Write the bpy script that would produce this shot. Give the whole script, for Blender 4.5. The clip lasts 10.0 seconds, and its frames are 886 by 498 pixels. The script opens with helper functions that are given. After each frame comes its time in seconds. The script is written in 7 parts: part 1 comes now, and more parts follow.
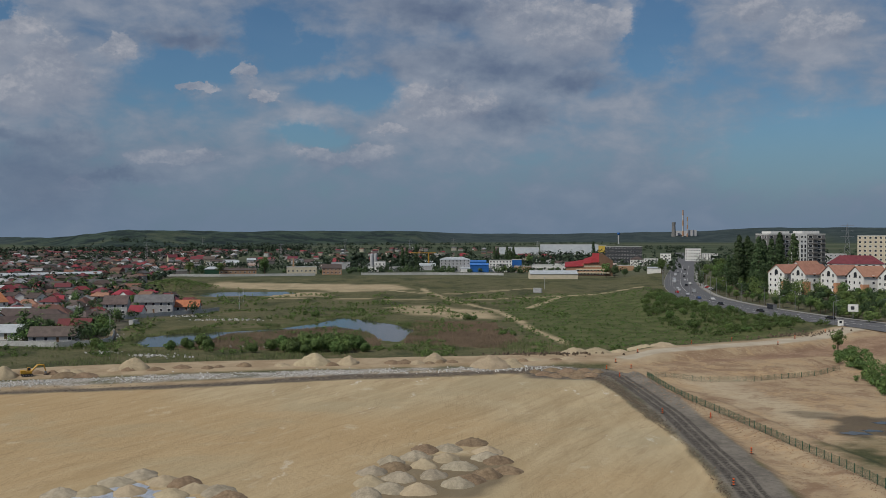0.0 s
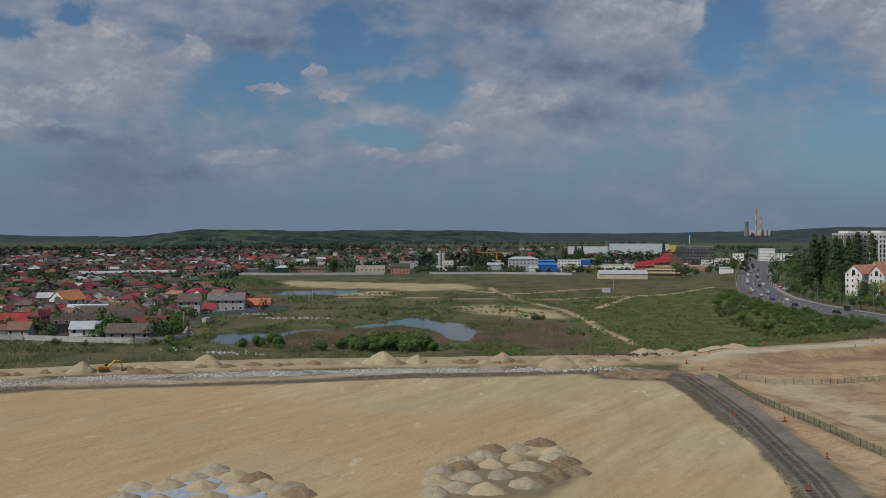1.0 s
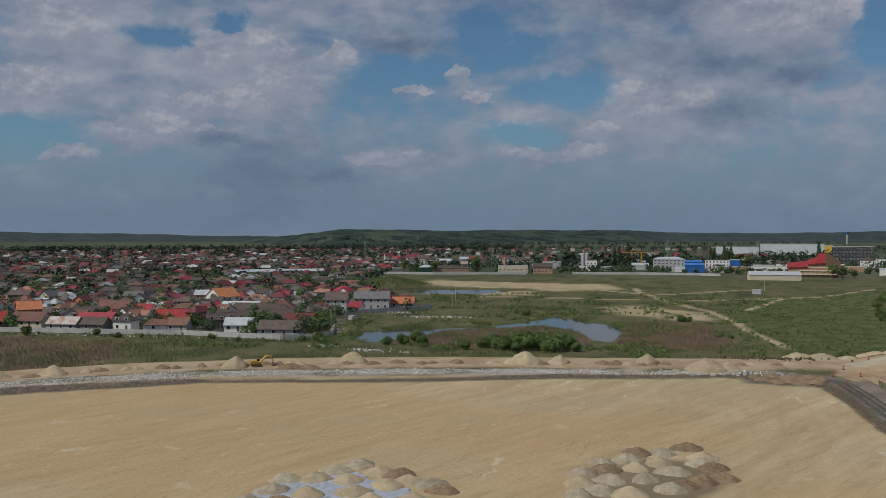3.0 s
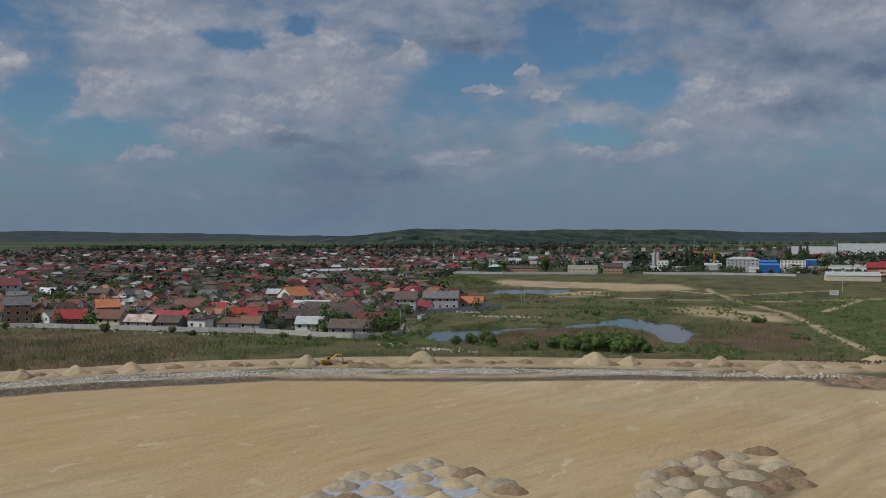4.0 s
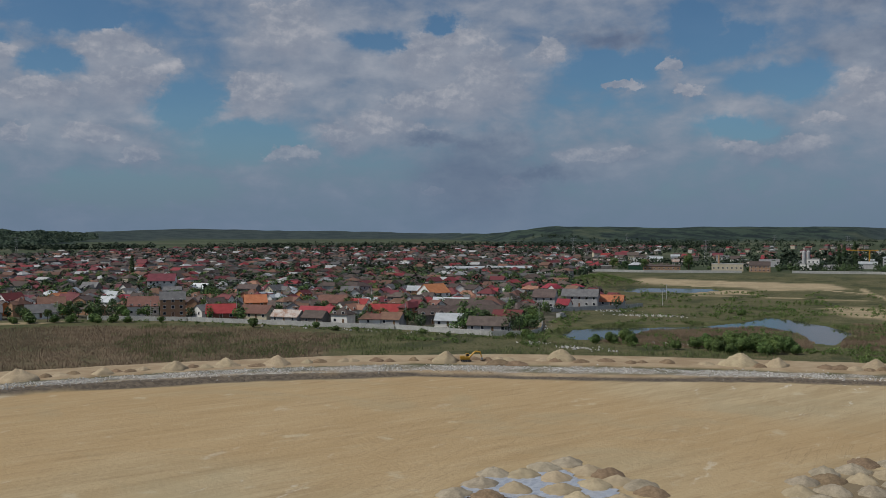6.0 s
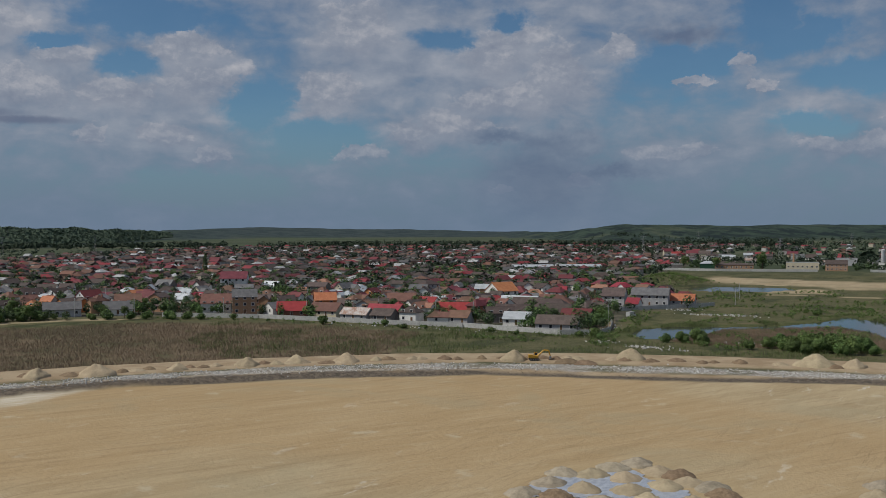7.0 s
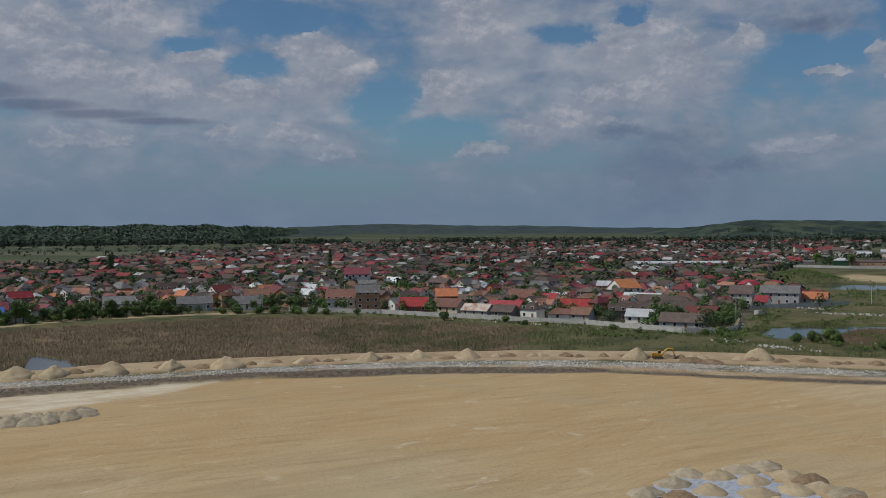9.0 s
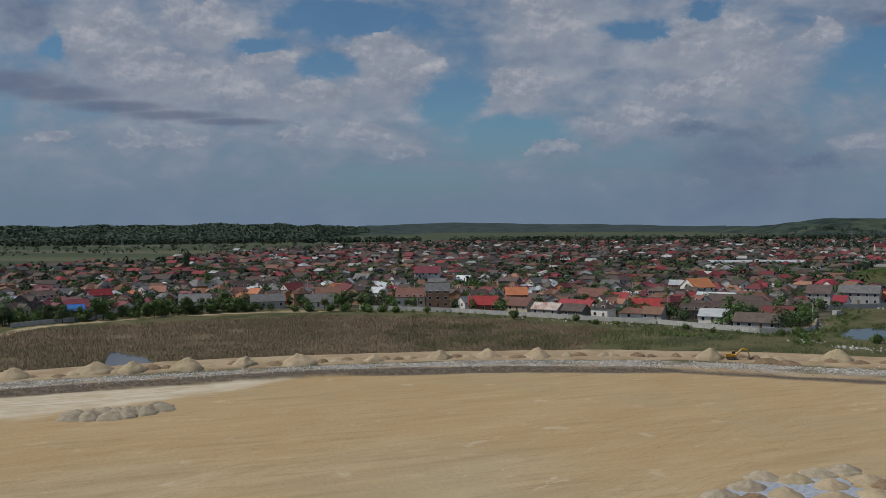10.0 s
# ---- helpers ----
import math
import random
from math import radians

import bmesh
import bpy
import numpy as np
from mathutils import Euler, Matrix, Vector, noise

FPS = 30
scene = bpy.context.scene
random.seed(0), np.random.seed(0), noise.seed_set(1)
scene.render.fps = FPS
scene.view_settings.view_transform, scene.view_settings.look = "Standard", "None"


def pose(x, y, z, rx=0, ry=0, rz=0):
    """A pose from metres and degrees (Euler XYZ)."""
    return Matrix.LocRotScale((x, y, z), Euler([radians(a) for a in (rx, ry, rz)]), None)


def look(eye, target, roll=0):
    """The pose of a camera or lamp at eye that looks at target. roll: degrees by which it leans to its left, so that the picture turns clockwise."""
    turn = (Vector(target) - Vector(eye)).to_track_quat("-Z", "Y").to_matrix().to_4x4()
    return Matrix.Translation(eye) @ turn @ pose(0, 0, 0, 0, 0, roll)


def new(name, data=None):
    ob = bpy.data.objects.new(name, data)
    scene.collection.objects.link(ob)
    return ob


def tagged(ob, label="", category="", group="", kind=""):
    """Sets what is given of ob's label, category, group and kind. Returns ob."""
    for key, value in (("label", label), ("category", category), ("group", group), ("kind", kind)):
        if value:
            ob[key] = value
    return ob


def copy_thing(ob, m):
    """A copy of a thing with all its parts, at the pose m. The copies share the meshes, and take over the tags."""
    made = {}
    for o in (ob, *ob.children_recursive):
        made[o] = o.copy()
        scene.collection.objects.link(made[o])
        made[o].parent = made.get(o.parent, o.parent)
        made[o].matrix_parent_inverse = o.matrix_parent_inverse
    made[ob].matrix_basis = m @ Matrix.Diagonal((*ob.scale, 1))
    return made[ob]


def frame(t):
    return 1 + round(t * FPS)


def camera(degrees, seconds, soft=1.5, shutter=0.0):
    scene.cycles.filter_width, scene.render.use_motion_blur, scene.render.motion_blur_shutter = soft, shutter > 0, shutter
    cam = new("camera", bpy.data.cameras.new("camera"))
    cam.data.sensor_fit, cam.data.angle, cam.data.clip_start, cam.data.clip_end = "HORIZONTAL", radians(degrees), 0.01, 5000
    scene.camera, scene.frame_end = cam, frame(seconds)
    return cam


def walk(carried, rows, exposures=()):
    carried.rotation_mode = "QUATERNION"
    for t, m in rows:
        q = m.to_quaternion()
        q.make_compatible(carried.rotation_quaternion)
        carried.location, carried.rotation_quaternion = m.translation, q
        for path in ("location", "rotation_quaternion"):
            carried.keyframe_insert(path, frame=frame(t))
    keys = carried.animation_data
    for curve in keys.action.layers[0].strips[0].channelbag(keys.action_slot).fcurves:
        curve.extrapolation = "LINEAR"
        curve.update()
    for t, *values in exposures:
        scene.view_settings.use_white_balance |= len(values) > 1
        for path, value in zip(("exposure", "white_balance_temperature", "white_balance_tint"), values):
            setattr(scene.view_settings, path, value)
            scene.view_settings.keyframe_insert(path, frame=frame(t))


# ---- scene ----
cam = camera(47.76, 10.0, 0.8)
EYE = 40.0
ROWS = [
    (0.0, 0.000, -0.996, 0.001), (0.5, 1.896, -1.020, -0.006), (1.0, 3.892, -1.032, -0.030), (1.5, 5.855, -1.030, -0.030),
    (2.0, 7.855, -1.041, -0.018), (2.5, 9.977, -1.043, -0.015), (4.0, 15.989, -1.068, 0.034), (4.5, 17.949, -1.078, 0.057),
    (5.0, 19.933, -1.106, 0.072), (5.5, 21.931, -1.150, 0.088), (7.0, 27.815, -1.286, 0.180), (7.5, 29.664, -1.332, 0.215),
    (8.0, 31.271, -1.380, 0.240), (8.5, 32.928, -1.424, 0.287), (9.0, 34.722, -1.464, 0.330), (9.5, 36.651, -1.500, 0.368),
    (10.0, 38.715, -1.517, 0.412),
]
# a drone that hovers on the spot and turns to its left
walk(cam, [(t, pose(0, 0, EYE, 90 + pitch, lean, yaw)) for t, yaw, pitch, lean in ROWS])

# ---- light ----
SUN_LEFT, SUN_UP = 130.0, 52.0          # degrees to the left of +y, degrees above the ground
scene.view_settings.exposure = 0.0
sun_dir = Vector((-math.sin(radians(SUN_LEFT)) * math.cos(radians(SUN_UP)), math.cos(radians(SUN_LEFT)) * math.cos(radians(SUN_UP)), math.sin(radians(SUN_UP))))
sun = new("sun", bpy.data.lights.new("sun", "SUN"))
sun.data.energy, sun.data.angle, sun.data.color = 2.9, radians(0.6), (1.0, 0.95, 0.86)
sun.matrix_world = look(sun_dir * 100, (0, 0, 0))


class Nodes:
    """Short hand for a node tree."""

    def __init__(self, tree):
        self.t = tree
        tree.nodes.clear()

    def add(self, kind):
        return self.t.nodes.new(kind)

    def put(self, socket, value):
        if isinstance(value, bpy.types.NodeSocket):
            self.t.links.new(value, socket)
        elif value is not None:
            if isinstance(value, tuple) and len(value) == 3 and socket.type == "RGBA":
                value = (*value, 1)
            socket.default_value = value

    def math(self, op, a, b=None, c=None, clamp=False):
        n = self.add("ShaderNodeMath")
        n.operation, n.use_clamp = op, clamp
        for s, v in zip(n.inputs, (a, b, c)):
            self.put(s, v)
        return n.outputs[0]

    def vmath(self, op, a, b=None):
        n = self.add("ShaderNodeVectorMath")
        n.operation = op
        self.put(n.inputs[0], a)
        self.put(n.inputs[1], b)
        return n.outputs[0]

    def mix(self, f, a, b, how="MIX"):
        n = self.add("ShaderNodeMix")
        n.data_type, n.blend_type = "RGBA", how
        for s, v in zip((n.inputs[0], n.inputs[6], n.inputs[7]), (f, a, b)):
            self.put(s, v)
        return n.outputs[2]

    def noise(self, vec, scale, detail=4.0, rough=0.55, warp=0.0, colour=False):
        n = self.add("ShaderNodeTexNoise")
        for key, v in (("Vector", vec), ("Scale", scale), ("Detail", detail), ("Roughness", rough), ("Distortion", warp)):
            self.put(n.inputs[key], v)
        return n.outputs[1 if colour else 0]

    def step(self, v, lo, hi, a=0.0, b=1.0):
        n = self.add("ShaderNodeMapRange")
        n.interpolation_type = "SMOOTHSTEP"
        for s, x in zip(n.inputs, (v, lo, hi, a, b)):
            self.put(s, x)
        return n.outputs[0]

    def ramp(self, v, stops, how="LINEAR"):
        n = self.add("ShaderNodeValToRGB")
        n.color_ramp.interpolation = how
        e = n.color_ramp.elements
        while len(e) < len(stops):
            e.new(0.5)
        for el, (p, c) in zip(e, stops):
            el.position, el.color = p, (*c, 1)
        self.put(n.inputs[0], v)
        return n.outputs[0]

    def attr(self, name):
        n = self.add("ShaderNodeAttribute")
        n.attribute_name = name
        return n.outputs["Fac"]


# ---- sky: clear blue under broken cloud ----
world = bpy.data.worlds.new("sky")
scene.world = world
world.use_nodes = True
w = Nodes(world.node_tree)
sky = w.add("ShaderNodeTexSky")
sky.sky_type, sky.sun_disc, sky.sun_elevation, sky.sun_rotation = "NISHITA", False, radians(SUN_UP), radians(-SUN_LEFT)
sky.air_density, sky.dust_density, sky.ozone_density = 1.0, 0.3, 1.5
# clouds where the sky shows them: degrees to the left, degrees up, half width, half height
HEADS = [(-6.9, 11.1, 3.85, 1.45), (-4.2, 12.0, 2.26, 1.13), (-20.0, 10.5, 1.82, 1.06), (-0.5, 6.8, 3.07, 1.55), (20.8, 8.4, 1.36, 1.27), (23.0, 7.4, 1.64, 0.95), (23.3, 10.5, 1.34, 0.89), (-17.4, 11.8, 1.23, 0.68), (24.6, 9.5, 2.26, 1.61), (21.2, 8.2, 1.94, 1.62), (34.4, 7.4, 1.88, 1.25), (23.9, 7.1, 2.9, 0.97), (42.4, 9.6, 1.79, 1.2), (32.4, 10.8, 1.89, 1.58), (41.6, 7.9, 2.41, 1.35), (27.1, 5.6, 2.57, 0.83), (57.5, 9.8, 2.6, 1.84), (52.1, 10.6, 1.89, 1.42), (55.4, 8.1, 3.72, 1.39), (48.4, 8.9, 1.75, 0.8), (50.9, 7.2, 2.37, 1.2), (45.9, 7.1, 2.25, 0.9)]
PUFFS = [(6.9, 4.3, 1.09, 0.77), (4.3, 4.3, 1.36, 0.84), (15.0, 4.1, 2.34, 0.56), (14.0, 7.9, 0.88, 0.38), (11.3, 8.7, 0.82, 0.63), (10.3, 7.7, 0.8, 0.32), (2.7, 5.9, 1.36, 0.32), (17.8, 9.8, 0.77, 0.49), (20.0, 2.7, 0.97, 0.4), (29.6, 5.2, 1.02, 0.89), (17.7, 9.7, 0.71, 0.84), (2.8, 5.9, 1.39, 0.31), (41.0, 4.1, 0.91, 0.48), (32.9, 4.0, 1.51, 0.69), (42.7, 5.1, 1.13, 0.54), (24.3, 2.3, 0.65, 0.26), (20.1, 2.8, 0.78, 0.36), (41.7, 9.8, 1.62, 0.78), (43.0, 5.0, 1.36, 0.52), (40.9, 4.1, 0.84, 0.45), (54.0, 4.6, 2.18, 0.5), (47.2, 4.8, 0.77, 0.38), (59.8, 4.8, 0.72, 0.3)]
GAPS = [(-11.9, 11.5, 1.52, 1.42), (-11.6, 9.6, 1.27, 0.7), (-20.3, 4.2, 5.16, 2.12), (14.3, 8.9, 2.35, 0.69), (4.6, 8.0, 2.32, 0.77), (7.5, 10.4, 1.22, 0.58), (10.0, 11.0, 1.43, 0.89), (7.7, 5.5, 1.6, 0.51), (38.1, 6.8, 1.84, 1.17), (34.9, 4.9, 2.97, 1.06), (27.4, 10.6, 1.76, 0.64), (23.9, 11.5, 0.97, 0.52), (42.9, 11.3, 2.08, 0.74), (8.3, 10.2, 1.74, 0.57), (44.6, 11.5, 3.86, 0.97), (59.7, 9.6, 0.85, 0.78), (49.3, 9.9, 1.53, 0.51), (45.1, 8.8, 1.54, 0.64), (41.4, 2.1, 3.88, 0.81)]
GREYS = [(-2.5, 9.3, 4.2, 0.78), (-6.9, 8.5, 1.93, 0.45), (-3.7, 6.6, 1.94, 0.77), (20.8, 4.7, 1.51, 0.85), (21.1, 3.0, 3.02, 0.66), (0.1, 12.4, 3.56, 0.65), (14.3, 10.5, 1.88, 0.56), (21.4, 4.8, 2.1, 0.58), (22.0, 2.5, 2.75, 1.94), (24.6, 5.0, 1.61, 0.32), (18.4, 3.1, 2.73, 0.36), (60.8, 10.9, 1.8, 0.75)]
BANK = [(62.0, 7.5, 2.82, 0.59), (59.5, 7.0, 2.72, 0.45), (56.6, 6.4, 2.77, 0.34), (53.7, 6.0, 2.81, 0.28), (50.6, 5.7, 2.53, 0.22)]          # a long slate-grey bank of cloud
way = w.add("ShaderNodeTexCoord").outputs["Generated"]
xyz = w.add("ShaderNodeSeparateXYZ")
w.put(xyz.inputs[0], way)
dx, dy, dz = xyz.outputs
left_ = w.math("DEGREES", w.math("ARCTAN2", w.math("MULTIPLY", dx, -1.0), dy))
up_ = w.math("DEGREES", w.math("ARCSINE", dz))
flat = w.add("ShaderNodeCombineXYZ")
w.put(flat.inputs[0], left_)
w.put(flat.inputs[1], up_)
place = flat.outputs[0]
shift = w.noise(w.vmath("MULTIPLY", place, (0.30, 0.42, 0.0)), 1.0, 2.0, 0.5, 0.0, True)
fray = w.noise(w.vmath("MULTIPLY", place, (1.7, 2.1, 0.0)), 1.0, 4.0, 0.6, 0.0, True)
bent = w.vmath("ADD", place, w.vmath("ADD", w.vmath("MULTIPLY", w.vmath("SUBTRACT", shift, (0.5, 0.5, 0.5)), (2.4, 1.6, 0.0)), w.vmath("MULTIPLY", w.vmath("SUBTRACT", fray, (0.5, 0.5, 0.5)), (1.5, 0.9, 0.0))))


def spots_of(given, at, grow=1.0):
    total = None
    for a, e, sx, sy in given:
        sx, sy = sx * grow, sy * grow
        n = w.add("ShaderNodeVectorMath")
        n.operation = "MULTIPLY_ADD"
        w.put(n.inputs[0], at)
        n.inputs[1].default_value, n.inputs[2].default_value = (1 / sx, 1 / sy, 0), (-a / sx, -e / sy, 0)
        d = w.add("ShaderNodeVectorMath")
        d.operation = "DOT_PRODUCT"
        w.put(d.inputs[0], n.outputs[0])
        w.put(d.inputs[1], n.outputs[0])
        g = w.math("POWER", 0.42, d.outputs["Value"])
        total = g if total is None else w.math("MAXIMUM", total, g)
    return total


gaps, greys = spots_of(GAPS, bent), spots_of(GREYS, bent)
over = w.vmath("ADD", bent, (0.0, 0.5, 0.0))
heads, puffs, heads_up, puffs_up = spots_of(HEADS, bent, 1.12), spots_of(PUFFS, bent, 1.1), spots_of(HEADS, over, 1.12), spots_of(PUFFS, over, 1.1)


def total_of(*terms):
    t = None
    for v, k in terms:
        v = w.math("MULTIPLY", v, k)
        t = v if t is None else w.math("ADD", t, v)
    return t


def billow(at, scale):
    """Rounded heads, as of heaped cloud."""
    n = w.add("ShaderNodeTexVoronoi")
    n.feature = "SMOOTH_F1"
    n.normalize = True
    w.put(n.inputs["Vector"], at)
    for key, v in (("Scale", scale), ("Detail", 4.0), ("Roughness", 0.55), ("Lacunarity", 2.3)):
        n.inputs[key].default_value = v
    n.inputs["Smoothness"].default_value = 0.35
    return w.math("SUBTRACT", 1.0, n.outputs["Distance"])


# a thin grey veil, wide and soft
wide_ = w.noise(w.vmath("MULTIPLY", place, (0.075, 0.17, 0.0)), 1.0, 4.0, 0.5, 0.3)
wisps = w.noise(w.vmath("MULTIPLY", place, (0.16, 0.50, 0.0)), 1.0, 5.0, 0.50, 0.4)
crumbs = w.noise(w.vmath("MULTIPLY", place, (0.42, 0.70, 0.0)), 1.0, 7.0, 0.56, 0.2)
veil = w.math("ADD", total_of((wide_, 1.3), (crumbs, 0.9), (wisps, 0.6), (heads, 0.42), (puffs, 0.18), (gaps, -0.95), (greys, 0.40)), -1.13)
cover = w.step(veil, -0.22, 0.46, 0.06, 0.96)
veil_light = w.math("ADD", total_of((crumbs, 1.1), (wide_, 0.70), (wisps, 0.7), (heads, 0.24), (greys, -0.42)), -0.74)
# heaped clouds: round heads with sharp tops and soft feet, lit from behind the eye and above
heaped = w.vmath("ADD", w.vmath("MULTIPLY", place, (0.56, 0.74, 0.0)), w.vmath("MULTIPLY", w.vmath("SUBTRACT", fray, (0.5, 0.5, 0.5)), (0.35, 0.30, 0.0)))
puff = billow(heaped, 1.0)
puff_up = billow(w.vmath("ADD", heaped, (0.07, 0.16, 0.0)), 1.0)
knob = billow(w.vmath("MULTIPLY", bent, (1.7, 2.1, 0.0)), 1.0)
lumps = total_of((puff, 0.95), (knob, 0.40), (crumbs, 0.95))
swell = w.math("MAXIMUM", w.math("MULTIPLY", heads, 0.9), puffs)
top_side = w.step(w.math("SUBTRACT", swell, w.math("MAXIMUM", w.math("MULTIPLY", heads_up, 0.9), puffs_up)), -0.12, 0.14)
heap_c = w.math("ADD", w.math("SUBTRACT", swell, w.math("ADD", w.math("MULTIPLY", gaps, 0.45), w.math("MULTIPLY", greys, 0.35))), w.math("SUBTRACT", lumps, 1.44))
sharp_cover, soft_cover = w.step(heap_c, 0.26, 0.46, 0.0, 0.86), w.step(heap_c, 0.15, 0.95, 0.0, 0.70)
heap_cover = w.math("ADD", w.math("MULTIPLY", sharp_cover, top_side), w.math("MULTIPLY", soft_cover, w.math("SUBTRACT", 1.0, top_side)))
heap_light = w.math("ADD", total_of((w.math("SUBTRACT", puff, puff_up), 1.7), (knob, 0.45), (crumbs, 1.0), (top_side, 0.26), (greys, -0.5)), -0.56)
cloud = w.ramp(veil_light, [(0.0, (0.128, 0.165, 0.250)), (0.30, (0.185, 0.225, 0.305)), (0.60, (0.262, 0.298, 0.370)), (1.0, (0.41, 0.425, 0.475))])
heap_tone = w.ramp(heap_light, [(0.0, (0.185, 0.220, 0.300)), (0.45, (0.270, 0.302, 0.372)), (1.0, (0.50, 0.50, 0.535))])
clear = w.mix(1.0, sky.outputs[0], (0.034, 0.050, 0.062), "MULTIPLY")
col = w.mix(w.math("MULTIPLY", cover, 0.94), clear, cloud)
col = w.mix(heap_cover, col, heap_tone)
slate = w.math("MULTIPLY", w.step(spots_of(BANK, w.vmath("ADD", place, w.vmath("MULTIPLY", w.vmath("SUBTRACT", fray, (0.5, 0.5, 0.5)), (0.9, 0.22, 0.0))), 1.3), 0.30, 0.95), 0.72)
col = w.mix(slate, col, (0.118, 0.145, 0.225))
haze = w.step(up_, 0.2, 7.0, 0.80, 0.0)
col = w.mix(haze, col, w.mix(w.math("MULTIPLY", greys, 0.5), (0.142, 0.208, 0.305), (0.122, 0.160, 0.245)))
bg = w.add("ShaderNodeBackground")
w.put(bg.inputs[0], col)
bg.inputs[1].default_value = 0.90
out = w.add("ShaderNodeOutputWorld")
w.t.links.new(bg.outputs[0], out.inputs[0])


# ---- materials ----
def surface(name, low, high_, scale=1.0, rough=0.85, bump=0.15, metal=0.0, vary=0.0, fine=6.0, spec=0.3, island=0.0):
    """A plain surface: two tones at two scales, a fine relief, and a change from object to object."""
    m = bpy.data.materials.new(name)
    m.use_nodes = True
    n = Nodes(m.node_tree)
    where = n.add("ShaderNodeNewGeometry")
    at = where.outputs["Position"]
    a = n.noise(at, scale, 5.0, 0.6)
    b = n.noise(at, scale * fine, 4.0, 0.6)
    c = n.mix(n.step(n.math("ADD", n.math("MULTIPLY", a, 0.6), n.math("MULTIPLY", b, 0.4)), 0.36, 0.64), low, high_)
    if vary:
        r = n.add("ShaderNodeObjectInfo").outputs["Random"]
        hs = n.add("ShaderNodeHueSaturation")
        n.put(hs.inputs["Hue"], n.math("ADD", 0.5 - 0.03 * vary, n.math("MULTIPLY", n.math("FRACT", n.math("MULTIPLY", r, 7.31)), 0.06 * vary)))
        n.put(hs.inputs["Value"], n.math("ADD", 1 - 0.5 * vary, n.math("MULTIPLY", r, vary)))
        n.put(hs.inputs["Color"], c)
        c = hs.outputs[0]
    if island:
        hs = n.add("ShaderNodeHueSaturation")
        n.put(hs.inputs["Value"], n.math("ADD", 1 - 0.5 * island, n.math("MULTIPLY", where.outputs["Random Per Island"], island)))
        n.put(hs.inputs["Color"], c)
        c = hs.outputs[0]
    p = n.add("ShaderNodeBsdfPrincipled")
    n.put(p.inputs["Base Color"], c)
    n.put(p.inputs["Roughness"], rough)
    n.put(p.inputs["Metallic"], metal)
    n.put(p.inputs["Specular IOR Level"], spec)
    if bump:
        bp = n.add("ShaderNodeBump")
        bp.inputs["Strength"].default_value = bump
        n.put(bp.inputs["Height"], b)
        n.put(p.inputs["Normal"], bp.outputs[0])
    o = n.add("ShaderNodeOutputMaterial")
    n.t.links.new(p.outputs[0], o.inputs[0])
    return m


def islands(name, colours, rough=0.8, dirt=0.35):
    """Many things joined in one mesh: each island takes one of the colours."""
    m = bpy.data.materials.new(name)
    m.use_nodes = True
    n = Nodes(m.node_tree)
    where = n.add("ShaderNodeNewGeometry")
    k = len(colours)
    c = n.ramp(where.outputs["Random Per Island"], [(i / k, c) for i, c in enumerate(colours)], "CONSTANT")
    g = n.noise(where.outputs["Position"], 0.7, 4.0)
    c = n.mix(n.step(g, 0.3, 0.7, 0.0, dirt), c, (0.10, 0.09, 0.08))
    p = n.add("ShaderNodeBsdfPrincipled")
    n.put(p.inputs["Base Color"], c)
    n.put(p.inputs["Roughness"], rough)
    n.put(p.inputs["Specular IOR Level"], 0.25)
    o = n.add("ShaderNodeOutputMaterial")
    n.t.links.new(p.outputs[0], o.inputs[0])
    return m


def glassy(name, colour, rough=0.08):
    m = surface(name, colour, tuple(0.7 * v for v in colour), 0.5, rough, 0.0, 0.0, 0.0, 5.0, 0.6)
    return m


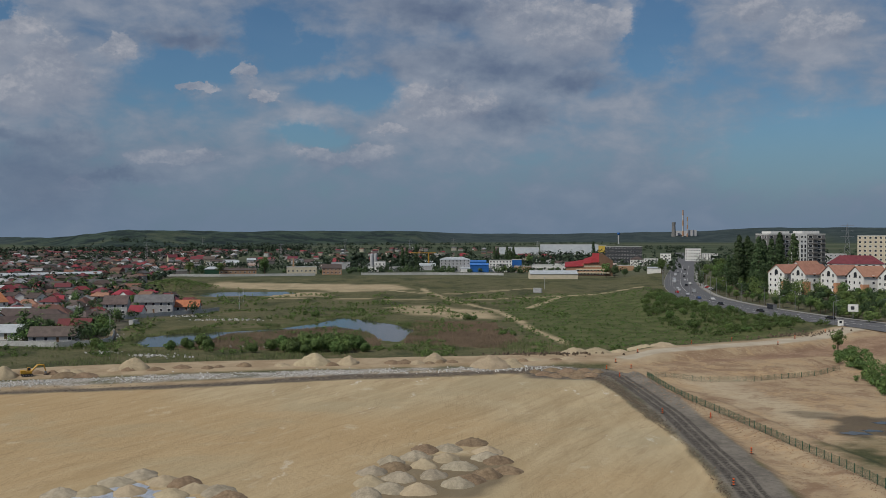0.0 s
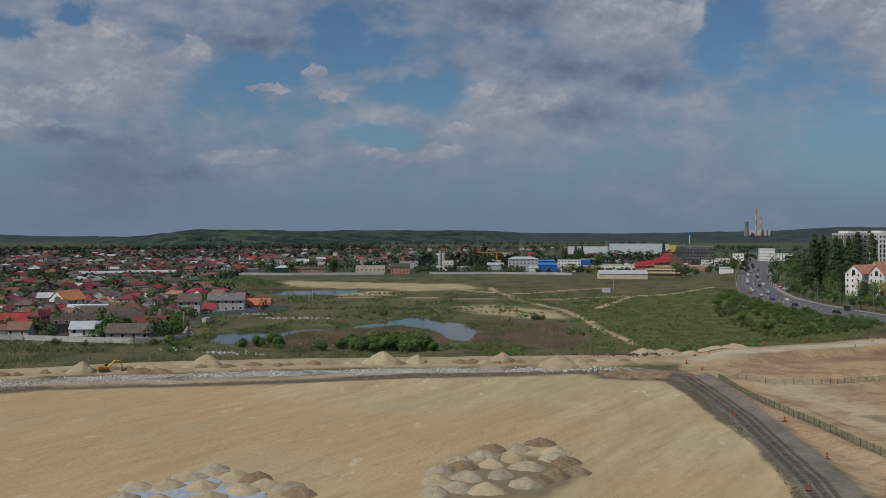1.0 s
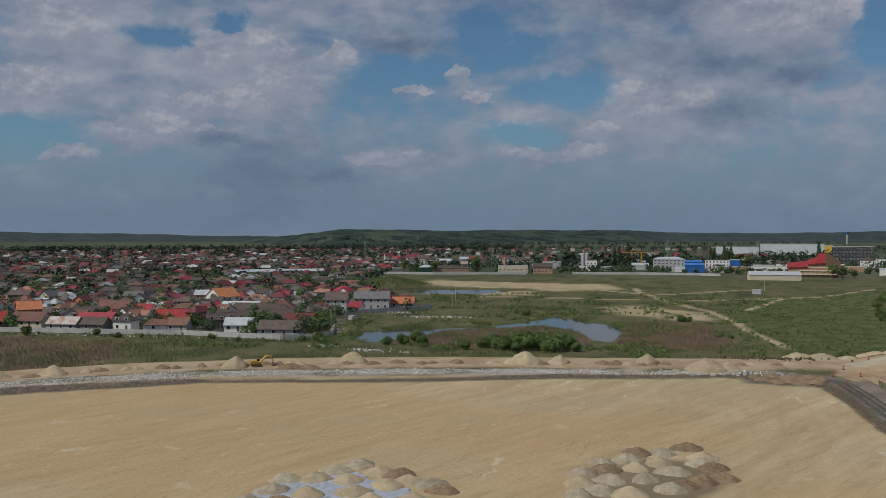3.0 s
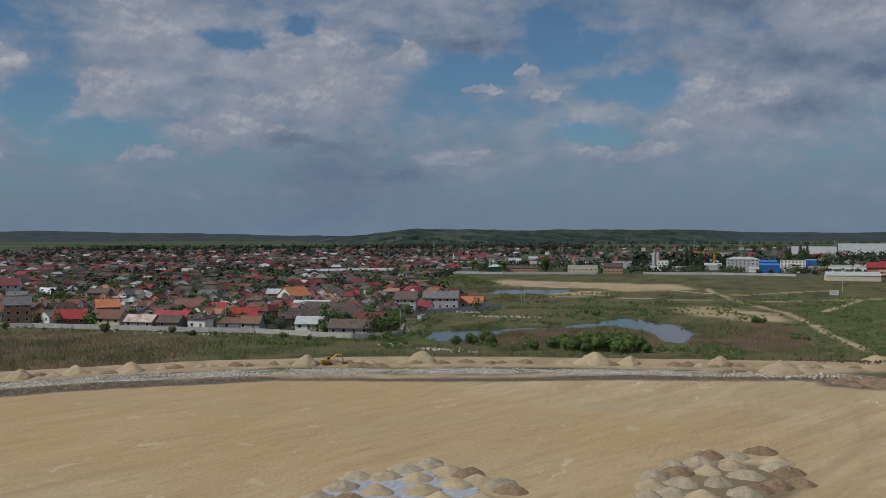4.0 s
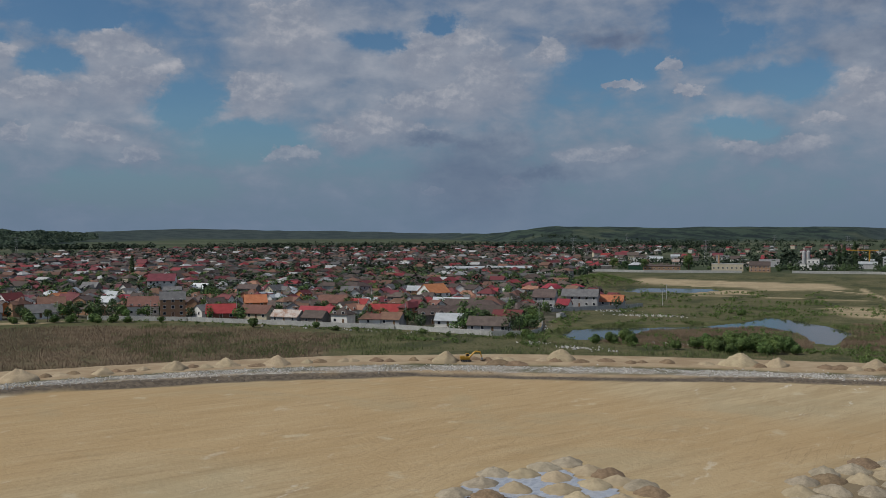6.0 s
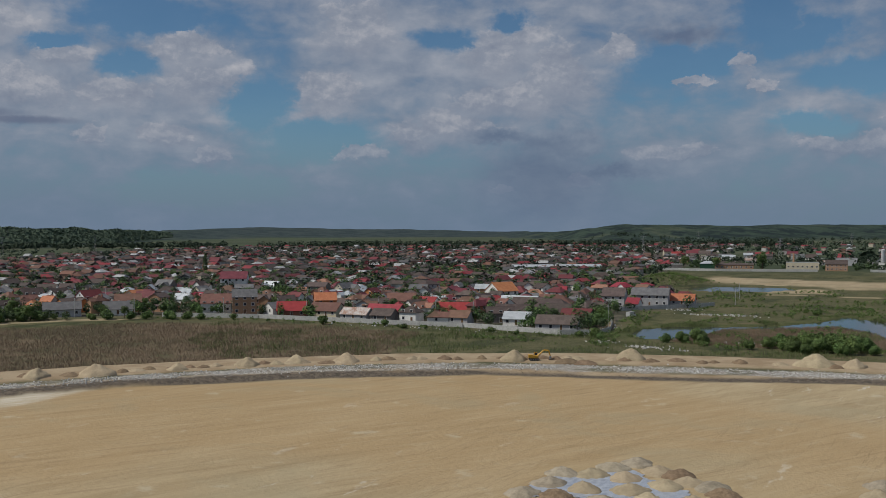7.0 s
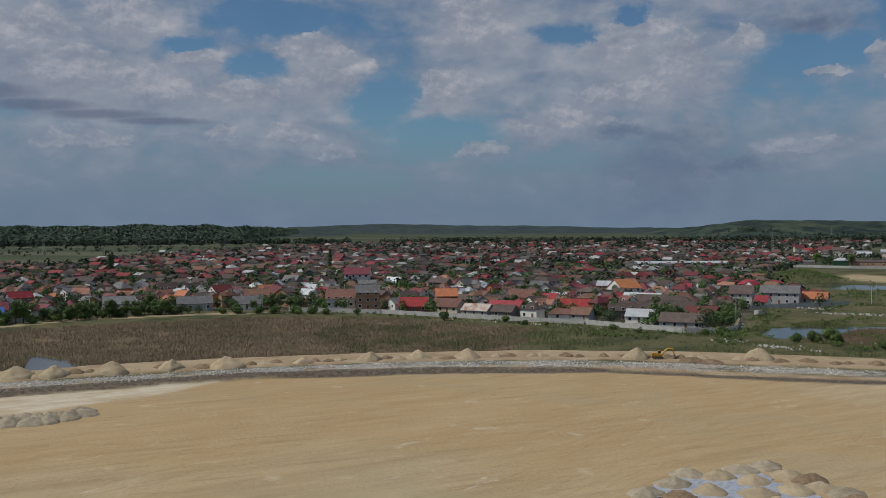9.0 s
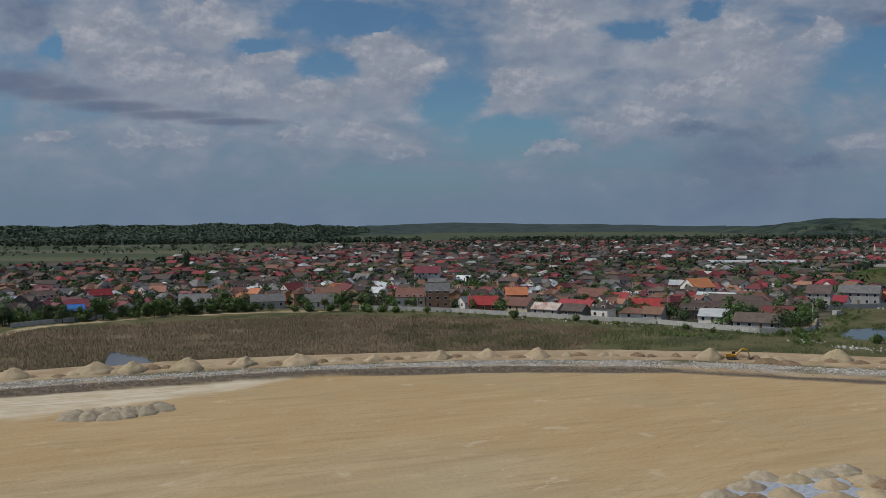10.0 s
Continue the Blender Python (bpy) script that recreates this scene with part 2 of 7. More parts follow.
M = {
    "concrete": surface("concrete", (0.40, 0.40, 0.39), (0.52, 0.52, 0.50), 0.8, 0.9, 0.2, vary=0.15),
    "paving": surface("paving", (0.22, 0.215, 0.20), (0.31, 0.30, 0.28), 0.5, 0.9, 0.2),
    "asphalt": surface("asphalt", (0.085, 0.085, 0.09), (0.125, 0.125, 0.13), 0.25, 0.9, 0.2),
    "paint": surface("paint", (0.6, 0.6, 0.58), (0.75, 0.75, 0.73), 2.0, 0.6, 0.0),
    "white_wall": surface("white_wall", (0.68, 0.67, 0.64), (0.80, 0.79, 0.76), 0.4, 0.9, 0.05, vary=0.1),
    "cream_wall": surface("cream_wall", (0.52, 0.46, 0.34), (0.62, 0.55, 0.42), 0.4, 0.9, 0.05, vary=0.25),
    "grey_wall": surface("grey_wall", (0.36, 0.36, 0.37), (0.47, 0.47, 0.48), 0.5, 0.9, 0.05, vary=0.2),
    "dark_wall": surface("dark_wall", (0.13, 0.12, 0.115), (0.2, 0.19, 0.18), 0.5, 0.9, 0.05, vary=0.3),
    "orange_wall": surface("orange_wall", (0.46, 0.17, 0.07), (0.56, 0.24, 0.10), 0.4, 0.9, 0.05, vary=0.2),
    "brick_wall": surface("brick_wall", (0.24, 0.11, 0.07), (0.34, 0.17, 0.11), 0.6, 0.9, 0.1, vary=0.25),
    "tan_wall": surface("tan_wall", (0.36, 0.21, 0.13), (0.44, 0.27, 0.17), 0.5, 0.9, 0.05, vary=0.2),
    "roof_brown": surface("roof_brown", (0.072, 0.054, 0.049), (0.115, 0.088, 0.079), 0.5, 0.75, 0.3, vary=0.5),
    "roof_maroon": surface("roof_maroon", (0.112, 0.026, 0.032), (0.168, 0.040, 0.047), 0.5, 0.6, 0.3, vary=0.35),
    "roof_salmon": surface("roof_salmon", (0.27, 0.135, 0.095), (0.36, 0.19, 0.135), 0.5, 0.8, 0.3, vary=0.2),
    "roof_red": surface("roof_red", (0.235, 0.026, 0.034), (0.32, 0.044, 0.053), 0.5, 0.55, 0.25, vary=0.3),
    "roof_orange": surface("roof_orange", (0.36, 0.125, 0.06), (0.46, 0.18, 0.09), 0.5, 0.7, 0.3, vary=0.3),
    "roof_terra": surface("roof_terra", (0.132, 0.072, 0.053), (0.192, 0.106, 0.078), 0.5, 0.8, 0.3, vary=0.5),
    "roof_grey": surface("roof_grey", (0.11, 0.11, 0.115), (0.18, 0.18, 0.185), 0.5, 0.7, 0.3, vary=0.4),
    "roof_metal": surface("roof_metal", (0.40, 0.43, 0.45), (0.55, 0.58, 0.60), 0.4, 0.45, 0.15, 0.3, vary=0.2),
    "roof_rust": surface("roof_rust", (0.26, 0.13, 0.08), (0.50, 0.48, 0.46), 0.35, 0.6, 0.15, 0.2),
    "roof_blue": surface("roof_blue", (0.03, 0.13, 0.42), (0.05, 0.2, 0.55), 0.4, 0.5, 0.1),
    "frame_white": surface("frame_white", (0.70, 0.70, 0.68), (0.8, 0.8, 0.78), 1.0, 0.5, 0.0),
    "wood": surface("wood", (0.12, 0.07, 0.04), (0.2, 0.12, 0.07), 1.5, 0.7, 0.2, vary=0.3),
    "glass": glassy("glass", (0.03, 0.035, 0.045)),
    "bark": surface("bark", (0.07, 0.05, 0.035), (0.13, 0.10, 0.07), 2.0, 0.95, 0.5),
    "leaf": surface("leaf", (0.055, 0.100, 0.026), (0.125, 0.185, 0.052), 0.6, 0.7, 0.0, vary=0.45, island=0.7),
    "leaf_dark": surface("leaf_dark", (0.034, 0.062, 0.025), (0.068, 0.108, 0.042), 0.6, 0.75, 0.0, vary=0.35, island=0.6),
    "leaf_far": surface("leaf_far", (0.020, 0.036, 0.024), (0.048, 0.070, 0.040), 0.02, 0.85, 0.0, island=0.7),
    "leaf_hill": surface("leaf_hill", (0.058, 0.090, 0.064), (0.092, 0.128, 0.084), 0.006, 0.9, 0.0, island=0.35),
    "reed": surface("reed", (0.165, 0.122, 0.086), (0.255, 0.188, 0.132), 0.05, 0.9, 0.0, island=0.3),
    "reed_green": surface("reed_green", (0.095, 0.125, 0.045), (0.16, 0.185, 0.08), 0.08, 0.9, 0.0, island=0.5),
    "green_paint": surface("green_paint", (0.02, 0.07, 0.045), (0.035, 0.10, 0.06), 1.0, 0.5, 0.0),
    "yellow_paint": surface("yellow_paint", (0.42, 0.23, 0.025), (0.50, 0.29, 0.045), 1.0, 0.5, 0.05),
    "orange_paint": surface("orange_paint", (0.75, 0.12, 0.03), (0.8, 0.16, 0.04), 1.0, 0.5, 0.0),
    "rubber": surface("rubber", (0.02, 0.02, 0.02), (0.04, 0.04, 0.04), 1.0, 0.8, 0.1),
    "steel": surface("steel", (0.25, 0.25, 0.26), (0.36, 0.36, 0.37), 1.0, 0.5, 0.05, 0.6),
    "pile_sand": surface("pile_sand", (0.31, 0.25, 0.165), (0.41, 0.335, 0.225), 0.5, 0.95, 0.7, vary=0.2, fine=5.0),
    "pile_gravel": surface("pile_gravel", (0.245, 0.208, 0.15), (0.37, 0.32, 0.238), 0.7, 0.95, 0.9, vary=0.15, fine=5.0),
    "pile_dark": surface("pile_dark", (0.15, 0.105, 0.066), (0.25, 0.18, 0.115), 0.7, 0.95, 1.0, vary=0.2, fine=4.0),
}

# ---- shapes of the plan (metres; x right, y ahead, the drone over 0, 0) ----
PLATFORM = [(-330, -60), (-262, 60), (-225, 116), (-207, 150), (-188, 182), (-152, 217), (-116, 243), (-67, 255), (-25, 270), (26, 280), (40, 274), (43, 250), (44, 214), (45, 190), (44, 166), (42, 149), (38, 100), (30, 20), (20, -60)]
STONES = [(-262, 75), (-237, 120), (-215, 155), (-194, 188), (-165, 222), (-120, 254), (-72, 271), (-30, 280), (20, 287), (34, 288)]
SAND_ROAD = [(-275, 90), (-252, 128), (-236, 163), (-214, 196), (-186, 229), (-146, 262), (-104, 283), (-66, 293), (-20, 301), (24, 308), (60, 313)]
HAUL = [(33, 284), (43, 283), (49, 272), (50, 250), (51, 215), (50, 190), (49, 160), (46, 130), (42, 80), (36, 20)]
FENCE = [(56, 274), (57, 244), (62, 211), (65, 186), (68, 167), (69, 150), (70, 120)]
FENCE_B = [(56, 274), (85, 275), (114, 289)]
RAMP = [(58, 313), (76, 324), (112, 343), (150, 372), (176, 392)]
LOT = [(57, 272), (64, 240), (70, 200), (76, 160), (110, 170), (126, 230), (124, 290), (90, 290)]
MAIN = [(230, 250), (190, 318), (166, 374), (155, 405), (147, 436), (140, 478), (138, 530), (143, 585), (163, 690), (210, 882), (281, 1164), (360, 1480), (450, 1900)]
POND = [(-103, 350), (-111, 364), (-112, 382), (-104, 393), (-92, 399), (-67, 416), (-54, 442), (-48, 468), (-36, 455), (-24, 437), (-13, 410), (-17, 366), (-23, 372), (-27, 395), (-46, 420), (-66, 406), (-85, 390), (-87, 368), (-93, 350)]
POND_B = [(-165, 640), (-157, 662), (-107, 674), (-96, 655), (-110, 630), (-141, 617)]
CREEK = [(-282, 183), (-264, 181), (-243, 172), (-246, 160), (-262, 168)]
VILLAGE = [(-121, 366), (-121, 355), (-133, 347), (-176, 357), (-216, 354), (-275, 353), (-322, 342), (-352, 318), (-382, 272), (-396, 225), (-400, 120), (-700, 0), (-900, 300), (-865, 460), (-895, 604), (-1060, 880), (-1190, 1190), (-1250, 1500), (-800, 2000), (-420, 2250), (-330, 1500), (-245, 960), (-225, 760), (-170, 600), (-118, 520), (-116, 480), (-140, 455)]
MEADOW = [(46, 345), (100, 352), (150, 392), (130, 440), (126, 500), (128, 570), (120, 640), (60, 640), (45, 560), (30, 500), (38, 420)]
REEDS_A = [(-290, 60), (-262, 140), (-247, 175), (-222, 205), (-190, 238), (-160, 266), (-185, 330), (-250, 335), (-310, 310), (-350, 250), (-362, 180), (-380, 60)]
REEDS_B = [(-12, 445), (20, 440), (27, 372), (18, 342), (-14, 358)]
REEDS_C = [(-100, 372), (-70, 398), (-46, 420), (-28, 395), (-22, 350), (-60, 335), (-96, 342)]
PATHS = [([(45, 352), (37, 417), (28, 505), (8, 567), (-9, 650), (-14, 700)], 2.0), ([(-120, 600), (-60, 597), (2, 585), (29, 591), (76, 622), (132, 660)], 2.8), ([(46, 525), (71, 610)], 1.9),
         ([(-120, 690), (-60, 720), (-14, 650), (8, 640), (60, 700)], 2.8)]
BARE = [([(-30, 525), (-8, 541), (22, 506), (26, 457), (4, 460), (-18, 489)], 0), ([(-180, 788), (-35, 750), (-24, 690), (-70, 660), (-90, 690), (-160, 700)], 0), ([(-115, 640), (-80, 660), (-70, 620), (-105, 610)], 0)]
# skyline: degrees to the left, degrees up, metres to the ridge
RIDGE = [(-60, 0.05, 4700), (-24, 0.23, 4700), (-17, 0.21, 4700), (-14.5, 0.03, 4700), (-6, -0.15, 4600), (-0.6, -0.1, 4500), (1.5, 0.03, 3900), (7, 0.05, 3600), (12, 0.01, 3400), (17.5, 0.09, 3200), (20, -0.16, 3300), (21.4, -0.32, 3600), (25, -0.3, 4600),
         (30, -0.16, 4600), (34, -0.12, 4600), (38, 0.0, 4500), (43.5, -0.2, 4000), (46, -0.1, 3000), (51, -0.04, 2700), (55, -0.06, 2600), (63, -0.08, 2600), (90, 0.15, 2800), (140, 0.15, 4000), (300, 0.05, 4700)]


def noise2(x, y, scale, seed=0):
    """Smooth value noise from 0 to 1 on arrays."""
    u, v = np.asarray(x) / scale + 131.7 * seed, np.asarray(y) / scale + 57.3 * seed
    i, j = np.floor(u), np.floor(v)
    a, b = u - i, v - j
    a, b = a * a * (3 - 2 * a), b * b * (3 - 2 * b)

    def h(p, q):
        s = np.sin(p * 127.1 + q * 311.7 + seed * 74.7) * 43758.5453
        return s - np.floor(s)
    return (h(i, j) * (1 - a) + h(i + 1, j) * a) * (1 - b) + (h(i, j + 1) * (1 - a) + h(i + 1, j + 1) * a) * b


def fractal(x, y, scale, seed=0, octaves=3):
    total, gain = 0, 0
    for k in range(octaves):
        total = total + noise2(x, y, scale / 2 ** k, seed + k) * 0.6 ** k
        gain += 0.6 ** k
    return total / gain


def to_line(line, x, y, closed=False):
    """Distance to a line of straight pieces."""
    best = np.full(np.shape(x), 1e9)
    n = len(line)
    for k in range(n if closed else n - 1):
        (ax, ay), (bx, by) = line[k], line[(k + 1) % n]
        ex, ey = bx - ax, by - ay
        s = np.clip(((x - ax) * ex + (y - ay) * ey) / (ex * ex + ey * ey), 0, 1)
        best = np.minimum(best, np.hypot(x - ax - s * ex, y - ay - s * ey))
    return best


def inside(poly, x, y):
    """Distance to an outline: positive within it."""
    hit = np.zeros(np.shape(x), bool)
    n = len(poly)
    for k in range(n):
        (ax, ay), (bx, by) = poly[k], poly[(k + 1) % n]
        if ay != by:
            hit ^= ((ay > y) != (by > y)) & (x < (bx - ax) * (y - ay) / (by - ay) + ax)
    d = to_line(poly, x, y, True)
    return np.where(hit, d, -d)


def soft(v, lo, hi):
    s = np.clip((v - lo) / (hi - lo), 0, 1)
    return s * s * (3 - 2 * s)


def along(line, step, start=0.0):
    """Places on a line, evenly apart, with the heading in degrees."""
    found, left = [], start
    for (ax, ay), (bx, by) in zip(line, line[1:]):
        size = math.hypot(bx - ax, by - ay)
        while left <= size:
            found.append((ax + (bx - ax) * left / size, ay + (by - ay) * left / size, math.degrees(math.atan2(by - ay, bx - ax))))
            left += step
        left -= size
    return found


def height(x, y):
    """The lie of the land."""
    x, y = np.asarray(x, float), np.asarray(y, float)
    r, turn = np.hypot(x, y), np.degrees(np.arctan2(-x, y)) % 360
    far = soft(r, 200, 500)
    calm = soft(np.minimum(to_line(POND, x, y, True), np.where(inside(POND, x, y) > 0, 0, 1e9)), 10, 50)
    z = (fractal(x, y, 60, 3) - 0.5) * 0.9 * far * calm
    # town terrace on the right, past the main road
    d_main = to_line(MAIN, x, y)
    right = soft(x - np.interp(y, [p[1] for p in MAIN], [p[0] for p in MAIN]), 15, 62) * soft(y, 200, 330) * (1 - soft(r, 900, 1500))
    z = z + 7 * right + 4 * soft(60 - d_main, 0, 45) * soft(y, 300, 380) * (1 - soft(r, 1100, 1600))
    z = z * (1 - soft(17 - d_main, 0, 4) * (1 - soft(r, 1100, 1600))) + 4 * soft(17 - d_main, 0, 4) * soft(y, 300, 380) * (1 - soft(r, 1100, 1600))
    # overgrown spoil mound behind the village's end
    z = z + 6.5 * np.exp(-((x + 186) / 20) ** 2 - ((y - 690) / 26) ** 2)
    # building site
    z = np.where(inside(PLATFORM, x, y) > 0, 0, z)
    z = z + (1.0 - 0.55 * soft(x, -140, -80)) * soft(9.5 - to_line(STONES, x, y), 0, 2.5) + 0.25 * (fractal(x, y, 3, 5) - 0.5) * soft(9 - to_line(STONES, x, y), 0, 2)
    z = np.maximum(z, 0.9 * soft(13 - to_line(SAND_ROAD, x, y), 0, 4))
    z = np.maximum(z, 2.2 * soft(13 - to_line(RAMP, x, y), 0, 5) * soft(x, 50, 70))
    z = np.where(to_line(HAUL, x, y) < 9, np.maximum(z, 0.7 * soft(7 - to_line(HAUL, x, y), 0, 3)), z)
    z = z - 1.3 * soft(inside(LOT, x, y), 0, 5)
    z = z + (0.9 + 0.8 * fractal(x, y, 7, 8)) * soft(3.5 - to_line([(p[0] - 3, p[1]) for p in FENCE], x, y), 0, 3) * 0.7
    # water
    for pool, deep in ((POND, 2.4), (POND_B, 2.4), (CREEK, 2.2)):
        wob = (fractal(x, y, 7, 11) - 0.5) * 4
        z = z - deep * soft(inside(pool, x, y) + wob * 0.6, -2.0, 1.5)
    low = soft(inside(REEDS_A, x, y), -5, 10)
    z = z - 0.5 * low
    # hills
    az = [a % 360 for a, _, _ in RIDGE]
    order = np.argsort(az)
    az = np.array(az)[order]
    up = np.array([e for _, e, _ in RIDGE])[order]
    ridge = np.array([q for _, _, q in RIDGE])[order]
    e, q = np.interp(turn, az, up, period=360), np.interp(turn, az, ridge, period=360)
    top = EYE + q * np.tan(np.radians(e))
    rise = 0.94 * soft(r, q * 0.85, q * 0.955) + 0.06 * soft(r, q * 0.955, q)
    rough_ = (fractal(x, y, 420, 21, 4) - 0.5)
    z = z + top * rise + rough_ * 14 * rise * (1 - soft(r, q * 0.90, q)) + (fractal(x, y, 90, 25) - 0.5) * 6 * rise + (fractal(x, y, 38, 27, 2) - 0.5) * 9 * rise * (1 - soft(q, 3000, 3600))
    z = z - soft(r, q + 60, q + 700) * np.minimum(top * 0.4, 30) * np.where(q < 4000, 1, 0)
    return z


GRID = {}


def height1(x, y):
    """The height of the ground sheet under one place."""
    ti = np.interp((math.degrees(math.atan2(-x, y)) + 30) % 360 - 30, GRID["turn"], GRID["turn_i"])
    ri = np.interp(math.hypot(x, y), GRID["r"], GRID["r_i"])
    i, j = min(int(ri), len(GRID["r"]) - 2), min(int(ti), len(GRID["turn"]) - 2)
    a, b, z = ri - i, ti - j, GRID["z"]
    return float((z[i, j] * (1 - b) + z[i, j + 1] * b) * (1 - a) + (z[i + 1, j] * (1 - b) + z[i + 1, j + 1] * b) * a)


# ---- ground: one sheet to the horizon ----
def build_ground():
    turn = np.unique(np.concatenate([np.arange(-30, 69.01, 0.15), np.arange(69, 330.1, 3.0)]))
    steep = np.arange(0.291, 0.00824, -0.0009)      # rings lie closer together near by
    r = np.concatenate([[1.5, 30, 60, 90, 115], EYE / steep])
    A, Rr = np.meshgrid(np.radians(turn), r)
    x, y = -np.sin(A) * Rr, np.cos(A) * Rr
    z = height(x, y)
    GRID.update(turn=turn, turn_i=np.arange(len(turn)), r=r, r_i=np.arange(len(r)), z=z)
    rows, cols = x.shape
    co = np.stack([x, y, z], -1).reshape(-1, 3)
    i = np.arange(rows * cols).reshape(rows, cols)
    # the turn's last column meets its first, at the same heading
    quads = np.stack([i[:-1, :-1], i[:-1, 1:], i[1:, 1:], i[1:, :-1]], -1).reshape(-1, 4)[:, ::-1]
    me = bpy.data.meshes.new("ground")
    me.vertices.add(len(co) + 1)
    me.vertices.foreach_set("co", np.concatenate([co, [[0, 0, 0]]]).ravel())
    tri = np.stack([i[0, :-1], np.full(cols - 1, len(co)), i[0, 1:]], -1)
    me.loops.add(quads.size + tri.size)
    me.loops.foreach_set("vertex_index", np.concatenate([quads.ravel(), tri.ravel()]))
    me.polygons.add(len(quads) + len(tri))
    me.polygons.foreach_set("loop_start", np.concatenate([np.arange(len(quads)) * 4, quads.size + np.arange(len(tri)) * 3]))
    me.polygons.foreach_set("use_smooth", np.ones(len(quads) + len(tri), bool))
    me.update()
    X, Y = np.append(x.ravel(), 0), np.append(y.ravel(), 0)
    w1, w2 = fractal(X, Y, 9, 31) - 0.5, fractal(X, Y, 45, 33) - 0.5
    rad = np.hypot(X, Y)
    zones = {}
    plat = soft(inside(PLATFORM, X, Y) + w1 * 3, -1, 0.6)
    zones["plat"] = plat
    edge = inside(PLATFORM, X, Y)
    bearing = np.degrees(np.arctan2(-X, Y))
    zones["pale"] = plat * soft(29 * soft(bearing, 43, 60) + w2 * 12 + w1 * 7 - edge, 0, 7) * soft(bearing, 42, 47) * (1 - soft(bearing, 90, 110)) * 0.9
    zones["warm"] = plat * soft(fractal(X, Y, 80, 35) + soft(-X, 20, 120) * 0.25, 0.52, 0.75)
    d = to_line(STONES, X, Y)
    zones["stone"] = soft(7 + w1 * 5 - d, 0, 2.0)
    zones["stone"] = zones["stone"] * soft(-edge + w1 * 3 - 2.4 * soft(-X, 130, 175), 2.2, 4.0) * (0.35 + 0.65 * soft(fractal(X, Y, 6, 43), 0.34, 0.52))
    gap_ = 2.8 * soft(X, -100, -70)
    strip = soft(edge + w1 * 3 + gap_ * 0.6 + 2.6 * soft(-X, 130, 175), -5.5, -3.5) * (1 - plat) * soft(-edge, -1, 0.5) * soft(44 - X, 0, 6) * soft(Y, 60, 90)
    foot = soft(edge + w1 * 3, -11, -8) * (1 - plat) * soft(44 - X, 0, 6) * soft(Y, 60, 90)
    yard = soft(inside([(20, 292), (24, 272), (44, 268), (50, 278), (44, 290)], X, Y) + w1 * 5, -2, 2)
    zones["dark"] = np.clip(np.maximum(strip, yard), 0, 1)
    zones["track"] = np.maximum(foot, soft(13 + w1 * 4 - to_line(SAND_ROAD, X, Y), 0, 3) * (1 - plat))
    zones["track"] = np.maximum(zones["track"], soft(7 + w1 * 2 - to_line(RAMP, X, Y), 0, 2))
    d = to_line(HAUL, X, Y)
    zones["haul"] = soft(5.2 + w1 * 2.0 - d, 0, 1.4)
    off = X - np.interp(Y, [p[1] for p in HAUL[::-1]], [p[0] for p in HAUL[::-1]])
    zones["off"] = (off + 10) / 20
    zones["rut"] = zones["haul"] * soft(285 - Y, 0, 10)
    bank = soft(9.5 + w1 * 3 - d, 0, 2) * soft(-off, 3.5, 5) * (1 - plat)
    zones["dark"] = np.maximum(zones["dark"], bank * 0.8)
    lot = soft(inside([(50, 305), (50, 262), (53, 225), (54, 190), (53, 150), (50, 90), (78, 90), (150, 150), (165, 376), (112, 341), (76, 322), (58, 312)], X, Y) + w1 * 4, -2, 2)
    zones["lot"] = lot * (1 - soft(inside([(74, 196), (84, 199), (100, 206), (130, 200), (120, 140), (71, 140), (71.5, 172)], X, Y) + w1 * 10, -3, 3) * (0.45 + 0.55 * soft(fractal(X, Y, 11, 47), 0.35, 0.6)))
    zones["lotpale"] = soft(inside([(62, 280), (88, 284), (84, 262), (90, 240), (92, 222), (80, 206), (73, 206), (67, 243)], X, Y) + w1 * 12 + w2 * 10, -3, 5)
    zones["face"] = soft(inside([(72, 303), (98, 321), (129, 343), (165, 362), (165, 326), (122, 318), (97, 310)], X, Y) + w1 * 5, -2, 3)
    zones["wet"] = soft(inside([(83, 221), (89, 224), (120, 226), (120, 206), (92, 200), (80, 203)], X, Y) + w1 * 14, -2, 3)
    zones["wet"] = np.maximum(zones["wet"], 0.7 * soft(inside([(77, 229), (83, 232), (88, 226), (81, 221)], X, Y) + w1 * 7, -2, 2))
    zones["wet"] = np.maximum(zones["wet"], 0.75 * soft(inside([(-12, 146), (-10, 168), (-2, 178), (9, 174), (11, 163), (7, 152)], X, Y) + w1 * 7, -2, 2))
    bare = np.zeros_like(X)
    for poly, _ in BARE:
        bare = np.maximum(bare, soft(inside(poly, X, Y) + w1 * 12 + w2 * 12, -4, 6))
    for line, half in PATHS:
        bare = np.maximum(bare, soft(half + w1 * 1.2 - to_line(line, X + w2 * 4, Y), -0.6, 0.8))
    lane = to_line([(-124, 362), (-128, 385), (-140, 418), (-156, 458), (-200, 560)], X, Y)
    bare = np.maximum(bare, soft(3 - lane, 0, 1))
    bare = np.maximum(bare, soft(3.2 + w1 * 2 - to_line([(-360, 150), (-357, 185), (-370, 205), (-368, 262), (-345, 303), (-324, 325)], X, Y), 0, 1))
    zones["bare"] = bare * (0.72 + 0.28 * soft(fractal(X, Y, 16, 37), 0.36, 0.56))
    town = soft(inside(VILLAGE, X, Y) + w1 * 6, -3, 3) * (1 - soft(rad, 1500, 2100))
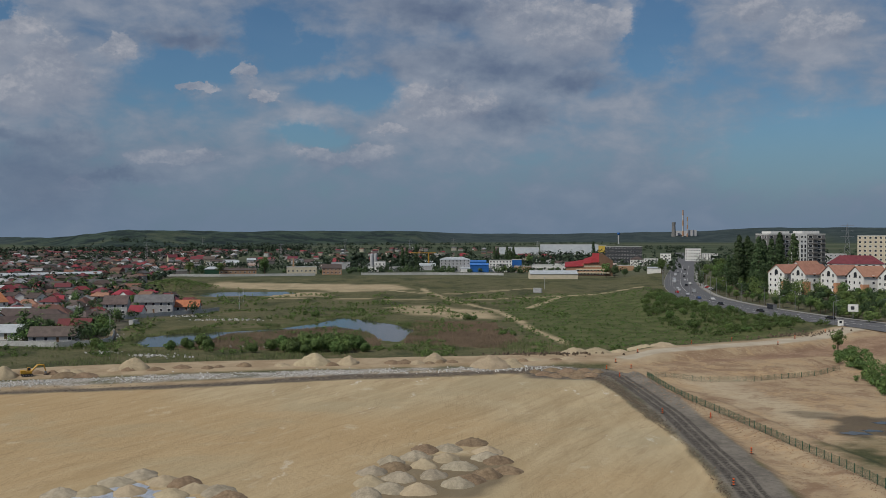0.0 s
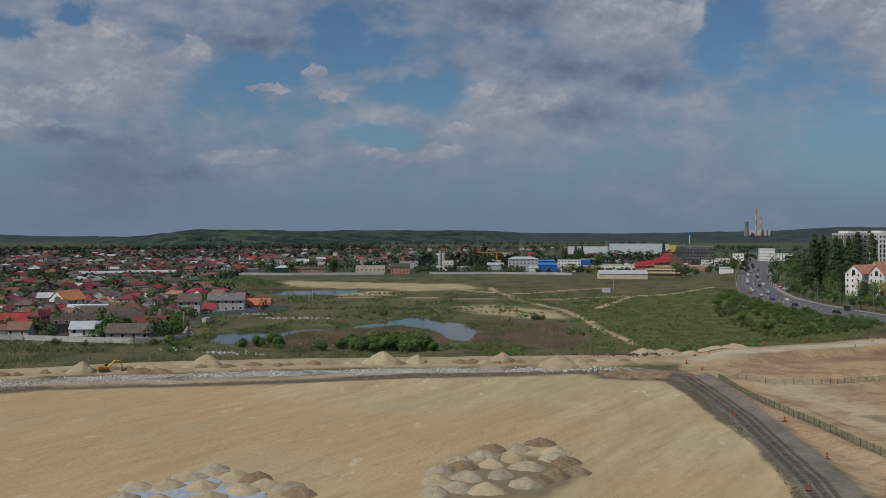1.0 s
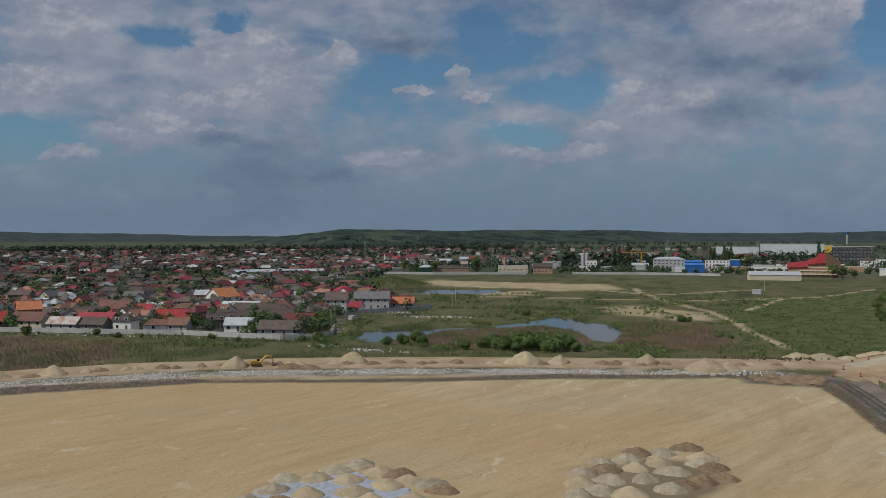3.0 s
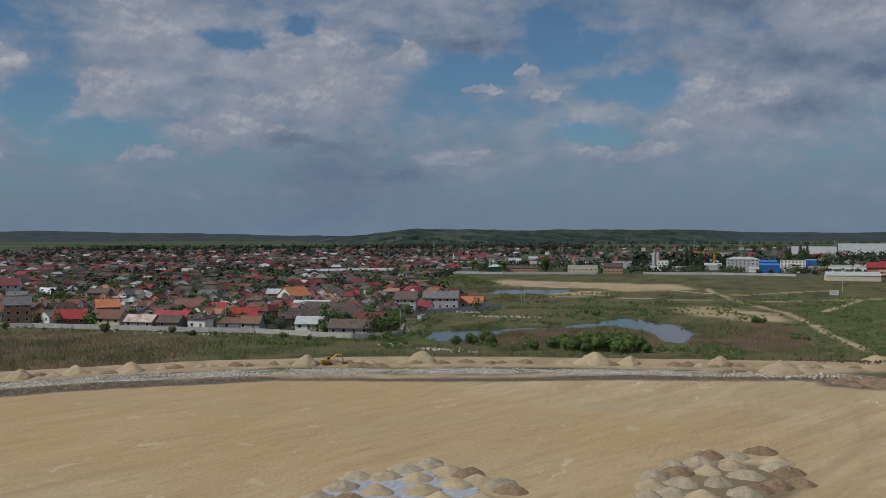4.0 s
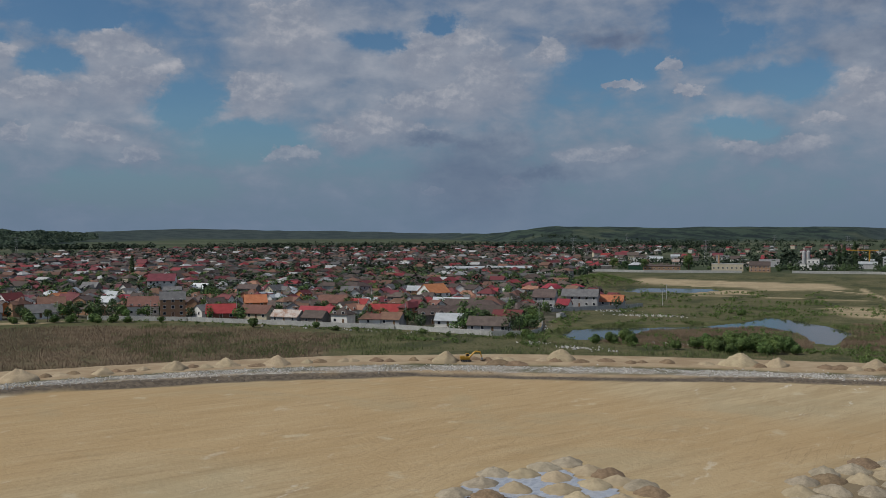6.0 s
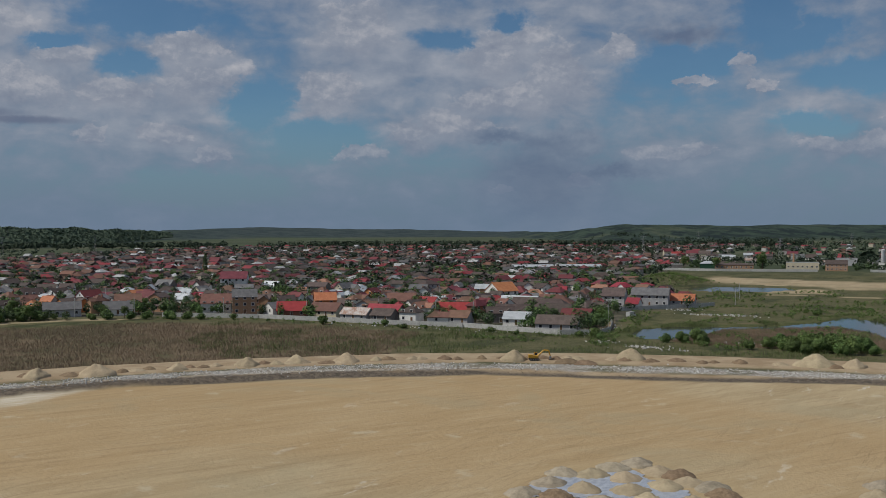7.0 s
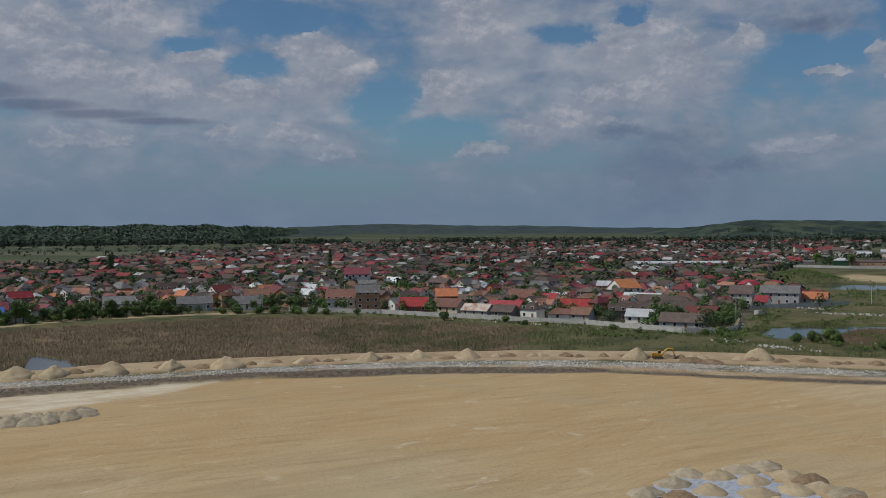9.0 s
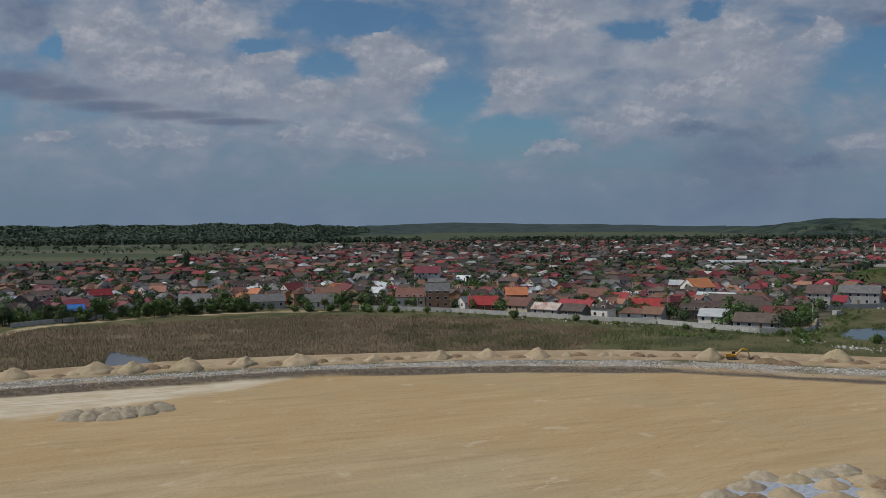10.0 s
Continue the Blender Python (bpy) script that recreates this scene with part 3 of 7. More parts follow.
    zones["town"] = np.maximum(town, soft(X - np.interp(Y, [p[1] for p in MAIN], [p[0] for p in MAIN]), 8, 14) * soft(Y, 300, 400) * (1 - soft(rad, 1000, 1500)) * 0.5)
    reed = np.maximum.reduce([soft(inside(p, X, Y) + w1 * 10 + w2 * 10, -4, 5) for p in (REEDS_A, REEDS_B, REEDS_C)])
    zones["reed"] = reed
    zones["lush"] = np.maximum(soft(inside(MEADOW, X, Y) + w2 * 30, -8, 12), 0.7 * soft(12 + w1 * 14 - to_line(POND, X, Y, True), 0, 6))
    zones["field"] = soft(rad, 820, 1000)
    turn_v = np.degrees(np.arctan2(-X, Y)) % 360
    az = np.array([a % 360 for a, _, _ in RIDGE])
    order = np.argsort(az)
    q = np.interp(turn_v, az[order], np.array([k for _, _, k in RIDGE])[order], period=360)
    zones["wood"] = soft(rad / q + (fractal(X, Y, 300, 41, 4) - 0.5) * 0.16, 0.78, 0.84)
    # weight of the painted haze tint, by distance to the ridge
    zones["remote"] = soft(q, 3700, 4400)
    zones["ramp"] = soft(5.0 + w1 * 1.2 - to_line(RAMP, X, Y + 2.5), 0, 1.5)
    for name, v in zones.items():
        a = me.attributes.new("z_" + name, "FLOAT", "POINT")
        a.data.foreach_set("value", np.clip(v, 0, 1).astype(np.float32))
    ob = tagged(new("ground", me), "levelled sand, gravel, reeds, meadow and fields", "ground", kind="structure")
    me.materials.append(ground_material())
    return ob


def ground_material():
    m = bpy.data.materials.new("ground")
    m.use_nodes = True
    n = Nodes(m.node_tree)
    at = n.add("ShaderNodeNewGeometry").outputs["Position"]
    fine = n.noise(at, 0.9, 5.0, 0.65)
    mid_ = n.noise(at, 0.12, 5.0, 0.6)
    wide = n.noise(at, 0.02, 4.0, 0.55)
    # grass with dry stretches
    g1 = n.mix(n.step(mid_, 0.35, 0.65), (0.062, 0.072, 0.028), (0.125, 0.112, 0.056))
    g2 = n.mix(n.step(fine, 0.3, 0.7), (0.044, 0.054, 0.022), (0.150, 0.132, 0.074))
    c = n.mix(n.step(wide, 0.35, 0.65, 0.2, 0.8), g1, g2)
    blot = n.noise(n.vmath("MULTIPLY", at, (0.045, 0.022, 0.0)), 1.0, 7.0, 0.72)
    c = n.mix(n.step(blot, 0.50, 0.60, 0.0, 0.75), c, (0.036, 0.046, 0.020))
    c = n.mix(n.step(blot, 0.44, 0.34, 0.0, 0.6), c, (0.17, 0.135, 0.082))
    lush = n.mix(n.step(n.math("ADD", n.math("MULTIPLY", mid_, 0.6), n.math("MULTIPLY", fine, 0.4)), 0.38, 0.62), (0.046, 0.062, 0.019), (0.108, 0.116, 0.048))
    c = n.mix(n.attr("z_lush"), c, lush)
    # far fields: long strips
    mp = n.add("ShaderNodeMapping")
    mp.vector_type = "TEXTURE"
    mp.inputs["Rotation"].default_value = (0, 0, 0.35)
    mp.inputs["Scale"].default_value = (620, 110, 1000)
    n.put(mp.inputs["Vector"], at)
    vor = n.add("ShaderNodeTexVoronoi")
    n.put(vor.inputs["Vector"], mp.outputs[0])
    vor.inputs["Scale"].default_value = 1.0
    sep = n.add("ShaderNodeSeparateColor")
    n.put(sep.inputs[0], vor.outputs["Color"])
    field = n.ramp(sep.outputs[0], [(0.0, (0.048, 0.064, 0.036)), (0.3, (0.072, 0.090, 0.052)), (0.5, (0.060, 0.074, 0.043)), (0.7, (0.098, 0.102, 0.066)), (0.85, (0.042, 0.057, 0.034))], "CONSTANT")
    field = n.mix(n.step(mid_, 0.4, 0.7, 0.0, 0.5), field, (0.05, 0.065, 0.028))
    c = n.mix(n.attr("z_field"), c, field)
    w_near = n.noise(at, 0.015, 6.0, 0.7)
    canopy = n.noise(at, 0.045, 5.0, 0.75)
    wood = n.mix(n.step(n.math("ADD", n.math("MULTIPLY", w_near, 0.6), n.math("MULTIPLY", canopy, 0.4)), 0.44, 0.56), (0.011, 0.021, 0.021), (0.042, 0.064, 0.046))
    glade = n.noise(n.vmath("MULTIPLY", at, (0.0045, 0.0045, 0.0)), 1.0, 4.0, 0.6)
    wood = n.mix(n.step(glade, 0.56, 0.64, 0.0, 0.65), wood, n.mix(n.step(w_near, 0.4, 0.6), (0.050, 0.072, 0.044), (0.084, 0.094, 0.060)))
    # distance haze put into the base colour: far ridges turn bluish
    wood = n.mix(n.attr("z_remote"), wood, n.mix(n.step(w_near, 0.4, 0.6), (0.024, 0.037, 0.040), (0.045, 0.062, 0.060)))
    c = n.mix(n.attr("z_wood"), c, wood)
    town = n.mix(n.step(mid_, 0.35, 0.65), (0.045, 0.050, 0.030), (0.125, 0.110, 0.085))
    c = n.mix(n.attr("z_town"), c, town)
    reed = n.mix(n.step(n.math("ADD", n.math("MULTIPLY", wide, 0.5), n.math("MULTIPLY", mid_, 0.5)), 0.4, 0.6), (0.090, 0.082, 0.044), (0.160, 0.120, 0.078))
    c = n.mix(n.attr("z_reed"), c, reed)
    bare = n.mix(n.step(n.math("ADD", n.math("MULTIPLY", mid_, 0.5), n.math("MULTIPLY", fine, 0.5)), 0.36, 0.64), (0.30, 0.235, 0.145), (0.42, 0.345, 0.225))
    c = n.mix(n.attr("z_bare"), c, bare)
    # red-brown diggings
    lot = n.mix(n.step(n.math("ADD", n.math("MULTIPLY", wide, 0.45), n.math("MULTIPLY", mid_, 0.55)), 0.40, 0.60), (0.25, 0.17, 0.108), (0.375, 0.285, 0.18))
    scrape = n.noise(n.vmath("MULTIPLY", at, (0.075, 0.055, 0.0)), 1.0, 7.0, 0.70, 1.2)
    lot = n.mix(n.step(scrape, 0.50, 0.60, 0.0, 0.75), lot, (0.40, 0.285, 0.165))
    lot = n.mix(n.step(scrape, 0.46, 0.36, 0.0, 0.75), lot, (0.205, 0.128, 0.080))
    lot = n.mix(n.math("MULTIPLY", n.attr("z_lotpale"), n.step(scrape, 0.38, 0.52, 0.35, 0.85)), lot, (0.43, 0.355, 0.245))
    lot = n.mix(n.math("MULTIPLY", n.attr("z_face"), 0.8), lot, n.mix(n.step(mid_, 0.35, 0.65), (0.19, 0.115, 0.078), (0.275, 0.180, 0.122)))
    rill = n.noise(n.vmath("MULTIPLY", at, (0.35, 0.9, 0.0)), 1.0, 6.0, 0.7, 0.6)
    lot = n.mix(n.step(rill, 0.50, 0.66, 0.0, 0.55), lot, (0.19, 0.125, 0.078))
    lot = n.mix(n.step(fine, 0.52, 0.72, 0.0, 0.4), lot, (0.46, 0.39, 0.29))
    c = n.mix(n.attr("z_lot"), c, lot)
    track = n.mix(n.step(mid_, 0.35, 0.65), (0.29, 0.215, 0.135), (0.38, 0.30, 0.20))
    c = n.mix(n.attr("z_track"), c, track)
    c = n.mix(n.attr("z_ramp"), c, n.mix(n.step(mid_, 0.35, 0.65), (0.36, 0.31, 0.235), (0.44, 0.385, 0.30)))
    # levelled sand: long scraper marks
    turn_a = n.add("ShaderNodeMapping")
    turn_a.vector_type = "TEXTURE"
    turn_a.inputs["Rotation"].default_value = (0, 0, radians(66))
    turn_a.inputs["Scale"].default_value = (60, 6, 1000)
    n.put(turn_a.inputs["Vector"], at)
    streak = n.noise(turn_a.outputs[0], 1.0, 6.0, 0.65, 0.3)
    turn_b = n.add("ShaderNodeMapping")
    turn_b.vector_type = "TEXTURE"
    turn_b.inputs["Rotation"].default_value = (0, 0, radians(88))
    turn_b.inputs["Scale"].default_value = (90, 3.0, 1000)
    n.put(turn_b.inputs["Vector"], at)
    streak_b = n.noise(turn_b.outputs[0], 1.0, 6.0, 0.65, 0.5)
    sand = n.mix(n.step(streak, 0.34, 0.66), (0.335, 0.258, 0.150), (0.435, 0.345, 0.212))
    sand = n.mix(n.step(streak_b, 0.50, 0.72, 0.0, 0.35), sand, (0.275, 0.20, 0.115))
    tall = n.add("ShaderNodeMapping")
    tall.inputs["Scale"].default_value = (0.035, 0.012, 0.0)
    n.put(tall.inputs["Vector"], at)
    cloudy = n.noise(tall.outputs[0], 1.0, 6.0, 0.62, 0.4)
    sand = n.mix(n.step(cloudy, 0.50, 0.68, 0.0, 0.6), sand, (0.47, 0.39, 0.255))
    sand = n.mix(n.step(cloudy, 0.46, 0.30, 0.0, 0.55), sand, (0.30, 0.215, 0.115))
    patch = n.noise(n.vmath("MULTIPLY", at, (0.16, 0.05, 0.0)), 1.0, 5.0, 0.7)
    sand = n.mix(n.step(patch, 0.62, 0.68, 0.0, 0.7), sand, (0.60, 0.56, 0.47))
    sand = n.mix(n.math("MULTIPLY", n.attr("z_warm"), 0.62), sand, (0.385, 0.265, 0.135))
    marks = n.math("ABSOLUTE", n.math("SUBTRACT", streak_b, 0.5))
    sand = n.mix(n.math("MULTIPLY", n.step(marks, 0.0, 0.012, 0.55, 0.0), n.step(wide, 0.45, 0.6)), sand, (0.21, 0.15, 0.085))
    sand = n.mix(n.step(mid_, 0.60, 0.72, 0.0, 0.5), sand, (0.52, 0.46, 0.34))
    sand = n.mix(n.step(fine, 0.66, 0.74, 0.0, 0.35), sand, (0.24, 0.17, 0.10))
    turn_c = n.add("ShaderNodeMapping")
    turn_c.vector_type = "TEXTURE"
    turn_c.inputs["Rotation"].default_value = (0, 0, radians(60))
    turn_c.inputs["Scale"].default_value = (17, 2.0, 1000)
    n.put(turn_c.inputs["Vector"], at)
    comb = n.noise(turn_c.outputs[0], 1.0, 7.0, 0.74, 0.7)
    sand = n.mix(n.step(comb, 0.53, 0.64, 0.0, 0.42), sand, (0.245, 0.172, 0.098))
    sand = n.mix(n.step(comb, 0.47, 0.37, 0.0, 0.38), sand, (0.45, 0.365, 0.235))
    grain = n.noise(at, 2.6, 4.0, 0.75)
    sand = n.mix(n.step(grain, 0.60, 0.74, 0.0, 0.45), sand, (0.22, 0.165, 0.10))
    grey_sand = n.noise(n.vmath("MULTIPLY", at, (0.018, 0.03, 0.0)), 1.0, 4.0, 0.6, 0.5)
    sand = n.mix(n.step(grey_sand, 0.52, 0.64, 0.0, 0.40), sand, (0.325, 0.280, 0.180))
    c = n.mix(n.attr("z_plat"), c, sand)
    c = n.mix(n.math("MULTIPLY", n.attr("z_pale"), n.step(comb, 0.62, 0.42, 0.45, 0.92)), c, n.mix(n.step(mid_, 0.35, 0.6), (0.46, 0.41, 0.31), (0.58, 0.54, 0.45)))
    c = n.mix(n.math("MULTIPLY", n.attr("z_wet"), 0.85), c, (0.085, 0.070, 0.052))
    stone = n.mix(n.step(n.noise(at, 1.6, 4.0, 0.8), 0.42, 0.62), (0.16, 0.135, 0.105), (0.56, 0.54, 0.50))
    c = n.mix(n.math("MULTIPLY", n.attr("z_stone"), n.step(mid_, 0.25, 0.5, 0.35, 1.0)), c, stone)
    dark = n.mix(n.step(fine, 0.35, 0.65), (0.075, 0.064, 0.052), (0.165, 0.135, 0.105))
    c = n.mix(n.attr("z_dark"), c, dark)
    haul = n.mix(n.step(n.math("ADD", n.math("MULTIPLY", mid_, 0.5), n.math("MULTIPLY", fine, 0.5)), 0.36, 0.64), (0.125, 0.112, 0.095), (0.205, 0.182, 0.152))
    c = n.mix(n.attr("z_haul"), c, haul)
    across = n.math("ADD", n.math("MULTIPLY_ADD", n.attr("z_off"), 20.0, -10.0), n.math("MULTIPLY_ADD", mid_, 0.7, -0.35))
    ruts = None
    for mid_rut, half_rut in ((-3.0, 0.75), (-1.3, 0.65), (0.3, 0.45)):
        one = n.step(n.math("ABSOLUTE", n.math("SUBTRACT", across, mid_rut)), half_rut * 0.5, half_rut * 1.5, 1.0, 0.0)
        ruts = one if ruts is None else n.math("MAXIMUM", ruts, one)
    ruts = n.math("MULTIPLY", ruts, n.step(n.noise(at, 1.8, 4.0, 0.7), 0.35, 0.60, 0.25, 1.0))
    c = n.mix(n.math("MULTIPLY", n.attr("z_rut"), ruts), c, (0.055, 0.048, 0.042))
    p = n.add("ShaderNodeBsdfPrincipled")
    n.put(p.inputs["Base Color"], c)
    p.inputs["Roughness"].default_value = 0.95
    p.inputs["Specular IOR Level"].default_value = 0.15
    bp = n.add("ShaderNodeBump")
    bp.inputs["Strength"].default_value = 0.6
    bp.inputs["Distance"].default_value = 0.35
    n.put(bp.inputs["Height"], n.math("ADD", fine, n.math("ADD", n.math("MULTIPLY", streak, 0.5), n.math("MULTIPLY", comb, 0.6))))
    n.put(p.inputs["Normal"], bp.outputs[0])
    o = n.add("ShaderNodeOutputMaterial")
    n.t.links.new(p.outputs[0], o.inputs[0])
    return m


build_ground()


# ---- helpers for things ----
def mesh_of(name, verts, faces, mats, which=None, smooth=False):
    me = bpy.data.meshes.new(name)
    me.from_pydata([tuple(map(float, v)) for v in verts], [], [tuple(f) for f in faces])
    for m in mats:
        me.materials.append(M[m] if isinstance(m, str) else m)
    if which is not None:
        me.polygons.foreach_set("material_index", np.array(which, np.int32))
    if smooth:
        me.polygons.foreach_set("use_smooth", np.ones(len(me.polygons), bool))
    me.update()
    return me


def piece(name, me, parent=None, label="", m=None):
    """Links one mesh as a part under a thing or a part."""
    ob = new(name, me)
    if parent is not None:
        ob.parent = parent
    if m is not None:
        ob.matrix_basis = m
    if label:
        ob["label"] = label
    return ob


def part(name, bm, material, parent, label=""):
    me = bpy.data.meshes.new(name)
    bm.to_mesh(me)
    bm.free()
    me.materials.append(M[material] if isinstance(material, str) else material)
    return piece(name, me, parent, label)


class Shape:
    """Collects boxes and other solids as plain lists."""

    def __init__(self):
        self.v, self.f, self.w = [], [], []

    def solid(self, verts, faces, mat=0):
        k = len(self.v)
        self.v += [tuple(p) for p in verts]
        self.f += [tuple(i + k for i in q) for q in faces]
        self.w += [mat] * len(faces)
        return self

    def box(self, x0, y0, z0, x1, y1, z1, mat=0, m=None):
        c = [(x0, y0, z0), (x1, y0, z0), (x1, y1, z0), (x0, y1, z0), (x0, y0, z1), (x1, y0, z1), (x1, y1, z1), (x0, y1, z1)]
        if m is not None:
            c = [m @ Vector(p) for p in c]
        return self.solid(c, [(0, 3, 2, 1), (4, 5, 6, 7), (0, 1, 5, 4), (1, 2, 6, 5), (2, 3, 7, 6), (3, 0, 4, 7)], mat)

    def rod(self, a, b, ra, rb, sides=6, mat=0):
        a, b = Vector(a), Vector(b)
        q = (b - a).to_track_quat("Z", "Y")
        ring = [q @ Vector((math.cos(i * math.tau / sides), math.sin(i * math.tau / sides), 0)) for i in range(sides)]
        v = [a + p * ra for p in ring] + [b + p * rb for p in ring]
        f = [(i, (i + 1) % sides, sides + (i + 1) % sides, sides + i) for i in range(sides)]
        f += [tuple(range(sides))[::-1], tuple(range(sides, 2 * sides))]
        return self.solid(v, f, mat)

    def mesh(self, name, mats, smooth=False):
        return mesh_of(name, self.v, self.f, mats, self.w, smooth)


def thing(name, x, y, turn=0.0, z=None, label="", category="", group="", kind=""):
    ob = new(name)
    ob.matrix_basis = pose(x, y, height1(x, y) if z is None else z, 0, 0, turn)
    return tagged(ob, label, category, group, kind)


# ---- water ----
def water_material():
    m = bpy.data.materials.new("water")
    m.use_nodes = True
    n = Nodes(m.node_tree)
    at = n.add("ShaderNodeNewGeometry").outputs["Position"]
    p = n.add("ShaderNodeBsdfPrincipled")
    n.put(p.inputs["Base Color"], n.mix(n.noise(at, 0.1), (0.030, 0.036, 0.034), (0.05, 0.055, 0.045)))
    p.inputs["Roughness"].default_value = 0.06
    p.inputs["IOR"].default_value = 1.33
    bp = n.add("ShaderNodeBump")
    bp.inputs["Strength"].default_value = 0.05
    bp.inputs["Distance"].default_value = 0.1
    n.put(bp.inputs["Height"], n.noise(at, 1.2, 3.0))
    n.put(p.inputs["Normal"], bp.outputs[0])
    o = n.add("ShaderNodeOutputMaterial")
    n.t.links.new(p.outputs[0], o.inputs[0])
    return m


M["water"] = water_material()


def build_water(name, outline, level, label):
    xs, ys = [p[0] for p in outline], [p[1] for p in outline]
    step = 3.0
    gx, gy = np.arange(min(xs) - 6, max(xs) + 6, step), np.arange(min(ys) - 6, max(ys) + 6, step)
    s, seen = Shape(), {}
    def at(i, j):
        if (i, j) not in seen:
            seen[i, j] = len(s.v)
            s.v.append((gx[i], gy[j], level))
        return seen[i, j]
    GX, GY = np.meshgrid(gx + step / 2, gy + step / 2, indexing="ij")
    keep = inside(outline, GX, GY) > -5
    for i in range(len(gx) - 1):
        for j in range(len(gy) - 1):
            if keep[i, j]:
                s.f.append((at(i, j), at(i + 1, j), at(i + 1, j + 1), at(i, j + 1)))
                s.w.append(0)
    return tagged(new(name, s.mesh(name, ["water"])), label, "water", kind="structure")


build_water("water_pond", POND, -0.40, "still grey-blue pond among reeds")
build_water("water_far_pond", POND_B, -0.5, "shallow grey pool on bare ground")
build_water("water_creek", CREEK, -0.75, "small still pool at the edge of reeds")
s = Shape()
for bx, by, br in ((84.5, 204, 3.0), (95.5, 215, 2.6), (89, 206.5, 2.0), (106, 212, 3.5)):
    ring = [(bx + br * (1 + 0.35 * math.sin(2.3 * k + br)) * math.cos(k * math.tau / 18), by + 0.55 * br * (1 + 0.3 * math.sin(1.7 * k)) * math.sin(k * math.tau / 18), height1(bx, by) + 0.06) for k in range(18)]
    s.solid(ring, [tuple(range(18))])
tagged(new("water_puddle", s.mesh("water_puddle", ["water"])), "shallow puddles on trampled mud", "puddle", kind="structure")


# ---- roads ----
def ribbon(name, line, half, lift, material, label, category, over=8.0, side=0.0, kind="structure"):
    pts = along(line, over)
    s = Shape()
    for x, y, a in pts:
        nx, ny = -math.sin(radians(a)), math.cos(radians(a))
        for k in (-1, 1):
            px, py = x + nx * (side + k * half), y + ny * (side + k * half)
            s.v.append((px, py, max(height1(px, py), height1(x, y)) + lift))
    for i in range(len(pts) - 1):
        s.f.append((2 * i, 2 * i + 2, 2 * i + 3, 2 * i + 1))
        s.w.append(0)
    return tagged(new(name, s.mesh(name, [material])), label, category, kind=kind)


def smooth_line(line, rounds=2):
    for _ in range(rounds):
        out_ = [line[0]]
        for (ax, ay), (bx, by) in zip(line, line[1:]):
            out_ += [(0.75 * ax + 0.25 * bx, 0.75 * ay + 0.25 * by), (0.25 * ax + 0.75 * bx, 0.25 * ay + 0.75 * by)]
        line = out_ + [line[-1]]
    return line


MAIN_S, HAUL_S = smooth_line(MAIN), smooth_line(HAUL)
ribbon("road", MAIN_S, 11.0, 0.12, "asphalt", "grey asphalt main road into the town", "road")
for off in (-11.1, 11.1):
    ribbon("road_kerb", MAIN_S, 0.18, 0.26, "paving", "grey concrete kerb of the main road", "kerb", side=off)
ribbon("pavement", MAIN_S, 1.4, 0.22, "paving", "grey concrete pavement beside the main road", "pavement", side=-13.0)
s = Shape()
for x, y, a in along(MAIN_S, 9.0, 2.0):
    if math.hypot(x, y) < 1100:
        for off in (-5.4, 0.0, 5.4):
            s.box(-1.6 if off else -3.2, off - 0.08, 0, 1.6 if off else 3.2, off + 0.08, 0.012, 0, pose(x, y, height1(x, y) + 0.13, 0, 0, a))
tagged(new("road_marking", s.mesh("road_marking", ["paint"])), "worn white lane lines on asphalt", "road marking", kind="structure")


# ---- fences ----
def concrete_fence(line, label, tall=1.9, step=2.4):
    top = thing("fence", *line[0], 0, None, label, "fence")
    origin = top.matrix_basis.inverted()
    panel = Shape()
    for k in range(3):
        panel.box(-step / 2 + 0.06, -0.03, k * tall / 3 + 0.01, step / 2 - 0.06, 0.03, (k + 1) * tall / 3 - 0.01)
    panel = panel.mesh("panel", ["concrete"])
    post = Shape().box(-0.08, -0.08, -0.3, 0.08, 0.08, tall + 0.08).solid([(-0.08, -0.08, tall + 0.08), (0.08, -0.08, tall + 0.08), (0.08, 0.08, tall + 0.08), (-0.08, 0.08, tall + 0.08), (0, 0, tall + 0.16)], [(0, 1, 4), (1, 2, 4), (2, 3, 4), (3, 0, 4)]).mesh("post", ["concrete"])
    for x, y, a in along(line, step):
        piece("post", post, top, m=origin @ pose(x, y, height1(x, y), 0, 0, a))
        mx, my = x + math.cos(radians(a)) * step / 2, y + math.sin(radians(a)) * step / 2
        piece("panel", panel, top, m=origin @ pose(mx, my, height1(mx, my), 0, 0, a))
    return top


concrete_fence([(-121, 352), (-133, 345), (-176, 354), (-216, 351), (-275, 350), (-320, 337)], "pale grey precast concrete panel fence along the village")
concrete_fence([(-121, 353), (-120, 362), (-127, 386), (-133, 402), (-146, 430)], "grey concrete panel fence beside a dirt lane")
concrete_fence([(-146, 455), (-133, 472), (-116, 488), (-112, 500)], "grey concrete panel fence behind the pond")
concrete_fence([(-379, 246), (-378, 223), (-376, 200)], "weathered grey panel fence by the dirt track")


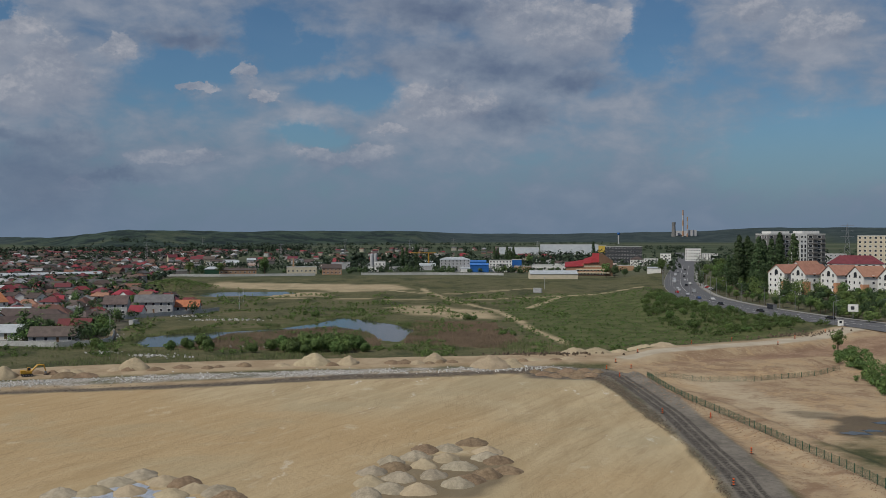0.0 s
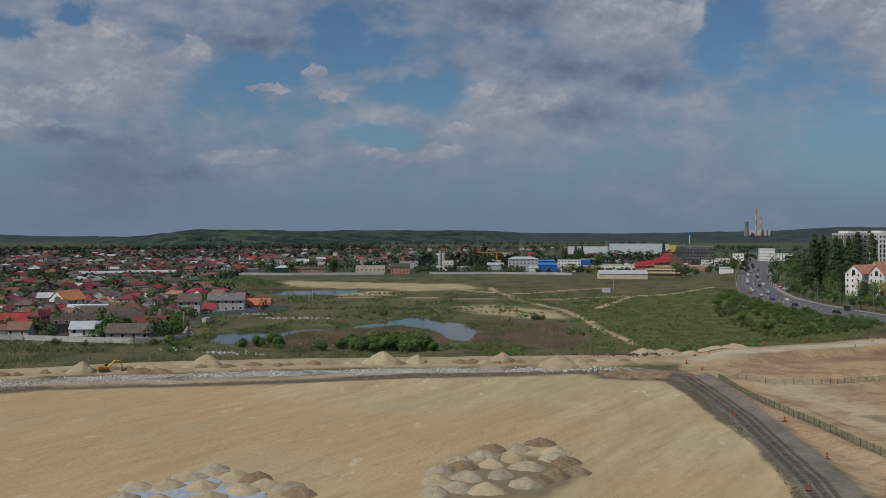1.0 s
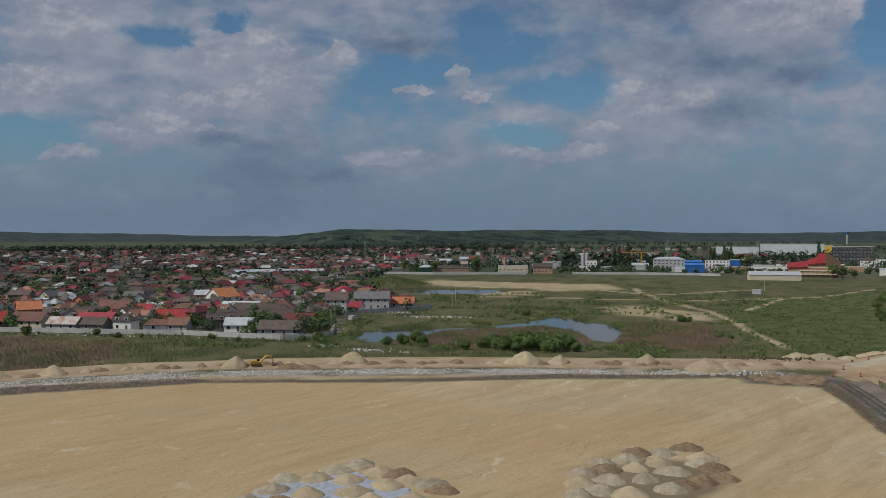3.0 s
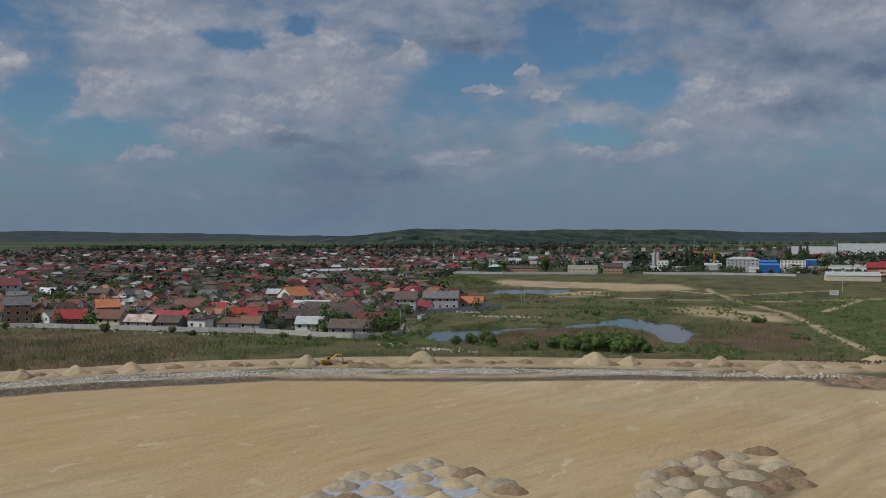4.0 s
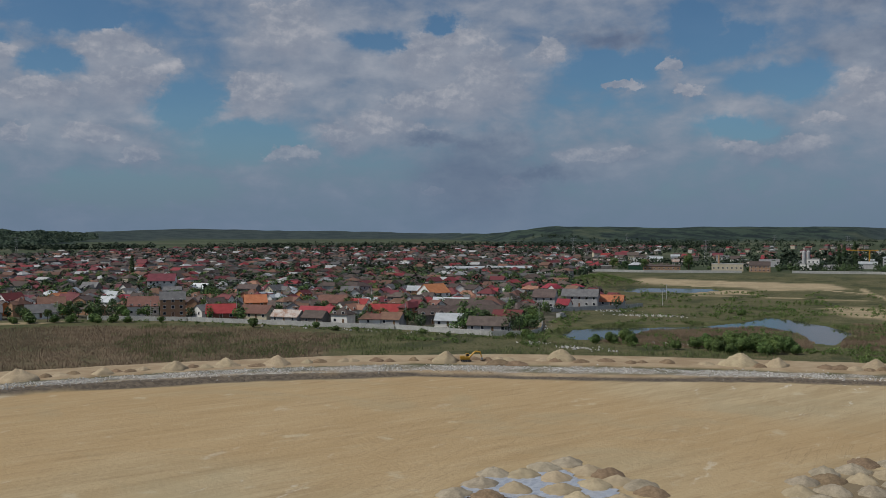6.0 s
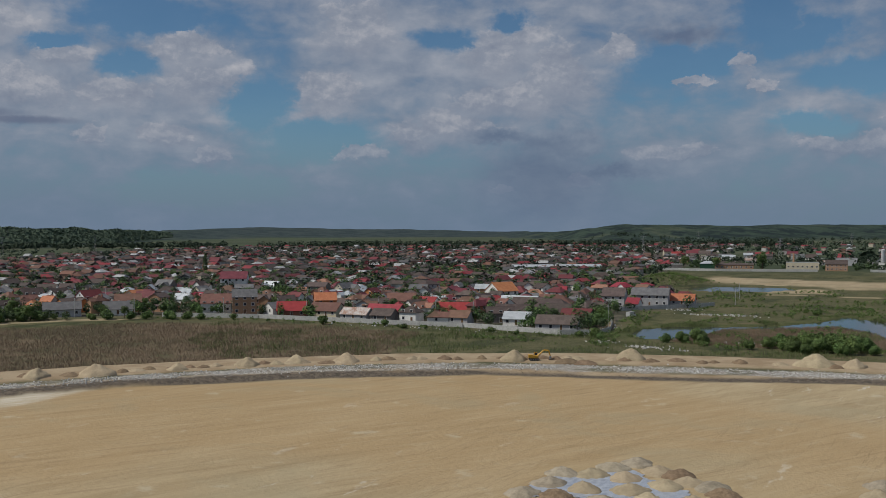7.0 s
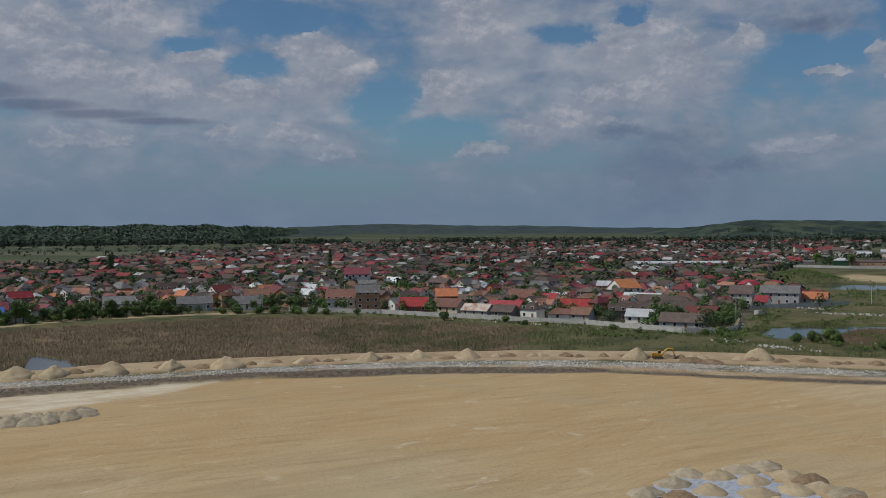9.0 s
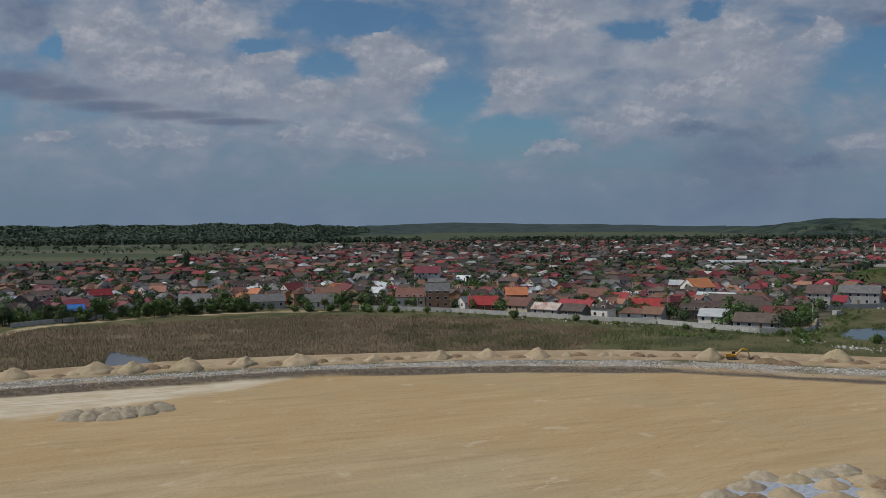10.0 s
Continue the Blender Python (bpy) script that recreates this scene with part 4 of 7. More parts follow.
def mesh_fence(line, label, tall=1.55, step=2.5):
    top = thing("fence", *line[0], 0, None, label, "fence", "site fences")
    origin = top.matrix_basis.inverted()
    post = Shape().box(-0.05, -0.05, -0.3, 0.05, 0.05, tall + 0.1).box(-0.06, -0.06, tall + 0.1, 0.06, 0.06, tall + 0.13).mesh("post", ["green_paint"])
    grid = Shape()
    for k in range(7):
        z = 0.08 + k * (tall - 0.12) / 6
        grid.box(-step / 2, -0.008, z, step / 2, 0.008, z + 0.014)
    for k in range(26):
        x = -step / 2 + (k + 0.5) * step / 26
        grid.box(x - 0.004, -0.006, 0.05, x + 0.004, 0.006, tall)
    grid = grid.mesh("wire_panel", ["green_paint"])
    for x, y, a in along(line, step):
        piece("post", post, top, m=origin @ pose(x, y, height1(x, y), 0, 0, a))
        mx, my = x + math.cos(radians(a)) * step / 2, y + math.sin(radians(a)) * step / 2
        z0, z1 = height1(x, y), height1(2 * mx - x, 2 * my - y)
        piece("wire_panel", grid, top, m=origin @ pose(mx, my, (z0 + z1) / 2, 0, -math.degrees(math.atan2(z1 - z0, step)), a))
    return top


mesh_fence(smooth_line(FENCE), "dark green welded wire fence beside the haul road")
mesh_fence(FENCE_B, "thin dark wire fence across the dug lot", 1.4)


# ---- houses ----
def window_mesh():
    """Frame and sunk pane, one closed piece."""
    o, i = [(-0.56, -0.06), (0.56, -0.06), (0.56, 1.06), (-0.56, 1.06)], [(-0.46, 0.04), (0.46, 0.04), (0.46, 0.96), (-0.46, 0.96)]
    v = [(x, -0.08, z) for x, z in o + i] + [(x, 0.04, z) for x, z in o] + [(x, -0.03, z) for x, z in i]
    f = [(12, 13, 14, 15), (11, 10, 9, 8)]
    for k in range(4):
        j = (k + 1) % 4
        f += [(k, j, 4 + j, 4 + k), (k, 8 + k, 8 + j, j), (4 + k, 4 + j, 12 + j, 12 + k)]
    return mesh_of("window", v, f, ["frame_white", "glass"], [1] + [0] * 13)


def ring_mesh(name, x0, z0, x1, z1, t, depth, mat):
    """A flat frame round an opening, one closed piece."""
    o, i = [(x0, z0), (x1, z0), (x1, z1), (x0, z1)], [(x0 + t, z0 + t), (x1 - t, z0 + t), (x1 - t, z1 - t), (x0 + t, z1 - t)]
    v = [(x, y, z) for y in (-depth, 0.04) for x, z in o + i]
    f = []
    for k in range(4):
        j = (k + 1) % 4
        f += [(k, j, 4 + j, 4 + k), (8 + j, 8 + k, 12 + k, 12 + j), (k, 8 + k, 8 + j, j), (4 + j, 12 + j, 12 + k, 4 + k)]
    return mesh_of(name, v, f, [mat])


WINDOW = window_mesh()
DOOR = Shape().box(-0.5, -0.05, 0, 0.5, 0.05, 2.05).mesh("door", ["wood"])
DOOR_FRAME = ring_mesh("door_frame", -0.58, -0.02, 0.58, 2.13, 0.08, 0.08, "frame_white")


def window(parent, m):
    return piece("window", WINDOW, parent, m=m)


def door(parent, m):
    ob = piece("door", DOOR, parent, m=m)
    piece("door_frame", DOOR_FRAME, ob)
    return ob


CHIMNEY = Shape().box(-0.3, -0.3, -1.6, 0.3, 0.3, 0.8).box(-0.38, -0.38, 0.8, 0.38, 0.38, 0.92).box(-0.2, -0.2, 0.92, 0.2, 0.2, 1.05).mesh("chimney", ["brick_wall"])
meshes = {}


def wall_mesh(w, d, h, rise, gable, mat):
    """Walls of a house; the gable ends stand at -x and +x."""
    key = ("wall", w, d, h, rise, gable, mat)
    if key not in meshes:
        s = Shape()
        x, y = w / 2, d / 2
        if gable:
            v = [(-x, -y, -0.6), (x, -y, -0.6), (x, y, -0.6), (-x, y, -0.6), (-x, -y, h), (x, -y, h), (x, y, h), (-x, y, h), (-x, 0, h + rise), (x, 0, h + rise)]
            s.solid(v, [(0, 1, 5, 4), (2, 3, 7, 6), (1, 2, 6, 9, 5), (3, 0, 4, 8, 7), (4, 5, 9, 8), (6, 7, 8, 9)])
        else:
            s.box(-x, -y, -0.6, x, y, h)
        s.box(-x - 0.05, -y - 0.05, -0.6, x + 0.05, y + 0.05, 0.35)
        meshes[key] = s.mesh("wall", [mat])
    return meshes[key]


def roof_mesh(w, d, rise, gable, mat, eave=0.5):
    key = ("roof", w, d, rise, gable, mat)
    if key not in meshes:
        s = Shape()
        t, k = 0.18, rise / (d / 2)
        x, y, lo = w / 2 + eave * (0.7 if gable else 1), d / 2 + eave, -eave * k
        if gable:
            prof = [(-y, lo), (0, rise), (y, lo), (y, lo + t), (0.16, rise + t - 0.02), (0.10, rise + t + 0.10), (-0.10, rise + t + 0.10), (-0.16, rise + t - 0.02), (-y, lo + t)]
            k = len(prof)
            s.solid([(-x, a, b) for a, b in prof] + [(x, a, b) for a, b in prof], [(i, i + k, (i + 1) % k + k, (i + 1) % k) for i in range(k)]
                    + [(0, 1, 7, 8), (1, 4, 5, 6, 7), (1, 2, 3, 4), (k + 8, k + 7, k + 1, k), (k + 7, k + 6, k + 5, k + 4, k + 1), (k + 4, k + 3, k + 2, k + 1)])
        else:
            r = max(0.3, w / 2 - d / 2)
            v = [(-x, -y, lo), (x, -y, lo), (x, y, lo), (-x, y, lo), (-x, -y, lo + t), (x, -y, lo + t), (x, y, lo + t), (-x, y, lo + t), (-r, 0, rise + t), (r, 0, rise + t)]
            s.solid(v, [(3, 2, 1, 0), (0, 1, 5, 4), (1, 2, 6, 5), (2, 3, 7, 6), (3, 0, 4, 7), (4, 5, 9, 8), (6, 7, 8, 9), (5, 6, 9), (7, 4, 8)])
        meshes[key] = s.mesh("roof", [mat])
    return meshes[key]


WORDS = {"roof_brown": "dark brown tile roof", "roof_maroon": "maroon metal tile roof", "roof_red": "bright red metal roof", "roof_orange": "orange tile roof", "roof_terra": "faded terracotta tile roof", "roof_grey": "dark grey tile roof",
         "roof_metal": "pale sheet metal roof", "roof_rust": "rusty striped sheet metal roof", "roof_blue": "bright blue metal roof", "roof_salmon": "pale orange tile roof"}
WALLS = {"white_wall": "white plastered", "cream_wall": "cream plastered", "grey_wall": "grey rendered", "dark_wall": "dark weathered", "orange_wall": "orange plastered", "brick_wall": "bare red brick", "tan_wall": "tan brick"}


def house(x, y, turn, w, d, floors, roof, wall, gable=True, rise=None, chimney=True, label="", group="village houses", windows=True, wing=False):
    h = 2.9 * floors
    rise = rise if rise is not None else round(d * 0.35, 1)
    kind_ = "single-storey" if floors <= 1.2 else "two-storey" if floors <= 2.4 else "three-storey"
    top = thing("house", x, y, turn, None, label or f"{kind_} {WALLS[wall]} house with a {WORDS[roof]}", "house", group)
    piece("wall", wall_mesh(w, d, h, rise, gable, wall), top)
    piece("roof", roof_mesh(w, d, rise, gable, roof), top, m=pose(0, 0, h))
    if chimney:
        piece("chimney", CHIMNEY, top, m=pose(w * 0.22, d * 0.14, h + rise * 0.72))
    if wing:
        ww, wl = min(w * 0.5, 4.6), d / 2 + rnd.uniform(1.6, 3.4)
        wr, u = min(rise * 0.85, ww * 0.36), rnd.choice((-0.5, 0.5)) * (w - ww)
        side = pose(u, -wl / 2, 0, 0, 0, 90)
        piece("wing_wall", wall_mesh(wl, ww, h - 0.02, wr, True, wall), top, m=side)
        piece("wing_roof", roof_mesh(wl, ww, wr, True, roof), top, m=side @ pose(0, 0, h - 0.02))
        if windows:
            window(top, pose(u, -wl, 1.15) @ Matrix.Diagonal((1.25, 1, 1.3, 1)))
    if windows:
        # the two sides that look towards the open land
        for fl in range(max(1, int(round(floors)))):
            n = max(2, int(w / 3.4))
            for i in range(n):
                u = -w / 2 + (i + 0.5) * w / n
                if fl == 0 and i == n // 2:
                    door(top, pose(u, -d / 2, 0.36))
                else:
                    window(top, pose(u, -d / 2, 1.15 + 2.9 * fl) @ Matrix.Diagonal((1.25, 1, 1.3, 1)))
            for sx in (-1, 1):
                if (sx < 0) == (turn >= -10) or d > 10:
                    window(top, pose(sx * w / 2, -d * 0.2, 1.15 + 2.9 * fl, 0, 0, 90 * sx) @ Matrix.Diagonal((1.1, 1, 1.3, 1)))
        if gable and rise > 2.4:
            for sx in (-1, 1):
                window(top, pose(sx * w / 2, 0, h + 0.3, 0, 0, 90 * sx) @ Matrix.Diagonal((0.9, 1, 1.0, 1)))
    return top


placed = []          # x, y, radius of what stands already


def free(x, y, r):
    return all((x - a) ** 2 + (y - b) ** 2 > (r + c) ** 2 for a, b, c in placed)


def mark(x, y, r):
    placed.append((x, y, r))


# houses that can be told apart, along the fence
OWN_A = [
    (-140, 360, 8, 16, 8, 1, "roof_brown", "grey_wall", True), (-143, 389, 8, 12, 9, 1, "roof_maroon", "white_wall", True),
    (-127, 497, 6, 12, 8, 1, "roof_orange", "grey_wall", True), (-141, 489, 8, 18, 9, 2, "roof_grey", "grey_wall", True), (-156, 478, 8, 11, 10, 2, "roof_brown", "grey_wall", True),
    (-222, 488, 62, 13, 12, 2, "roof_orange", "white_wall", True), (-297, 366, 40, 11, 9, 2.8, "roof_grey", "tan_wall", True), (-402, 486, 30, 16, 11, 3, "roof_maroon", "white_wall", True),
    (-162, 372, 10, 11, 7, 1, "roof_metal", "white_wall", True), (-186, 368, 2, 9, 7, 1, "roof_terra", "grey_wall", True), (-219, 362, 0, 10, 7, 1, "roof_brown", "dark_wall", True),
    (-232, 361, 0, 13, 7, 1, "roof_rust", "grey_wall", True), (-228, 378, 0, 16, 8, 1, "roof_red", "dark_wall", True), (-255, 372, 4, 14, 9, 1, "roof_terra", "cream_wall", True),
]
OWN_B = [
    (-270, 366, 34, 13, 10, 1, "roof_red", "brick_wall", True), (-270, 392, 40, 10, 9, 2, "roof_orange", "orange_wall", True), (-315, 368, 35, 14, 11, 1.6, "roof_terra", "white_wall", True),
    (-346, 336, 44, 13, 9, 1, "roof_grey", "white_wall", True), (-362, 318, 50, 16, 8, 1.2, "roof_grey", "grey_wall", True), (-356, 352, 48, 12, 10, 1.6, "roof_terra", "orange_wall", True),
    (-385, 293, 55, 14, 9, 1.4, "roof_grey", "white_wall", True), (-176, 399, 8, 15, 9, 1, "roof_brown", "tan_wall", True), (-168, 425, 8, 17, 10, 1.2, "roof_brown", "cream_wall", False),
    (-160, 408, 8, 14, 9, 1, "roof_brown", "grey_wall", True), (-196, 452, 5, 18, 8, 1, "roof_metal", "white_wall", True), (-186, 440, 5, 15, 9, 1, "roof_brown", "cream_wall", True), (-173, 447, 8, 12, 10, 1.3, "roof_terra", "cream_wall", False),
    (-205, 398, 20, 15, 9, 1, "roof_red", "white_wall", True), (-250, 430, 25, 14, 10, 1.2, "roof_terra", "cream_wall", True), (-392, 236, 62, 7, 6, 1.2, "roof_blue", "orange_wall", True), (-398, 240, 62, 10, 8, 1.5, "roof_maroon", "white_wall", True),
]
for x, y, turn, w_, d_, fl, roof, wall, gable in OWN_A + OWN_B:
    house(x, y, turn, w_, d_, fl, roof, wall, gable)
    mark(x, y, 0.42 * max(w_, d_) + 1)
    mark(x * (1 - 8 / math.hypot(x, y)), y * (1 - 8 / math.hypot(x, y)), 4.0)
rnd = random.Random(5)
ROOFS = ["roof_brown"] * 11 + ["roof_maroon"] * 7 + ["roof_red"] * 3 + ["roof_orange"] + ["roof_terra"] * 5 + ["roof_grey"] * 6 + ["roof_metal"] * 2 + ["roof_salmon"]
WALLSET = ["white_wall"] * 8 + ["cream_wall"] * 3 + ["grey_wall"] * 4 + ["dark_wall"] * 3 + ["tan_wall", "orange_wall", "brick_wall"]
near, far_plots = [], []
for hx, hy, hr in ((-350, 800, 12), (-330, 815, 12), (-310, 828, 12), (-292, 838, 12), (-547, 715, 10), (-512, 788, 8)):      # long halls among the houses
    mark(hx, hy, hr)
for row in range(0, 150):
    for col in range(-10, 170):
        u, v = 13.8 * col + rnd.uniform(-3.2, 3.2), 14.6 * row + 4.5 * (row // 2) + rnd.uniform(-3.2, 3.2)
        a = 0.20
        x, y = -100 - u * math.cos(a) + v * math.sin(a) * -1, 100 - u * math.sin(a) * -1 * -1 + v * math.cos(a)
        t_ = math.degrees(math.atan2(-x, y))
        rr = math.hypot(x, y)
        if -2 < t_ < 68 and rr < 2300:
            near.append((rr, x, y))
near.sort()
xs_, ys_ = np.array([p[1] for p in near]), np.array([p[2] for p in near])
ok = inside(VILLAGE, xs_, ys_) > 9
dense = fractal(xs_, ys_, 160, 51)
count = 0
for (rr, x, y), good, dn in zip(near, ok, dense):
    if not good or (rr > 900 and rnd.random() > 0.75 - (rr - 900) / 2200):
        continue
    if rr > 560 and dn < 0.33:
        continue
    if count < 300:
        if not free(x, y, 5.0):
            continue
        turn = math.degrees(math.atan2(-x, y)) * 0.5 + rnd.choice((0, 90, -25, 60)) + rnd.uniform(-16, 16)
        w_ = rnd.choice((6.0, 7.0, 8.0, 9.0, 10.0, 11.5))
        d_ = rnd.choice((5.5, 6.5, 7.5))
        house(x, y, turn, w_, d_, rnd.choice((1, 1, 1, 1.2, 1.5, 1.8, 2)), rnd.choice(ROOFS), rnd.choice(WALLSET), rnd.random() < 0.55, round(d_ * rnd.choice((0.26, 0.32, 0.4)), 1), windows=rr < 600, wing=rnd.random() < 0.55)
        mark(x, y, 4.9)
        count += 1
    else:
        far_plots.append((x, y))
for _ in range(230):          # hamlets beyond the works
    t_, r_ = radians(rnd.choice((1, 4, 9, 13, 17, 20, -4)) + rnd.gauss(0, 1.6)), rnd.uniform(1220, 2300)
    far_plots.append((-math.sin(t_) * r_, math.cos(t_) * r_))


# ---- farther houses, joined ----
def far_houses(plots):
    walls, roofs = Shape(), Shape()
    for x, y in plots:
        turn = math.degrees(math.atan2(-x, y)) * 0.5 + rnd.choice((0, 90, -25, 60)) + rnd.uniform(-16, 16)
        w_, d_, h = rnd.uniform(6.5, 11), rnd.uniform(5.5, 8), rnd.choice((2.8, 3, 3.2, 4.2, 5.6))
        m = pose(x, y, height1(x, y), 0, 0, turn)
        rise, e = d_ * rnd.uniform(0.22, 0.36), 0.45
        X, Y = w_ / 2, d_ / 2
        walls.box(-X, -Y, -1, X, Y, h, 0, m)
        r = X + e if rnd.random() < 0.65 else max(0.4, X - Y)
        if r > X:
            walls.solid([m @ Vector(p) for p in ((-X, -Y, h), (-X, Y, h), (-X, 0, h + rise * 0.93), (X, -Y, h), (X, Y, h), (X, 0, h + rise * 0.93))], [(1, 0, 2), (3, 4, 5)])
        v = [(-X - e, -Y - e, h - 0.15), (X + e, -Y - e, h - 0.15), (X + e, Y + e, h - 0.15), (-X - e, Y + e, h - 0.15), (-r, 0, h + rise), (r, 0, h + rise)]
        roofs.solid([m @ Vector(p) for p in v], [(0, 1, 5, 4), (2, 3, 4, 5), (1, 2, 5), (3, 0, 4), (3, 2, 1, 0)])
    wall_m = islands("far_wall", [(0.66, 0.64, 0.6), (0.5, 0.45, 0.36), (0.36, 0.35, 0.34), (0.2, 0.18, 0.17), (0.62, 0.6, 0.55), (0.3, 0.2, 0.15)])
    roof_m = islands("far_roof", [(0.080, 0.062, 0.058), (0.15, 0.032, 0.042), (0.105, 0.080, 0.072), (0.065, 0.052, 0.050), (0.26, 0.036, 0.048), (0.15, 0.078, 0.058), (0.095, 0.095, 0.10), (0.175, 0.036, 0.048), (0.125, 0.090, 0.078), (0.22, 0.105, 0.075), (0.082, 0.06, 0.055), (0.42, 0.43, 0.44)])
    s = Shape()
    s.v, s.f, s.w = walls.v + roofs.v, walls.f + [tuple(i + len(walls.v) for i in q) for q in roofs.f], [0] * len(walls.f) + [1] * len(roofs.f)
    return tagged(new("far_houses", s.mesh("far_houses", [wall_m, roof_m])), "crowded far houses with red and brown roofs", "houses", kind="stuff")


far_houses(far_plots)


# ---- plants ----
def leaf_cloud(s, rng, centre, size, n, leaf, mat=0):
    """Small leaf clumps spread over a lumpy crown."""
    for _ in range(n):
        d = Vector((rng.gauss(0, 1), rng.gauss(0, 1), rng.gauss(0, 1))).normalized()
        k = rng.uniform(0.55, 1.0) ** 0.6
        p = Vector((centre[0] + d.x * size[0] * k, centre[1] + d.y * size[1] * k, centre[2] + d.z * size[2] * k))
        nrm = (d + Vector((rng.uniform(-0.7, 0.7), rng.uniform(-0.7, 0.7), rng.uniform(-0.2, 0.9)))).normalized()
        q = nrm.to_track_quat("Z", "Y")
        a = rng.uniform(0, math.tau)
        l = leaf * rng.uniform(0.6, 1.35)
        u = q @ Vector((math.cos(a), math.sin(a), 0)) * l
        v = q @ Vector((-math.sin(a), math.cos(a), 0)) * l * 0.7
        s.solid([p - u, p - v * 0.8 + nrm * l * 0.15, p + u, p + v * 0.8 + nrm * l * 0.15], [(0, 1, 2, 3)], mat)


def tree_proto(seed, tall, wide, name="tree", leaf="leaf", slim=False, n=1100, size=0.29):
    rng = random.Random(seed)
    top = new(name)
    trunk = Shape()
    crown = Shape()
    base = tall * (0.10 if slim else 0.22)
    trunk.rod((0, 0, -0.4), (0.1, 0.05, base), 0.035 * tall, 0.026 * tall, 7).rod((0.1, 0.05, base), (0, 0.1, tall * 0.7), 0.026 * tall, 0.008 * tall, 6)
    if slim:
        for k in range(9):
            z = base + (tall - base) * (k + 0.5) / 9
            r = wide / 2 * math.sin(math.pi * (0.12 + 0.85 * (k + 0.5) / 9)) ** 0.7
            leaf_cloud(crown, rng, (rng.uniform(-0.2, 0.2), rng.uniform(-0.2, 0.2), z), (r, r, tall / 12), n // 9, size)
    else:
        lobes = 8 + seed % 4
        for k in range(lobes):
            a = k * 2.4 + rng.uniform(-0.4, 0.4)
            z = base + (tall - base) * (0.22 + 0.62 * rng.random())
            r = wide / 2 * rng.uniform(0.25, 0.62) * (1.15 - 0.5 * (z / tall))
            c = (math.cos(a) * r, math.sin(a) * r, z)
            trunk.rod((0.05, 0.05, base + 0.25 * (z - base)), c, 0.012 * tall, 0.004 * tall, 5)
            g = wide * rng.uniform(0.17, 0.30)
            leaf_cloud(crown, rng, c, (g, g, g * 0.8), n // lobes, size)
    piece("trunk", trunk.mesh("trunk", ["bark"]), top)
    piece("crown", crown.mesh("crown", [leaf]), top)
    return top


def bush_proto(seed, tall, wide, leaf="leaf", n=620, size=0.24):
    rng = random.Random(seed)
    top = new("bush")
    stems, crown = Shape(), Shape()
    for k in range(6):
        a = k * 1.05 + rng.uniform(-0.3, 0.3)
        r = wide / 2 * rng.uniform(0.1, 0.62)
        c = (math.cos(a) * r, math.sin(a) * r, tall * rng.uniform(0.35, 0.72))
        stems.rod((0, 0, -0.2), c, 0.05, 0.02, 5)
        leaf_cloud(crown, rng, c, (wide * 0.26, wide * 0.26, tall * 0.36), n // 6, size)
    piece("stem", stems.mesh("stem", ["bark"]), top)
    piece("crown", crown.mesh("crown", [leaf]), top)
    return top


TREES = [tree_proto(k, 7.0 + 0.7 * (k % 3), 6.2 + 0.6 * (k % 2), leaf="leaf" if k % 3 else "leaf_dark") for k in range(5)]
POPLARS = [tree_proto(20 + k, 15.0, 3.6, leaf="leaf_dark", slim=True, n=1500, size=0.34) for k in range(2)]
WILLOWS = [bush_proto(60 + k, 5.0, 6.5, n=1900, size=0.30) for k in range(2)]
for ob in WILLOWS:
    tagged(ob, "large green willow bush beside the pond", "bush", "bushes")
BUSHES = [bush_proto(40 + k, 2.4, 3.4) for k in range(3)]
for ob in TREES:
    tagged(ob, "leafy green tree with an uneven crown", "tree", "trees")
for ob in POPLARS:
    tagged(ob, "tall narrow dark green poplar", "tree", "poplars")
for ob in BUSHES:
    tagged(ob, "rounded green bush in rough grass", "bush", "bushes")
used = set()


def plant(kinds, x, y, scale=1.0, label="", z=None):
    ob = rnd.choice(kinds)
    m = pose(x, y, height1(x, y) if z is None else z, 0, 0, rnd.uniform(0, 360))
    sc = scale * rnd.uniform(0.85, 1.15)
    if ob.name not in used:
        used.add(ob.name)
        ob.matrix_basis = m @ Matrix.Scale(sc, 4)
        if label:
            ob["label"] = label
        return ob
    keep = ob.scale.copy()
    ob.scale = (1, 1, 1)
    c = copy_thing(ob, m @ Matrix.Scale(sc, 4))
    ob.scale = keep
    if label:
        c["label"] = label
    return c


# by the pond
for x, y, k in ((-58, 336, 1.5), (-52, 332, 1.7), (-47, 338, 2.1), (-42, 331, 2.0), (-37, 335, 2.2), (-33, 330, 1.8), (-30, 337, 1.7), (-26, 332, 1.3), (-63, 330, 1.1), (-44, 345, 1.6), (-87, 340, 1.5), (-83, 345, 1.7), (-80, 339, 1.2), (-92, 338, 1.1), (-49, 330, 1.8), (-39, 340, 1.9), (-35, 328, 1.6), (-55, 341, 1.5), (-28, 341, 1.5), (-45, 325, 1.3)):
    plant(WILLOWS, x, y, k * 0.58)
for x, y, k in ((11, 452, 1.2), (14, 452, 1.0), (23, 385, 1.0), (27, 384, 0.9), (-98, 400, 0.8), (-60, 470, 1.2), (-66, 480, 1.0), (-40, 500, 0.9), (-108, 330, 0.7), (-116, 338, 1.1), (-120, 345, 1.3), (-122, 352, 1.2)):
    plant(BUSHES, x, y, k)
